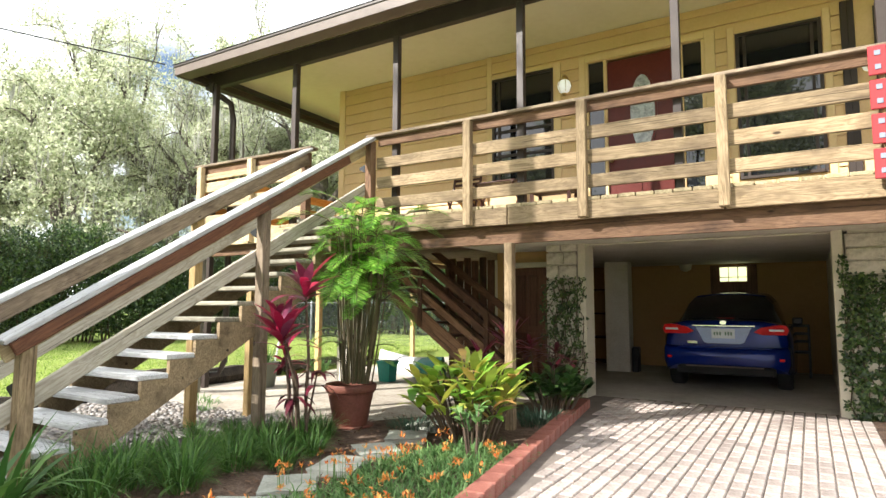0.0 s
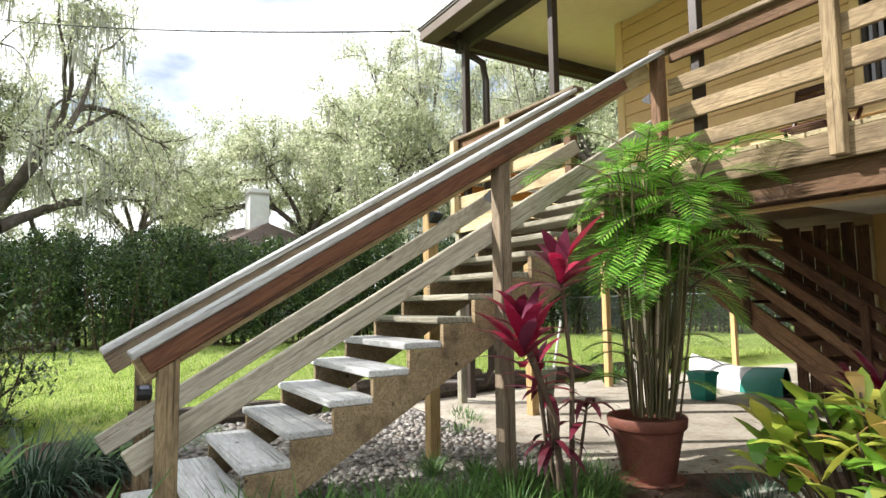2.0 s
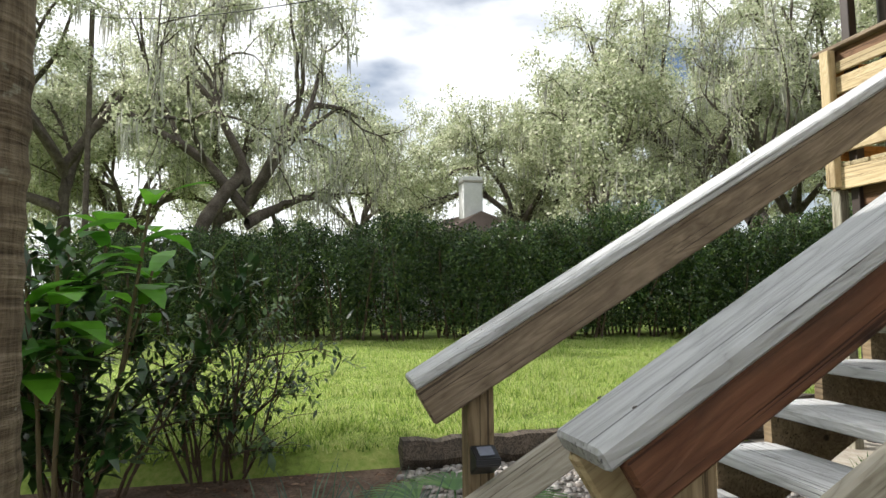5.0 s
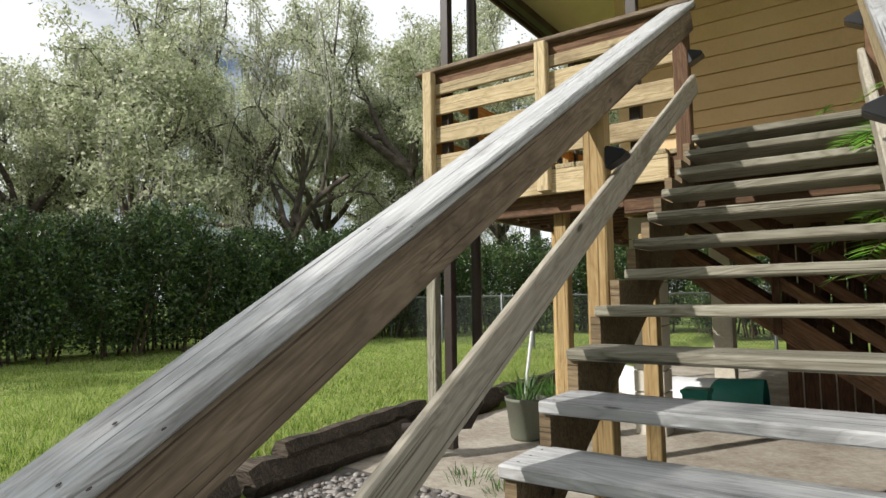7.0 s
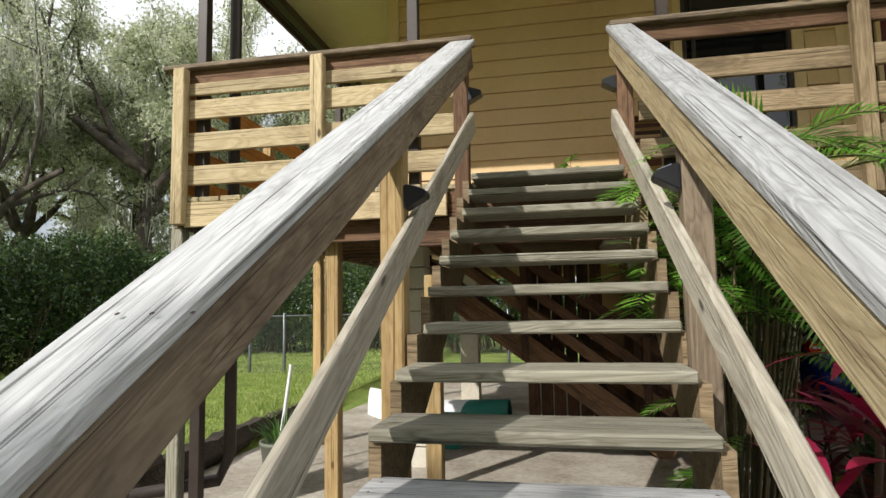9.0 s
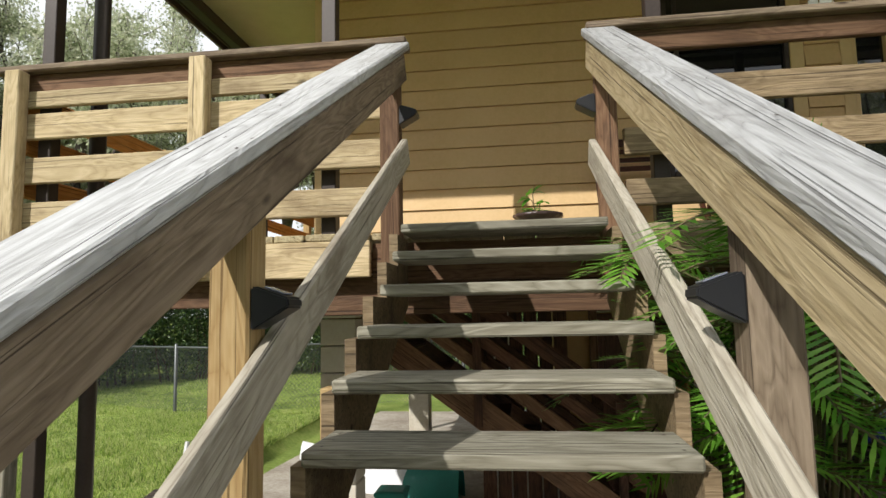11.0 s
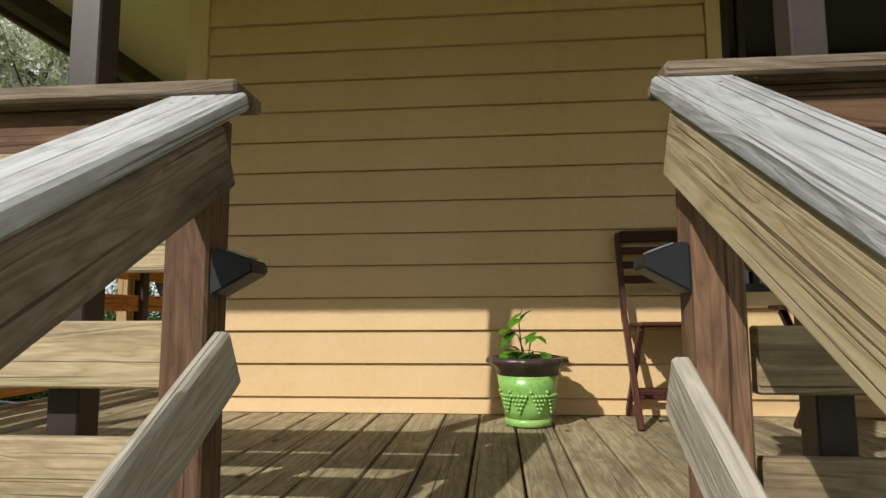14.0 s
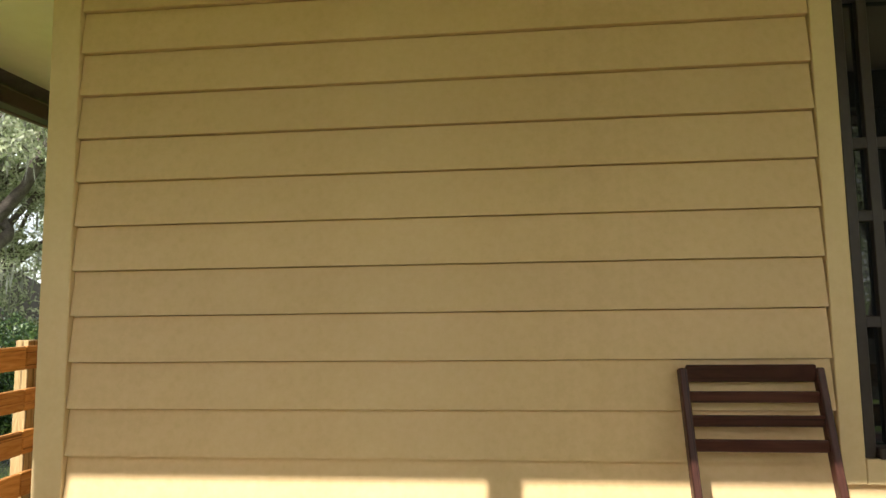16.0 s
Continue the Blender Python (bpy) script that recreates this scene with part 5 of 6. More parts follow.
    for s in (-1, 1):
        a = prism([(cx + s * 0.40, 0.90), (cx + s * 0.50, 0.965), (cx + s * (h - .14), 1.005), (cx + s * (h - .06), 0.995), (cx + s * (h - .035), 0.93), (cx + s * (h - .06), 0.865), (cx + s * 0.50, 0.862)], "y", y0 + 0.05, y0 + 0.24)
        part("tail_lamp", a, TAIL_RED, c, "red tail lamp")
        block("lamp_bar", (cx + s * 0.70 - 0.10, y0 + 0.042, 0.915), (cx + s * 0.70 + 0.08, y0 + 0.0495, 0.945), PLATE_WHITE, c, bevel=0.002)
        block("reflector", (cx + s * (h - .17) - 0.07, y0 + 0.0, 0.50), (cx + s * (h - .17) + 0.07, y0 + 0.05, 0.535), TAIL_RED, c, bevel=0.004)
        block("mirror", (cx + s * (h + .02) - 0.07, y0 + 2.55, 0.96), (cx + s * (h + .02) + 0.09, y0 + 2.66, 1.08), BLACK_PLASTIC, c, bevel=0.02)
        for yy in (y0 + 0.78, y0 + 3.45):
            bm = lathe([(0.16, -0.09), (0.30, -0.10), (0.325, -0.07), (0.325, 0.07), (0.30, 0.10), (0.16, 0.09)], 28)
            wheel = part("wheel", bm, TYRE, c, "black tyre", True, pose(cx + s * (h - .13), yy, 0.355, 0, 90, 0))
            part("rim", lathe([(0.02, -0.095), (0.18, -0.085), (0.20, -0.095), (0.20, 0.095), (0.18, 0.085), (0.02, 0.095)], 20), CHROME, wheel, "silver rim", True, pose(cx + s * (h - .13), yy, 0.355, 0, 90, 0))
    g = Geo()
    g.tube([Vector((cx - 0.42, y0 - 0.03, 0.33)), Vector((cx - 0.42, y0 + 0.2, 0.33))], [0.045, 0.045], 12)
    g.hang("tail_pipe", CHROME, c, smooth=True)


car()


# ---- trees ----
def oak_meshes(seed, height, spread, clumps, leaf, per, moss, trunk_r, bare=0.0):
    """Trunk with limbs, crown and hanging moss of a live oak, around the origin."""
    r = random.Random(seed)
    wood_g, crown, hang_g = Geo(), Geo(), Geo()
    tips = []

    def grow(p, d, length, rad, depth):
        pts, radii = [p], [rad]
        n = 5
        for i in range(n):
            d = (d + rv(r, 0.30) + Vector((0, 0, 0.05 if depth < 2 else -0.03))).normalized()
            p = p + d * (length / n)
            pts.append(p)
            radii.append(rad * (1 - 0.55 * (i + 1) / n))
            if depth >= 2 and i > 0:
                tips.append((p, depth))
        wood_g.tube(pts, radii, 8 if depth == 0 else 5 if depth < 3 else 3)
        if depth >= 4:
            return
        for k in range(r.choice((2, 3, 3)) if depth else 5):
            s = pts[r.randint(2, n)] if depth else pts[-1] - Vector((0, 0, r.random() * length * 0.3))
            a = r.random() * 6.283 if depth else k * 1.257 + r.random()
            if depth == 0:
                nd = Vector((math.cos(a), math.sin(a), r.uniform(0.45, 1.1)))
            else:
                nd = d + rv(r, 0.85)
                nd.z += 0.12
            grow(s, nd.normalized(), length * (r.uniform(0.62, 0.85) if depth else spread / height * r.uniform(1.1, 1.5)), rad * 0.52, depth + 1)
    grow(Vector((0, 0, -0.1)), Vector((r.uniform(-.25, .25), r.uniform(-.25, .25), 1)).normalized(), height * 0.30, trunk_r, 0)
    zmax = max(t.z for t, _ in tips)
    k = height / zmax
    wood_g.v = [Vector((v.x, v.y, v.z * k)) for v in wood_g.v]
    tips = [(Vector((t.x, t.y, t.z * k)), dd) for t, dd in tips]
    r.shuffle(tips)
    for t, dd in tips[:clumps]:
        if r.random() < bare:
            continue
        s = r.uniform(0.45, 1.0)
        for _ in range(per):
            o = rv(r, s * r.random() ** 0.5)
            o.z *= 0.6
            u, w, k0 = rv(r, leaf * r.uniform(.6, 1.2)), rv(r, leaf * r.uniform(.25, .5)), len(crown.v)
            crown.v += [t + o, t + o + u + w, t + o + u - w]
            crown.f.append((k0, k0 + 1, k0 + 2))
    for t, dd in tips[:moss]:
        for _ in range(r.randint(2, 6)):
            o = rv(r, 0.25)
            hang_g.ribbon(t + o, Vector((r.uniform(-.15, .15), r.uniform(-.15, .15), -1)), r.uniform(0.25, 1.25), r.uniform(0.03, 0.08), 0.2, 3, side=Vector((r.uniform(-1, 1), r.uniform(-1, 1), 0)), peak=0.3)
    return wood_g, crown, hang_g


def oak(name, at, seed, label, **kw):
    o = thing(name, at, label, "tree", "live oaks")
    w, c, h = oak_meshes(seed, **kw)
    m = Matrix.Translation(at)
    w.hang("trunk", BARK, o, smooth=True, m=m)
    c.hang("crown", OAK_LEAF_HAZED, o, kind="stuff", m=m)
    if h.v:
        h.hang("hanging_moss", MOSS, o, "grey hanging moss", kind="stuff", m=m)
    return o


LOAK = "spreading live oak hung with pale grey moss beyond the lawn, its copies also added unseen for shade"
oak_a = oak("oak_tree", (-19.5, -8.6, 0.15), 3, "old mossy live oak with crooked half-bare limbs beside the hedge", height=16.5, spread=10.5, clumps=1500, leaf=0.14, per=52, moss=900, trunk_r=0.34, bare=0.30)
oak_b = oak("oak_tree", (-15.8, 17.5, 0.15), 11, LOAK, height=18.0, spread=10.0, clumps=2000, leaf=0.15, per=62, moss=230, trunk_r=0.42)
oak_c = oak("oak_tree", (-24.0, 8.0, 0.15), 23, LOAK, height=13.0, spread=8.0, clumps=1300, leaf=0.16, per=52, moss=150, trunk_r=0.28, bare=0.04)


def again(src, x, y, rz, s, z=0.15):
    return copy_thing(src, pose(x, y, z, 0, 0, rz) @ Matrix.Diagonal((s, s, s, 1)))


for x, y, rz, s in ((-23, 14, 70, .95), (-9, 22, 200, 1.05), (-2, 28, 120, 1.0), (-14.5, 27, 10, 1.1), (-19.5, 22, 300, 1.0)):
    again(oak_b, x, y, rz, s)
again(oak_b, -22.5, -13.0, 150, 0.85)
again(oak_b, -27.0, -8.0, 30, 0.9)
for x, y, rz, s in ((-33, -1, 160, 1.05), (-31, 9, 280, 1.1), (-25, 19, 20, 1.1), (-36, 9, 10, 1.05), (-28, 14, 250, 1.05), (-30, 22, 90, 1.2), (-38, -13, 300, 1.1), (-27, -13, 120, .95), (-40, 4, 210, 1.1),
                    (-18, 33, 180, 1.2), (-29, 31, 30, 1.2), (-6, 38, 240, 1.2), (-31, -20, 77, 1.1), (-22, -24, 199, 1.1)):
    again(oak_c, x, y, rz, s)
for x, y, rz, s in ((-24, -17, 140, 1.05), (-15.5, 12.5, 60, .8)):
    again(oak_a, x, y, rz, s)
# Unseen oaks added behind the viewpoint for window reflections and dappled light.
for x, y, rz, s in ((3.5, -22, 95, 1.1), (13, -18, 310, 1.0), (22, -9, 70, 1.1)):
    again(oak_c, x, y, rz, s, 0.0)
# Two small unseen oaks, added only to shade the foot of the stairs.
again(oak_c, -2.9, -10.2, 200, 0.56, 0.0)
again(oak_c, -4.6, -10.6, 20, 0.6, 0.0)


# ---- hedge ----
def hedge_bush(seed, at, label):
    r = random.Random(seed)
    o = thing("hedge_bush", at, label, "hedge", "bushes of the tall hedge")
    st, lv = Geo(), Geo()
    for k in range(7):
        b = Vector((r.uniform(-.6, .6), r.uniform(-.45, .45), -0.05))
        t = Vector((b.x * 2.0 + r.uniform(-.3, .3), b.y * 1.8, r.uniform(1.8, 2.6)))
        st.tube([b, b.lerp(t, .35) + rv(r, .08), b.lerp(t, .7) + rv(r, .1), t], [.03, .022, .016, .008], 4)
    for _ in range(8600):
        z = 0.18 + 2.62 * r.random() ** 0.75
        w = 1.0 * (1 - max(0, (z - 2.0) / 1.3) ** 2) * (0.62 + 0.38 * min(1, (z - .1) / 0.9))
        a, q = r.random() * 6.283, r.random() ** 0.4 * w
        lump = 1 + 0.16 * math.sin(5 * a + seed) + 0.14 * math.sin(4 * z + 2 * a)
        p = Vector((q * math.cos(a) * 1.05 * lump, q * math.sin(a) * 0.75 * lump, z + 0.16 * math.sin(3 * a + seed) * (z / 2.5)))
        lv.leaf(p, rv(r) + Vector((0, 0, .3)), rv(r), r.uniform(.06, .11), r.uniform(.03, .05))
    for _ in range(26):
        a = r.random() * 6.283
        b = Vector((math.cos(a) * .6, math.sin(a) * .5, 2.35))
        t = b + Vector((r.uniform(-.15, .15), r.uniform(-.15, .15), r.uniform(.25, .7)))
        st.tube([b, t], [.008, .003], 3)
        for j in range(20):
            lv.leaf(b.lerp(t, r.random()), rv(r) + UP, rv(r), .07, .035)
    m = Matrix.Translation(at)
    st.hang("branchwork", TWIG, o, kind="stuff", m=m)
    lv.hang("foliage", HEDGE_LEAF, o, kind="stuff", m=m)
    return o


HL = "tall dense dark green hedge bush with bare stems at its foot"
line = [(-17.0, -10.5), (-13.6, -4.2), (-12.2, 1.0), (-11.8, 5.0), (-11.4, 8.6), (-9.6, 12.0), (-6.0, 14.6), (-1.5, 15.6), (3.0, 16.0)]
spots = []
for (xa, ya), (xb, yb) in zip(line, line[1:]):
    n = max(2, round(math.hypot(xb - xa, yb - ya) / 1.35))
    spots += [(xa + (xb - xa) * i / n, ya + (yb - ya) * i / n) for i in range(n)]
bush_1 = hedge_bush(1, (*spots[0], 0.15), HL)
bush_2 = hedge_bush(5, (*spots[1], 0.15), HL)
rng = random.Random(8)
for i, (x, y) in enumerate(spots[2:]):
    s = rng.uniform(0.9, 1.15)
    copy_thing(bush_1 if i % 2 else bush_2, pose(x + rng.uniform(-.15, .15), y + rng.uniform(-.15, .15), 0.15, 0, 0, rng.uniform(0, 360)) @ Matrix.Diagonal((s, s, s * rng.uniform(.86, 1.1), 1)))
for i, (x, y) in enumerate(spots):
    copy_thing(bush_1 if i % 2 else bush_2, pose(x - 1.5, y + 0.9, 0.15, 0, 0, rng.uniform(0, 360)) @ Matrix.Diagonal((1.1, 1.1, rng.uniform(.95, 1.15), 1)))

# ---- far houses ----
def far_house(name, x, y, rz, sx, sy, hz, label, wall_mat):
    o = thing(name, (x, y, 0.1), label, "house", rz=rz)
    m = pose(x, y, 0.1, 0, 0, rz)
    hang("wall", block_mesh(sx, sy, hz, wall_mat, 0), o, m @ Matrix.Translation((0, 0, hz / 2)))
    bm = bmesh.new()
    c = [bm.verts.new(p) for p in ((-sx / 2 - .5, -sy / 2 - .5, hz), (sx / 2 + .5, -sy / 2 - .5, hz), (sx / 2 + .5, sy / 2 + .5, hz), (-sx / 2 - .5, sy / 2 + .5, hz))]
    t = [bm.verts.new(p) for p in ((-sx / 4, 0, hz + 2.3), (sx / 4, 0, hz + 2.3))]
    for f in ((c[0], c[1], t[1], t[0]), (c[1], c[2], t[1]), (c[2], c[3], t[0], t[1]), (c[3], c[0], t[0]), c[::-1]):
        bm.faces.new(f)
    part("roof", bm, ROOFING if wall_mat is WHITE_PAINT else mottled("brown_roof", [(0.10, 0.075, 0.065), (0.15, 0.115, 0.10)], 2.0, 0.9), o, m=m)
    for k in (-1, 1):
        w = hang("window", block_mesh(0.06, 1.2, 1.1, GLASS_DARK, 0), o, m @ Matrix.Translation((sx / 2 + 0.02, k * sy / 4, 1.6)))
        hang("frame", block_mesh(0.04, 1.36, 0.08, WHITE_PAINT, 0), w, m @ Matrix.Translation((sx / 2 + 0.03, k * sy / 4, 2.2)))
    return o, m


h1, m1 = far_house("neighbour_house", -29.0, 4.0, 15, 8, 9, 3.1, "low brown-roofed neighbour house with a white chimney behind the hedge", mottled("grey_house_wall", [(0.3, 0.3, 0.3), (0.4, 0.4, 0.4)], 2.0))
chim = hang("chimney", block_mesh(1.02, 1.0, 4.6, WHITE_PAINT, 0.02), h1, Matrix.Translation((-27.6, 4.1, 4.95)), "white painted chimney")
hang("crown", block_mesh(1.12, 1.10, 0.12, CONCRETE, 0.01), chim, Matrix.Translation((-27.6, 4.1, 7.0)), "grey chimney cap")
far_house("neighbour_house", -24.0, 25.5, 50, 9, 7, 2.8, "white neighbour house with a grey roof among the oaks", WHITE_PAINT)

# overhead cable
g = Geo()
a, b = Vector((-2.45, -0.2, 4.72)), Vector((-19.4, -11.0, 10.6))
pts = [a.lerp(b, t / 24) - UP * (0.45 * 4 * (t / 24) * (1 - t / 24)) for t in range(25)]
g.tube(pts, [0.011] * 25, 4)
tagged(g.hang("overhead_cable", WIRE), "thin black cable running from the roof edge over the garden", "cable")
g = Geo()
g.tube([Vector((-19.4, -11, 0)), Vector((-19.4, -11, 10.9))], [0.10, 0.08], 8)
tagged(g.hang("utility_pole", BARK), "plain wooden utility pole carrying the cable", "pole")

# ---- chain-link fence and gate ----
fence = thing("chain_link_fence", (-6, 9.5, 0.17), "grey chain-link fence across the back of the lawn", "fence")
fl = [Vector(p) for p in ((-10.6, 9.9, .17), (-8.0, 8.8, .17), (-5.75, 7.9, .17), (-4.85, 7.6, .17), (-2.6, 8.6, .17), (-0.6, 9.4, .17))]
for p, q in zip(fl, fl[1:]):
    g = Geo()
    L, d = (q - p).length, (q - p).normalized()
    n = int(L / 0.075)
    for i in range(-15, n):
        for sg in (1, -1):
            s0, s1 = i * 0.075, i * 0.075 + 1.12
            z0, z1 = 0.04, 1.16
            if sg < 0:
                s0, s1 = s1, s0
            # clip to the panel
            def at(s):
                return z0 + (z1 - z0) * (s - s0) / (s1 - s0)
            lo, hi = max(min(s0, s1), 0), min(max(s0, s1), L)
            if hi - lo < 0.03:
                continue
            u, v = p + d * lo + UP * at(lo), p + d * hi + UP * at(hi)
            k = len(g.v)
            side = (v - u).normalized().cross(Vector((-d.y, d.x, 0))) * 0.0028
            g.v += [u - side, u + side, v + side, v - side]
            g.f.append((k, k + 1, k + 2, k + 3))
    g.hang("mesh_panel", GREY_STEEL, fence, kind="stuff")
    g = Geo()
    g.tube([p + UP * 1.18, q + UP * 1.18], [0.02, 0.02], 8)
    g.hang("top_rail", GREY_STEEL, fence, smooth=True)
for p in fl:
    g = Geo()
    g.tube([p - UP * 0.1, p + UP * 1.22, p + UP * 1.25], [0.032, 0.032, 0.012], 10)
    g.hang("post", GREY_STEEL, fence, smooth=True)

# ---- timbers edging the lawn ----
def timber(p0, p1, r0, seed, label):
    r = random.Random(seed)
    g = Geo()
    n = 14
    p0, p1 = Vector(p0), Vector(p1)
    pts = [p0.lerp(p1, i / n) + Vector((r.uniform(-.012, .012), r.uniform(-.012, .012), r.uniform(-.014, .014))) for i in range(n + 1)]
    g.tube(pts, [r0 * r.uniform(.86, 1.1) for _ in pts], 6)
    k = len(g.v)
    g.f += [tuple(range(5, -1, -1)), tuple(range(k - 6, k))]
    return tagged(g.hang("landscape_timber", TIMBER), label, "timber", "timbers edging the lawn")


TL = "rotting weathered landscape timber holding the edge of the lawn"
timber((-2.50, -3.3, 0.10), (-2.58, -1.35, 0.10), 0.13, 1, TL)
timber((-2.62, -1.25, 0.11), (-2.72, 0.55, 0.10), 0.14, 2, TL)
timber((-2.74, 0.2, 0.12), (-2.92, 2.6, 0.13), 0.14, 3, TL)
timber((-2.62, -0.9, 0.25), (-2.80, 1.0, 0.27), 0.09, 4, TL)
timber((-2.95, 2.7, 0.12), (-3.0, 5.2, 0.12), 0.13, 5, TL)

# ---- low plants ----
def tuft(name, at, n, length, width, mat, label, category, spread=0.12, seed=0, droop=1.5, group="", lean=0.5):
    r = random.Random(seed)
    o = thing(name, at, label, category, group)
    g = Geo()
    for _ in range(n):
        a = r.random() * 6.283
        q = r.random() ** 0.5 * spread
        p = Vector(at) + Vector((q * math.cos(a), q * math.sin(a), -0.01))
        a += r.uniform(-.5, .5)
        d = Vector((math.cos(a) * lean * r.uniform(.2, 1.4), math.sin(a) * lean * r.uniform(.2, 1.4), 1))
        g.ribbon(p, d, length * r.uniform(.65, 1.15), width * r.uniform(.7, 1.2), droop * r.uniform(.6, 1.3), 5)
    g.hang("foliage", mat, o, kind="stuff")
    return o


LL = "clump of arching green liriope grass beside the stairs"
base = tuft("liriope_clump", (1.35, -2.85, 0.03), 170, 0.42, 0.013, GRASS_LEAF, LL, "grass clump", 0.16, 1, 1.9, "liriope clumps")
rng = random.Random(12)
for x, y, s in ((1.10, -3.05, .95), (1.55, -2.55, .95), (1.25, -2.35, .85), (1.05, -2.62, .8), (1.62, -2.15, .8), (1.30, -1.95, .75), (1.05, -2.0, .7), (1.55, -1.75, .75), (1.28, -1.55, .75),
                (1.05, -1.62, .65), (1.50, -1.32, .7), (1.22, -1.15, .7), (1.42, -0.98, .65), (0.98, -1.22, .6), (0.62, -1.35, .5), (0.35, -1.55, .45), (1.78, -1.5, .6), (1.9, -1.95, .6),
                (1.75, -2.7, .75), (1.5, -3.15, .9), (1.0, -3.35, .8), (1.10, -0.85, .55)):
    copy_thing(base, pose(x, y, 0.03, 0, 0, rng.uniform(0, 360)) @ Matrix.Diagonal((s, s, s, 1)))
tuft("broad_leaf_clump", (1.55, -3.75, 0.03), 46, 0.62, 0.055, GRASS_LEAF, "clump of broad arching green leaves at the foot of the stairs", "plant", 0.12, 4, 1.6)
tuft("broad_leaf_clump", (0.2, -4.3, 0.03), 30, 0.60, 0.055, GRASS_LEAF, "clump of broad arching green leaves at the foot of the stairs", "plant", 0.12, 5, 1.5)
tuft("blue_grass_clump", (-0.45, -3.95, 0.03), 420, 0.62, 0.011, GRASS_DARK, "large drooping clump of blue-green grass by the stair foot", "grass clump", 0.2, 6, 2.3)
tuft("blue_grass_clump", (-0.75, -3.55, 0.03), 260, 0.5, 0.011, GRASS_DARK, "drooping clump of blue-green grass by the stair foot", "grass clump", 0.15, 7, 2.3)
tuft("mondo_grass", (1.95, -0.25, 0.03), 260, 0.17, 0.008, GRASS_DARK, "low dark grass beside the terracotta pot", "grass clump", 0.25, 8, 1.3)
tuft("mondo_grass", (2.85, 0.75, 0.03), 420, 0.20, 0.008, GRASS_DARK, "low dark grass along the red kerb", "grass clump", 0.32, 9, 1.3)
tuft("mondo_grass", (-2.3, 3.0, 0.03), 160, 0.4, 0.012, GRASS_LEAF, "grass tuft beside the patio", "grass clump", 0.12, 15, 1.5)
for i, (x, y) in enumerate(((-1.15, -.25), (-1.55, -.1), (-.75, -.62))):
    tuft("weed_tuft", (x, y, 0.02), 60, 0.12, 0.008, GRASS_LEAF, "small weeds at the edge of the gravel", "weed", 0.16, 20 + i, 1.2, "small weeds")


def canopy_leaf_plant(name, at, stems, heights, leaf_len, leaf_w, per, mat, label, category, seed, spread=0.15, stem_mat=None, stem_r=0.012, droop=1.2, up=0.5, group="", seg=5, along=0.12):
    """Canes that each end in a rosette of strap leaves."""
    r = random.Random(seed)
    o = thing(name, at, label, category, group)
    at = Vector(at)
    g = Geo()
    for i in range(stems):
        a = i * 2.4 + r.random()
        b = at + Vector((spread * .5 * math.cos(a), spread * .5 * math.sin(a), -0.02))
        h = heights[i % len(heights)]
        t = at + Vector((spread * 1.6 * math.cos(a), spread * 1.6 * math.sin(a), h))
        m = b.lerp(t, .5) + rv(r, .04)
        st = Geo()
        st.tube([b, b.lerp(m, .5) + rv(r, .01), m, t], [stem_r, stem_r, stem_r * .8, stem_r * .6], 6)
        st.hang("stem", stem_mat or TWIG, o, smooth=True)
        for k in range(per):
            q = r.random()
            p = t - (t - m).normalized() * (along * q)
            aa = k * 2.4 + r.random() * .6
            u = up * (1.8 * (1 - q) + .1)
            g.ribbon(p, Vector((math.cos(aa), math.sin(aa), u + r.uniform(-.1, .2))), leaf_len * r.uniform(.7, 1.1), leaf_w * r.uniform(.8, 1.15), droop * r.uniform(.6, 1.3), seg, peak=.45)
    g.hang("leaves", mat, o, kind="stuff")
    return o


cord = thing("cordyline", (1.46, -1.34, 0.03), "crimson cordyline on bare canes beside the stairs", "plant", "cordylines")
g = Geo()
r = random.Random(2)
for hx, hy, hz, n, s in ((1.56, -1.40, 1.43, 24, 1.0), (1.68, -1.78, 1.04, 22, .95), (1.46, -1.62, 1.16, 14, .8), (1.36, -1.42, .86, 12, .7)):
    b, t = Vector((1.46 + r.uniform(-.06, .06), -1.34 + r.uniform(-.06, .06), 0)), Vector((hx, hy, hz))
    m = Vector((b.x * .7 + t.x * .3, b.y * .7 + t.y * .3, hz * .55)) + rv(r, .03)
    st = Geo()
    st.tube([b, b.lerp(m, .5) + rv(r, .02), m, t], [.018, .016, .014, .011], 6)
    st.hang("stem", TWIG, cord, smooth=True)
    for k in range(n):
        q, aa = r.random(), k * 2.4 + r.random() * .5
        g.ribbon(t - UP * (.14 * q), Vector((math.cos(aa), math.sin(aa), .25 + 1.5 * (1 - q))), .40 * s * r.uniform(.7, 1.1), .085 * s, r.uniform(.5, 1.3), 5, peak=.45)
g.hang("leaves", CORDYLINE, cord, kind="stuff")
canopy_leaf_plant("cordyline", (1.42, -1.30, 0.03), 3, [0.62, 0.75, 0.5], 0.30, 0.05, 12, CORDY_DARK, "dry lower canes of the cordyline with dark drooping leaves", "plant", 9, 0.10, TWIG, 0.013, 1.8, 0.3, "cordylines")
canopy_leaf_plant("cordyline", (2.42, 0.62, 0.03), 2, [0.88, 0.70], 0.36, 0.06, 18, CORDYLINE, "red cordyline near the stone pillar", "plant", 12, 0.10, TWIG, 0.013, 0.8, 1.0, "cordylines")
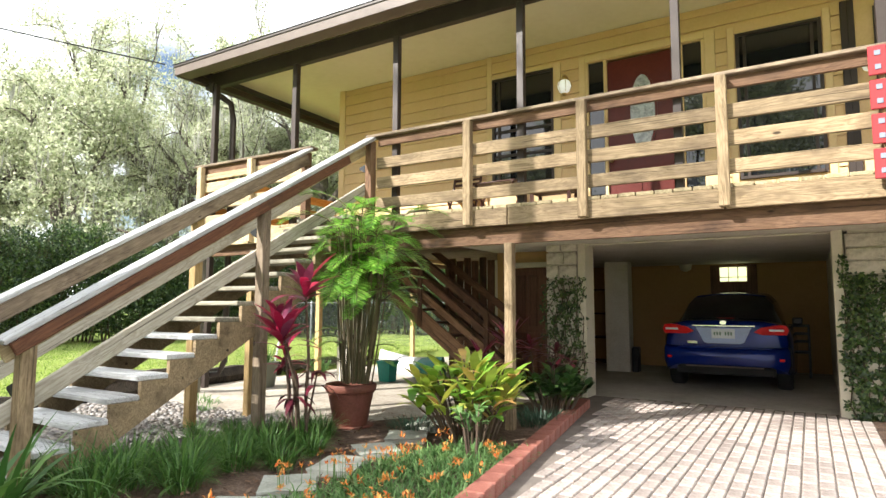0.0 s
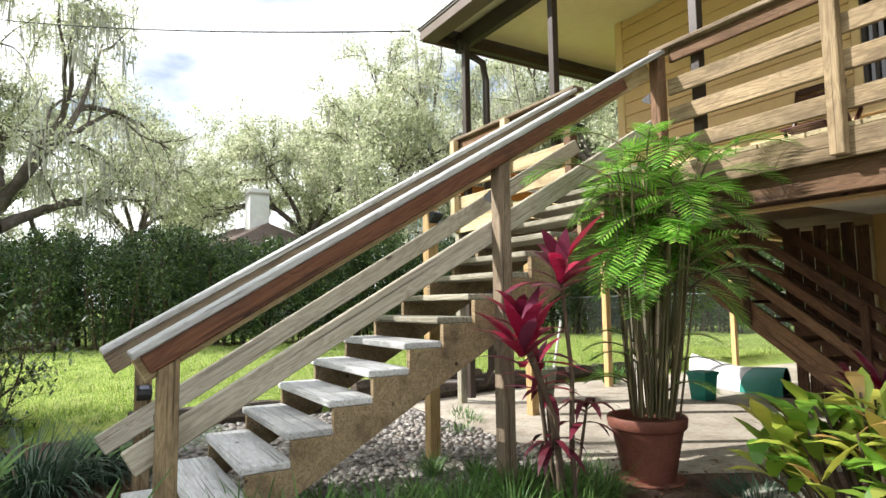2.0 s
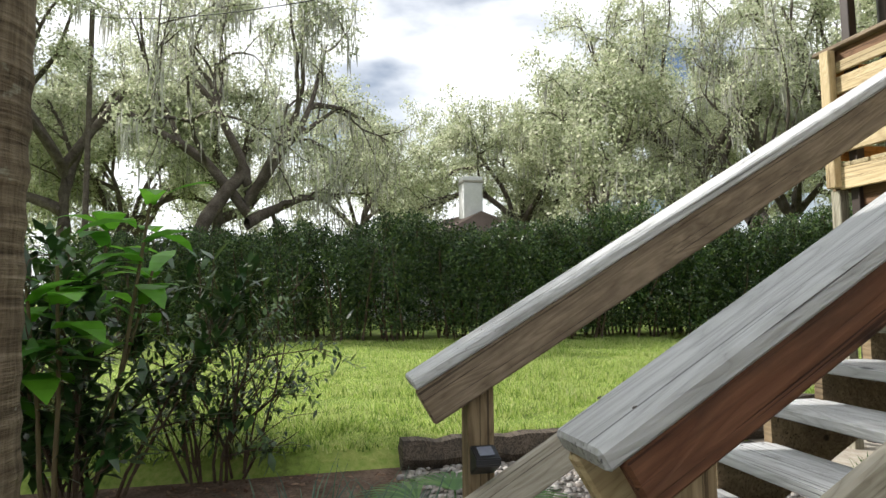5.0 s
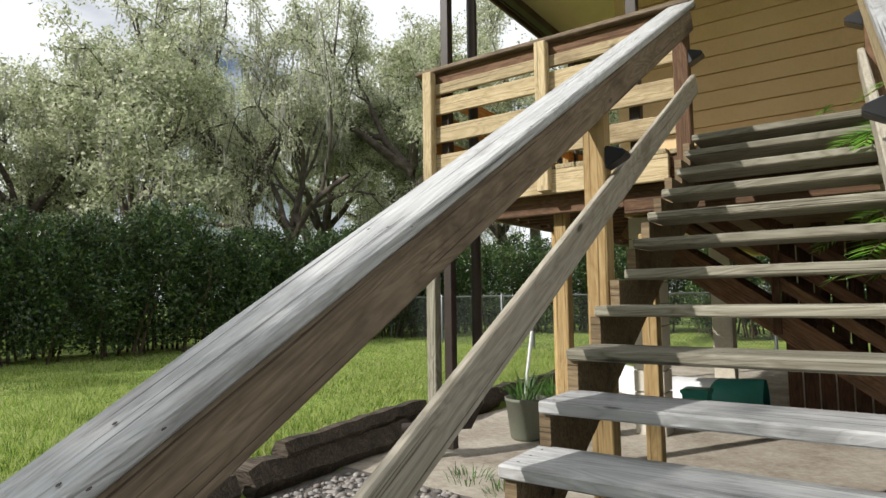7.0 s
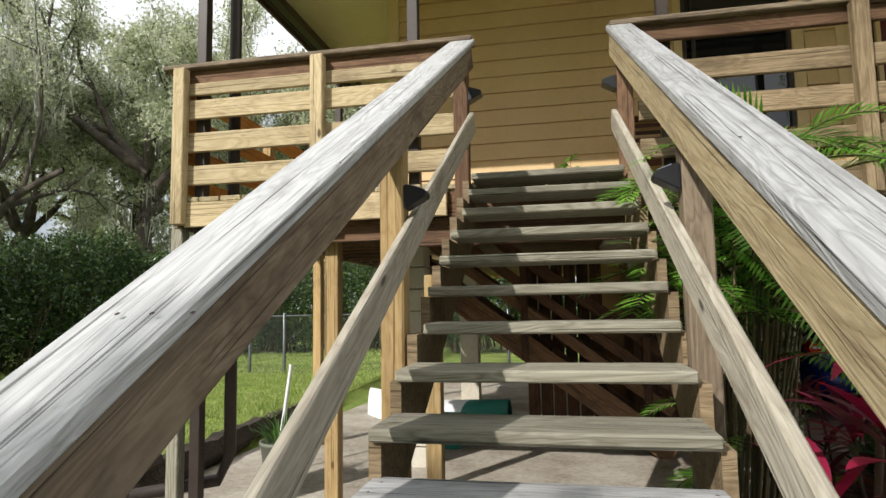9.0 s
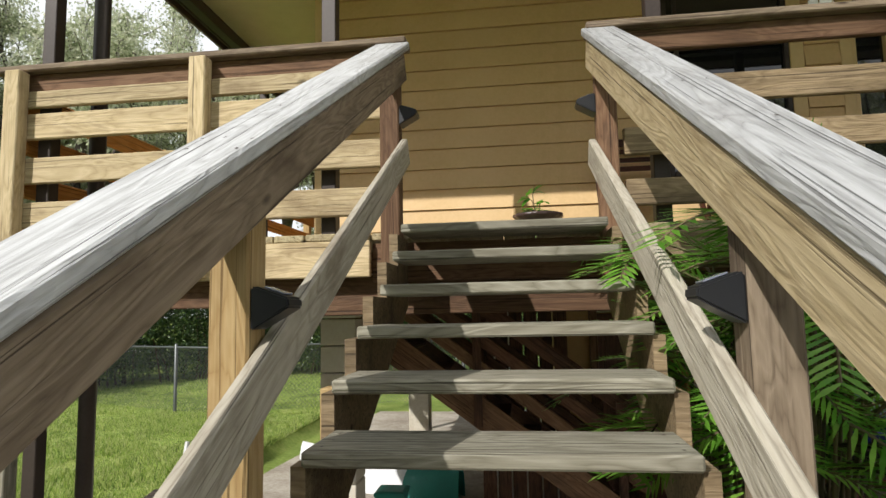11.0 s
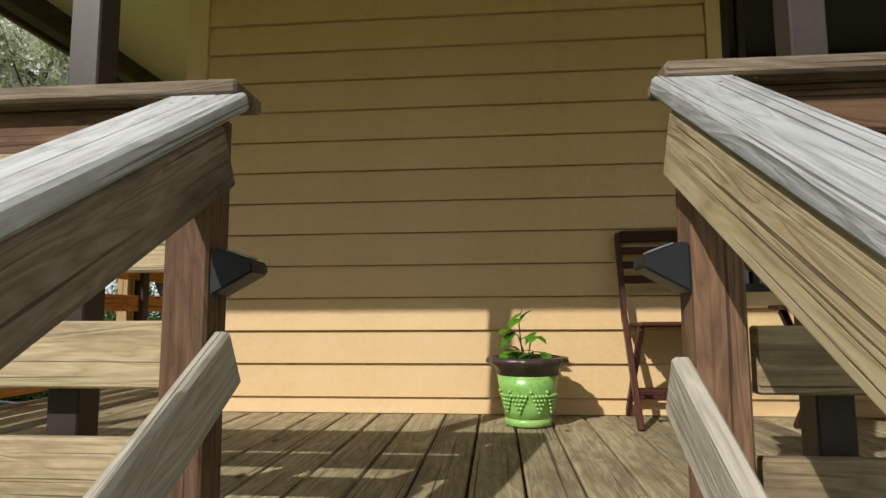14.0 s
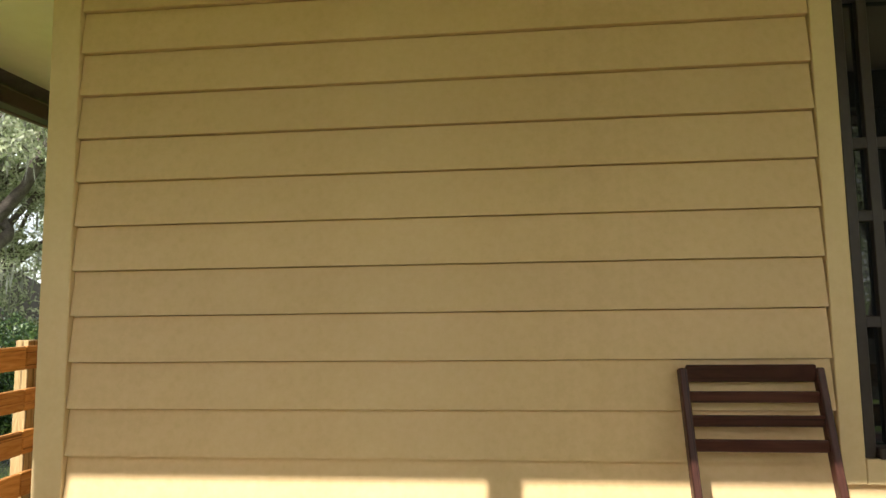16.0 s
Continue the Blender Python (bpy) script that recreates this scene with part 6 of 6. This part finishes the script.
canopy_leaf_plant("cordyline", (2.62, 1.75, 0.03), 4, [0.62, 0.75, 0.5, 0.68], 0.34, 0.05, 18, CORDY_DARK, "dark purple cordyline in front of the stone pillar", "plant", 13, 0.16, TWIG, 0.012, 1.0, 0.5, "cordylines")
canopy_leaf_plant("cordyline", (2.05, 1.0, 0.03), 3, [0.5, 0.6, 0.35], 0.32, 0.05, 16, CORDY_DARK, "dark purple cordyline in front of the under-house stairs", "plant", 14, 0.14, TWIG, 0.012, 1.0, 0.5, "cordylines")

# shell ginger with broad variegated leaves
def broad_leaf_bush(name, at, stems, height, radius, leaf_len, leaf_w, mat, label, seed, per=5, category="bush", stem_mat=None):
    r = random.Random(seed)
    o = thing(name, at, label, category)
    at = Vector(at)
    st, g = Geo(), Geo()
    for i in range(stems):
        a, q = r.random() * 6.283, r.random() ** .5
        b = at + Vector((q * radius * .38 * math.cos(a), q * radius * .38 * math.sin(a), -.02))
        h = height * r.uniform(.62, 1.0) * (1 - .25 * q)
        t = at + Vector((q * radius * math.cos(a), q * radius * math.sin(a), h))
        m = b.lerp(t, .5) + Vector((0, 0, .06))
        st.tube([b, m, t], [.014, .011, .006], 5)
        for k in range(per):
            p = m.lerp(t, (k + r.random()) / per)
            aa = a + r.uniform(-1.8, 1.8)
            g.ribbon(p, Vector((math.cos(aa), math.sin(aa), r.uniform(.5, 1.8))), leaf_len * r.uniform(.7, 1.1), leaf_w * r.uniform(.8, 1.1), r.uniform(.5, 1.6), 4, peak=.5)
    st.hang("branchwork", stem_mat or TWIG, o, kind="stuff", smooth=True)
    g.hang("leaves", mat, o, kind="stuff")
    return o


broad_leaf_bush("ginger_bush", (2.74, -0.48, 0.03), 62, 0.82, 0.56, 0.28, 0.10, CROTON, "bushy plant with broad yellow-edged green leaves on pale canes", 31, 5)
broad_leaf_bush("glossy_bush", (2.86, 1.15, 0.03), 46, 0.60, 0.42, 0.19, 0.09, DARK_LEAF, "low bush with glossy dark green oval leaves at the kerb", 32, 6)
broad_leaf_bush("pale_sapling", (3.02, -0.98, 0.03), 4, 0.50, 0.14, 0.13, 0.06, COVER_LEAF, "young pale green leafy sapling near the red kerb", 33, 6, "plant")

# potted bamboo palm
tp = thing("terracotta_pot", (1.27, -0.40, 0.03), "large dark terracotta pot with a stained rim on the mulch", "flower pot")
mt = Matrix.Translation((1.27, -0.40, 0.03))
part("body", lathe([(0.165, 0.0), (0.17, 0.01), (0.205, 0.20), (0.235, 0.34), (0.238, 0.345)], 32), TERRACOTTA, tp, "", True, mt)
part("rim", lathe([(0.245, 0.345), (0.258, 0.36), (0.265, 0.415), (0.258, 0.428), (0.235, 0.425), (0.225, 0.39), (0.02, 0.385)], 32), TERRACOTTA, tp, "", True, mt)
part("saucer", lathe([(0.20, -0.005), (0.235, 0.004), (0.24, 0.018), (0.225, 0.018)], 32), TERRACOTTA, tp, "", True, mt)


def frond(g, lv, p, d, length, leaf, droop, r, wide=0.021):
    side0 = d.cross(UP).normalized()
    pts = [p]
    n = 11
    for i in range(n):
        d = (d + Vector((0, 0, -droop / n))).normalized()
        p = p + d * (length / n)
        pts.append(p)
        if i >= 2:
            for sg in (-1, 1):
                s = side0 * sg
                ll = leaf * math.sin(math.pi * (0.18 + 0.75 * (i + 1) / n)) ** .6 * r.uniform(.85, 1.1)
                for off in (0, .5):
                    q = p - d * (length / n * off)
                    e = (s + d * .8 + UP * .1).normalized()
                    lv.ribbon(q, e, ll, wide, .25 if wide < .02 else .6, 2 if wide < .02 else 3, side=d - e * d.dot(e), peak=.3)
    g.tube(pts, [.007 - .0045 * i / n for i in range(n + 1)], 4)


def cane_palm(at, label, seed=3):
    r = random.Random(seed)
    o = thing("bamboo_palm", at, label, "palm")
    at = Vector(at)
    cg, rg, lv = Geo(), Geo(), Geo()
    for i in range(64):
        a, q = r.random() * 6.283, r.random() ** .5 * .17
        b = at + Vector((q * math.cos(a), q * math.sin(a), 0))
        h = (r.uniform(1.05, 1.45), r.uniform(.8, 1.2), r.uniform(1.3, 1.72))[i % 3]
        t = b + Vector((math.cos(a) * h * r.uniform(.03, .16) + .04 * h, math.sin(a) * h * r.uniform(.03, .16), h))
        m = b.lerp(t, .5) + rv(r, .02)
        cg.tube([b, m, t], [.0085, .007, .005], 5)
        for k in range(2):
            aa = r.random() * 6.283
            d = Vector((math.cos(aa) * .9 + .18, math.sin(aa) * .9, r.uniform(.35, 1.3))).normalized()
            frond(rg, lv, t - Vector((0, 0, .06 * k)), d, r.uniform(.42, .64), r.uniform(.17, .22), r.uniform(1.0, 1.9), r, .0165)
    for i in range(12):
        aa = r.random() * 6.283
        frond(rg, lv, at + Vector((.1 * math.cos(aa), .1 * math.sin(aa), r.uniform(.15, .5))), Vector((math.cos(aa), math.sin(aa), 1.2)).normalized(), .38, .13, 1.6, r, .012)
    cg.hang("cane", CANE, o, kind="stuff", smooth=True)
    rg.hang("leaf_ribs", CANE, o, kind="stuff")
    lv.hang("fronds", PALM_LEAF, o, kind="stuff")


cane_palm((1.33, -0.40, 0.47), "tall potted bamboo palm with many canes and feathery bright fronds")

# palm tree trunk near the path
pt = thing("palm_tree", (-0.12, -4.96, 0), "ringed brown palm tree trunk on the mulch", "palm")
g = Geo()
r = random.Random(2)
pts, rad = [], []
for i in range(150):
    z = i * 0.05
    pts.append(Vector((-0.12 + 0.04 * math.sin(z * .7), -4.96 + 0.01 * z, z)))
    rad.append((0.152 + 0.07 * math.exp(-z * 2.2)) * (1 + (0.035 if i % 3 == 0 else -0.008)) * r.uniform(.985, 1.018) - 0.004 * z)
g.tube(pts, rad, 24)
g.hang("trunk", PALM_BARK, pt, smooth=True)
rg, lv = Geo(), Geo()
for k in range(15):
    a = k * 2.4
    frond(rg, lv, pts[-1], Vector((math.cos(a), math.sin(a), r.uniform(-.1, 1.2))).normalized(), 2.1, .55, 1.5, r)
rg.hang("leaf_ribs", CANE, pt, kind="stuff")
lv.hang("fronds", PALM_LEAF, pt, kind="stuff")


def twiggy_shrub(at, height, radius, n_stem, n_leaf, leaf, mat, label, seed):
    r = random.Random(seed)
    o = thing("shrub", at, label, "bush", "shrubs beside the lawn")
    at = Vector(at)
    st, lv = Geo(), Geo()
    ends = []

    def grow(p, d, length, rad, depth):
        pts = [p]
        for i in range(4):
            d = (d + rv(r, .22)).normalized()
            p = p + d * (length / 4)
            pts.append(p)
            if depth > 0 or i > 1:
                ends.append((p, d))
        st.tube(pts, [rad * (1 - .15 * i) for i in range(5)], 4)
        if depth < 2:
            for _ in range(3):
                grow(r.choice(pts[1:]), (d + rv(r, .75)).normalized(), length * .55, rad * .5, depth + 1)
    for i in range(n_stem):
        a = r.random() * 6.283
        b = at + Vector((math.cos(a) * radius * .3 * r.random(), math.sin(a) * radius * .3 * r.random(), -.03))
        grow(b, Vector((math.cos(a) * .35 * r.random(), math.sin(a) * .35 * r.random(), 1)), height * r.uniform(.5, .85), .012, 0)
    for _ in range(n_leaf):
        p, d = r.choice(ends)
        a = r.random() * 6.283
        lv.ribbon(p + rv(r, .03), d * .5 + rv(r, .9), leaf * r.uniform(.6, 1.15), leaf * .36, r.uniform(0, 1.2), 2, peak=.5)
    st.hang("branchwork", TWIG, o, kind="stuff")
    lv.hang("leaves", mat, o, kind="stuff")


twiggy_shrub((-2.5, -4.55, 0.03), 1.35, 0.75, 16, 1900, 0.075, HEDGE_LEAF, "loose twiggy green shrub at the edge of the lawn", 41)
twiggy_shrub((-3.5, -6.2, 0.05), 1.9, 1.1, 20, 4200, 0.08, HEDGE_LEAF, "loose twiggy green shrub behind the palm trunk", 42)
twiggy_shrub((-1.9, -5.2, 0.03), 1.35, 0.6, 14, 1300, 0.17, DARK_LEAF, "shrub with large dull dark leaves beside the palm trunk", 43)
twiggy_shrub((-6.2, -8.2, 0.15), 2.3, 1.3, 22, 4500, 0.09, HEDGE_LEAF, "tall loose green shrub beyond the palm trunk", 44)
canopy_leaf_plant("big_leaf_plant", (-1.82, -5.28, 0.03), 7, [1.40, 1.70, 1.15, 1.80, 1.55, 1.3], 0.38, 0.17, 11, BRIGHT_LEAF, "plant with big glossy bright green leaves on tall stems", "plant", 51, 0.28, CANE, 0.014, 1.3, 0.4, seg=4, along=0.5)

# palmetto fan leaves at the stair foot
fan = thing("palmetto", (-0.85, -3.25, 0.03), "low fan-leaved palmetto by the stair foot", "palm")
g = Geo()
r = random.Random(6)
for k in range(6):
    a = r.uniform(0, 6.28)
    c = Vector((-0.85, -3.25, 0.03)) + Vector((math.cos(a) * .22, math.sin(a) * .22, .26))
    g.tube([Vector((-0.85, -3.25, 0.0)), c], [.008, .005], 4)
    for j in range(14):
        t = a + (j - 6.5) * .2
        g.ribbon(c, Vector((math.cos(t), math.sin(t), .25)), .42, .03, .9, 4, peak=.4)
g.hang("fan_leaves", GRASS_LEAF, fan, kind="stuff")

# ground cover with orange flowers between the stepping stones and the kerb
gc_ = thing("flower_bed", (3.0, -1.8, 0.03), "low grey-green ground cover with small orange flowers", "flowers")
g, fl_ = Geo(), Geo()
r = random.Random(77)
n = 0
while n < 5200:
    y = r.uniform(-3.4, -0.55)
    x1 = 3.38 + (-y - 0.5) * 0.13
    x0 = 2.5 + 0.05 * math.sin(y * 5)
    if y > -1.0:
        x0 += (y + 1.0) * 0.6
    x = r.uniform(x0, x1)
    p = Vector((x, y, 0.03))
    g.ribbon(p, Vector((r.uniform(-.9, .9), r.uniform(-.9, .9), 1)), r.uniform(.07, .16), .012, 1.4, 3)
    n += 1
for _ in range(75):
    y = r.uniform(-3.2, -0.8)
    c = Vector((r.uniform(2.5, 3.35 + (-y - .5) * .1), y, r.uniform(.13, .21)))
    for k in range(9):
        fl_.ribbon(c + rv(r, .018), rv(r) + UP * .8, r.uniform(.025, .05), .014, .6, 2)
for yy, xx in ((-2.35, 2.42), (-2.1, 2.5), (-1.75, 2.62)):
    for _ in range(10):
        c = Vector((xx + r.uniform(-.1, .1), yy + r.uniform(-.1, .1), r.uniform(.14, .24)))
        g.tube([Vector((c.x, c.y, .03)), c], [.003, .002], 3)
        for k in range(7):
            fl_.ribbon(c + rv(r, .012), rv(r) + UP * .8, r.uniform(.02, .04), .012, .6, 2)
g.hang("foliage", COVER_LEAF, gc_, kind="stuff")
fl_.hang("flower_head", FLOWER, gc_, kind="stuff")

# stepping stones
for k, (x, y, a, sx, sy) in enumerate(((2.42, -2.85, 30, .34, .42), (2.33, -2.30, 40, .36, .40), (2.28, -1.74, 20, .34, .44), (2.22, -1.20, 50, .36, .36), (2.12, -0.62, 30, .36, .40), (2.0, -0.08, 10, .34, .40), (2.45, -3.4, 0, .36, .40))):
    bm = bmesh.new()
    bmesh.ops.create_cube(bm, size=1)
    bmesh.ops.scale(bm, vec=(sx, sy, .05), verts=bm.verts)
    bmesh.ops.subdivide_edges(bm, edges=bm.edges[:], cuts=2)
    rr = random.Random(k)
    for v in bm.verts:
        v.co += Vector((rr.uniform(-.012, .012), rr.uniform(-.012, .012), rr.uniform(-.004, .004)))
    tagged(hang("stepping_stone", as_mesh(bm, SLATE), None, pose(x, y, 0.05, 0, 0, a)), "rough grey stepping stone laid in the mulch", "stepping stone", "stepping stones")

# planter, pole and scattered chips
pb = thing("planter_bucket", (-1.78, 1.25, 0.03), "dull grey-green plastic planter with straggly grass on the patio", "planter")
mb = Matrix.Translation((-1.78, 1.25, 0.03))
part("tub", lathe([(0.13, 0), (0.145, .02), (0.185, .34), (0.195, .345), (0.195, .375), (0.18, .375), (0.17, .33), (0.02, .33)], 28), GREY_TUB, pb, "", True, mb)
tuft("planter_grass", (-1.78, 1.25, 0.37), 60, 0.32, 0.012, GRASS_LEAF, "straggly grass growing from the planter", "plant", 0.12, 61, 1.6)
g = Geo()
g.tube([Vector((-2.0, 1.6, 0.17)), Vector((-1.95, 1.75, 0.98))], [.016, .016], 8)
tagged(g.hang("white_pole", WHITE_PAINT), "slim white pole standing by the planter", "pole")
g = Geo()
r = random.Random(5)
for _ in range(5200):
    x, y = r.uniform(-2.4, 2.5), r.uniform(-6.0, 0.4)
    if x < .6 and y > -3.35:
        continue
    if x > 1.2 + .2 * y + 1.6:
        continue
    g.leaf(Vector((x, y, .034 + r.random() * .012)), Vector((r.uniform(-1, 1), r.uniform(-1, 1), r.uniform(-.1, .3))), Vector((r.uniform(-.4, .4), r.uniform(-.4, .4), 1)), r.uniform(.02, .07), r.uniform(.01, .03))
for _ in range(700):
    x, y = r.uniform(5.9, 8), r.uniform(.3, 2.8)
    g.leaf(Vector((x, y, .05 + r.random() * .012)), Vector((r.uniform(-1, 1), r.uniform(-1, 1), .1)), Vector((.1, 0, 1)), r.uniform(.02, .07), r.uniform(.01, .03))
tagged(g.hang("mulch_chips", MULCH_BIT, kind="stuff"), "loose bark chips and dry leaves on the mulch", "mulch")
g = Geo()
for _ in range(4200):
    x, y = r.uniform(-2.4, 0.95), r.uniform(-3.35, -0.42)
    if x > 1.0 + (y + 1.0) * .30 or (y > -.75 and x > .5):
        continue
    s = r.uniform(.012, .032)
    c = Vector((x, y, .022 + s * .3))
    k = len(g.v)
    ax = rv(r)
    ax.z = 0
    ax = ax.normalized() if ax.length > .1 else Vector((1, 0, 0))
    by = Vector((-ax.y, ax.x, 0))
    g.v += [c + ax * s * 1.3, c + by * s, c - ax * s * 1.3, c - by * s, c + UP * s * .7, c + ax * s * .75 + by * s * .55 + UP * s * .4, c - ax * s * .75 + by * s * .55 + UP * s * .4, c - ax * s * .75 - by * s * .55 + UP * s * .4, c + ax * s * .75 - by * s * .55 + UP * s * .4]
    g.f += [(k, k + 1, k + 5), (k + 1, k + 6, k + 5), (k + 1, k + 2, k + 6), (k + 2, k + 7, k + 6), (k + 2, k + 3, k + 7), (k + 3, k + 8, k + 7), (k + 3, k, k + 8), (k, k + 5, k + 8), (k + 4, k + 5, k + 6), (k + 4, k + 6, k + 7), (k + 4, k + 7, k + 8), (k + 4, k + 8, k + 5)]
tagged(g.hang("gravel_stones", PEBBLE, kind="stuff", smooth=True), "rounded grey stones covering the gravel bed", "gravel")

# vines on the stone pillars
for x0, x1, z1, nn, sd_ in ((2.2, 2.66, 1.75, 900, 1), (5.74, 6.5, 1.80, 2600, 2)):
    r = random.Random(sd_)
    st, lv = Geo(), Geo()
    for i in range(16):
        p = Vector((r.uniform(x0, x1), 2.77, 0.05))
        pts = [p]
        for j in range(9):
            p = p + Vector((r.uniform(-.09, .09), r.uniform(-.005, .005), z1 / 9 * r.uniform(.6, 1.1)))
            p.x = min(max(p.x, x0 - .05), x1 + .05)
            pts.append(p)
        st.tube(pts, [.007] * len(pts), 4)
        for _ in range(nn // 9):
            c = r.choice(pts) + rv(r, .05)
            c.y = min(c.y, 2.775) - .01
            lv.leaf(c, rv(r) + Vector((0, -.3, 0)), Vector((0, -1, .3)), r.uniform(.035, .06), r.uniform(.02, .035))
    v = thing("climbing_vine", (x0, 2.76, 0), "dark small-leaved vine clinging to the stone pillar", "vine", "vines on the pillars")
    st.hang("vine_wood", TWIG, v)
    lv.hang("vine_leaves", HEDGE_LEAF, v, kind="stuff")

# ---- lawn ----
def lawn(name, n, x0, x1, y0, y1, hmin, hmax, seed, label):
    q = np.random.RandomState(seed)
    x, y = q.uniform(x0, x1, n), q.uniform(y0, y1, n)
    z = np.array([land(a, b) for a, b in zip(x, y)])
    keep = z > 0.12
    x, y, z = x[keep], y[keep], z[keep]
    n = len(x)
    a, h, w = q.uniform(0, 6.283, n), q.uniform(hmin, hmax, n), q.uniform(.004, .009, n)
    h = h * (0.55 + 0.45 * np.sin(x * 2.1 + 1.7 * np.sin(y * 1.3)) * np.sin(y * 2.7 + 1.3 * np.sin(x * 1.9)) + 0.35 * np.sin(x * 7.3 + 2 * np.sin(y * 5.1)) * np.sin(y * 8.1)).clip(0.12, 1.4)
    lx, ly = q.normal(0, .6, n) * h, q.normal(0, .45, n) * h
    v = np.empty((n, 3, 3))
    v[:, 0] = np.stack([x - w * np.cos(a), y - w * np.sin(a), z - .01], 1)
    v[:, 1] = np.stack([x + w * np.cos(a), y + w * np.sin(a), z - .01], 1)
    v[:, 2] = np.stack([x + lx, y + ly, z + h], 1)
    me = bpy.data.meshes.new("mesh")
    me.vertices.add(3 * n)
    me.vertices.foreach_set("co", v.reshape(-1))
    me.loops.add(3 * n)
    me.loops.foreach_set("vertex_index", np.arange(3 * n, dtype=np.int32))
    me.polygons.add(n)
    me.polygons.foreach_set("loop_start", np.arange(0, 3 * n, 3, dtype=np.int32))
    me.polygons.foreach_set("loop_total", np.full(n, 3, dtype=np.int32))
    me.update()
    me.validate()
    me.materials.append(LAWN)
    tagged(hang(name, me, kind="stuff"), label, "lawn")


lawn("lawn_grass", 230000, -7.0, -2.6, -5.5, 8.0, .05, .13, 1, "short sunlit green lawn grass")
lawn("lawn_grass", 170000, -13.0, -7.0, -7.0, 13.0, .045, .12, 2, "short sunlit green lawn grass near the hedge")
lawn("lawn_grass", 40000, -7.0, 3.0, 8.0, 15.5, .035, .085, 3, "short green lawn grass behind the house")
lawn("lawn_grass", 40000, -17.0, -2.6, -12.0, -5.5, .035, .085, 4, "short green lawn grass behind the shrubs")


# ---- pieces of walls and floors ----
r = random.Random(1)
EXPO = 0.1616
row = 0
z = 2.38 - EXPO
while z < CEIL - 0.03:
    z0, z1 = max(z, 2.303), min(z + EXPO, CEIL - 0.002)
    blocked = [(1.622, 1.70)] if z1 > 2.80 else []
    for h in ((1.62, 2.705, 2.80, 4.455), (2.95, 4.565, 2.3, 4.455), (4.685, 5.685, 2.6, 4.425), (5.765, 6.955, 2.3, 4.46)):
        if z1 > h[2] + 0.02 and z0 < h[3] - 0.02:
            blocked.append((h[0], h[1]))
    if z1 > 4.44:
        blocked.append((1.62, 1.70))
    cuts, x = [], WALL_L + 0.107
    for a, b in sorted(blocked):
        if a > x:
            cuts.append((x, a))
        x = max(x, b)
    cuts.append((x, WALL_R))
    for a, b in cuts:
        if b - a < 0.02:
            continue
        key = (round(b - a, 3), round(z1 - z0, 3))
        if ("lap", key) not in BLOCKS:
            L, hh = b - a, z1 - z0
            BLOCKS[("lap", key)] = as_mesh(prism([(-0.019, 0), (0.012, 0), (0.012, hh - 0.002), (-0.001, hh - 0.004)], "x", 0, L - 0.002), SIDING)
        hang("clapboard", BLOCKS[("lap", key)], wall_front, Matrix.Translation((a + 0.001, WALL_Y + 0.003 + r.uniform(-.0006, .0006), z0)))
    z += EXPO

for i in range(66):
    x = DECK_L + 0.02 + 0.081 + i * 0.162
    if x > WALL_R:
        break
    y1 = 6.55 if x < WALL_L - 0.08 else WALL_Y - 0.001
    y0 = EDGE_Y - 0.035 if not (-0.1 < x < 1.08) else EDGE_Y + 0.002
    y0 += r.uniform(-.006, .006) if not (-0.1 < x < 1.08) else 0
    board("deck_board", (x, y0, 2.281 + r.uniform(-.0015, .0015)), (x, y1, 2.281), 0.153, 0.036, WOOD_DECK, deck, bevel=0.005)

drive = bpy.data.objects["driveway"]
bricks = []
j = 0
for i in range(46):
    x = 3.02 + i * 0.104
    for k in range(60):
        y = 3.0 - 0.104 - k * 0.208 - (0.104 if i % 2 else 0)
        edge = 3.0 + (2.2 - y) * 0.151 + 0.10
        if x < edge + 0.03 or (x > 5.62 and y > 2.75) or (x > 5.85 and .15 < y):
            continue
        bricks.append((x, y))
bricks.sort(key=lambda p: (p[0] - 4.2) ** 2 + (p[1] + 0.6) ** 2)
far = Geo()
for i, (x, y) in enumerate(bricks):
    dz, tilt = r.uniform(-.002, .003), r.uniform(-.5, .5)
    if i < 300:
        hang("brick", block_mesh(0.192, 0.095, 0.05, PAVER, 0.008), drive, pose(x, y, 0.014 + dz + .004, tilt, r.uniform(-.4, .4), 90 + r.uniform(-1, 1)))
    else:
        c = Vector((x, y, 0.043 + dz))
        k = len(far.v)
        w, l, e = .047, .095, .008
        far.v += [c + Vector((sx * w, sy * l, -.018)) for sx, sy in ((-1, -1), (1, -1), (1, 1), (-1, 1))] + [c + Vector((sx * (w - e), sy * (l - e), 0)) for sx, sy in ((-1, -1), (1, -1), (1, 1), (-1, 1))]
        far.f += [(k + 4, k + 5, k + 6, k + 7)] + [(k + a, k + (a + 1) % 4, k + 4 + (a + 1) % 4, k + 4 + a) for a in range(4)]
far.hang("bricks", PAVER, drive, "further brick pavers of the driveway", "stuff")
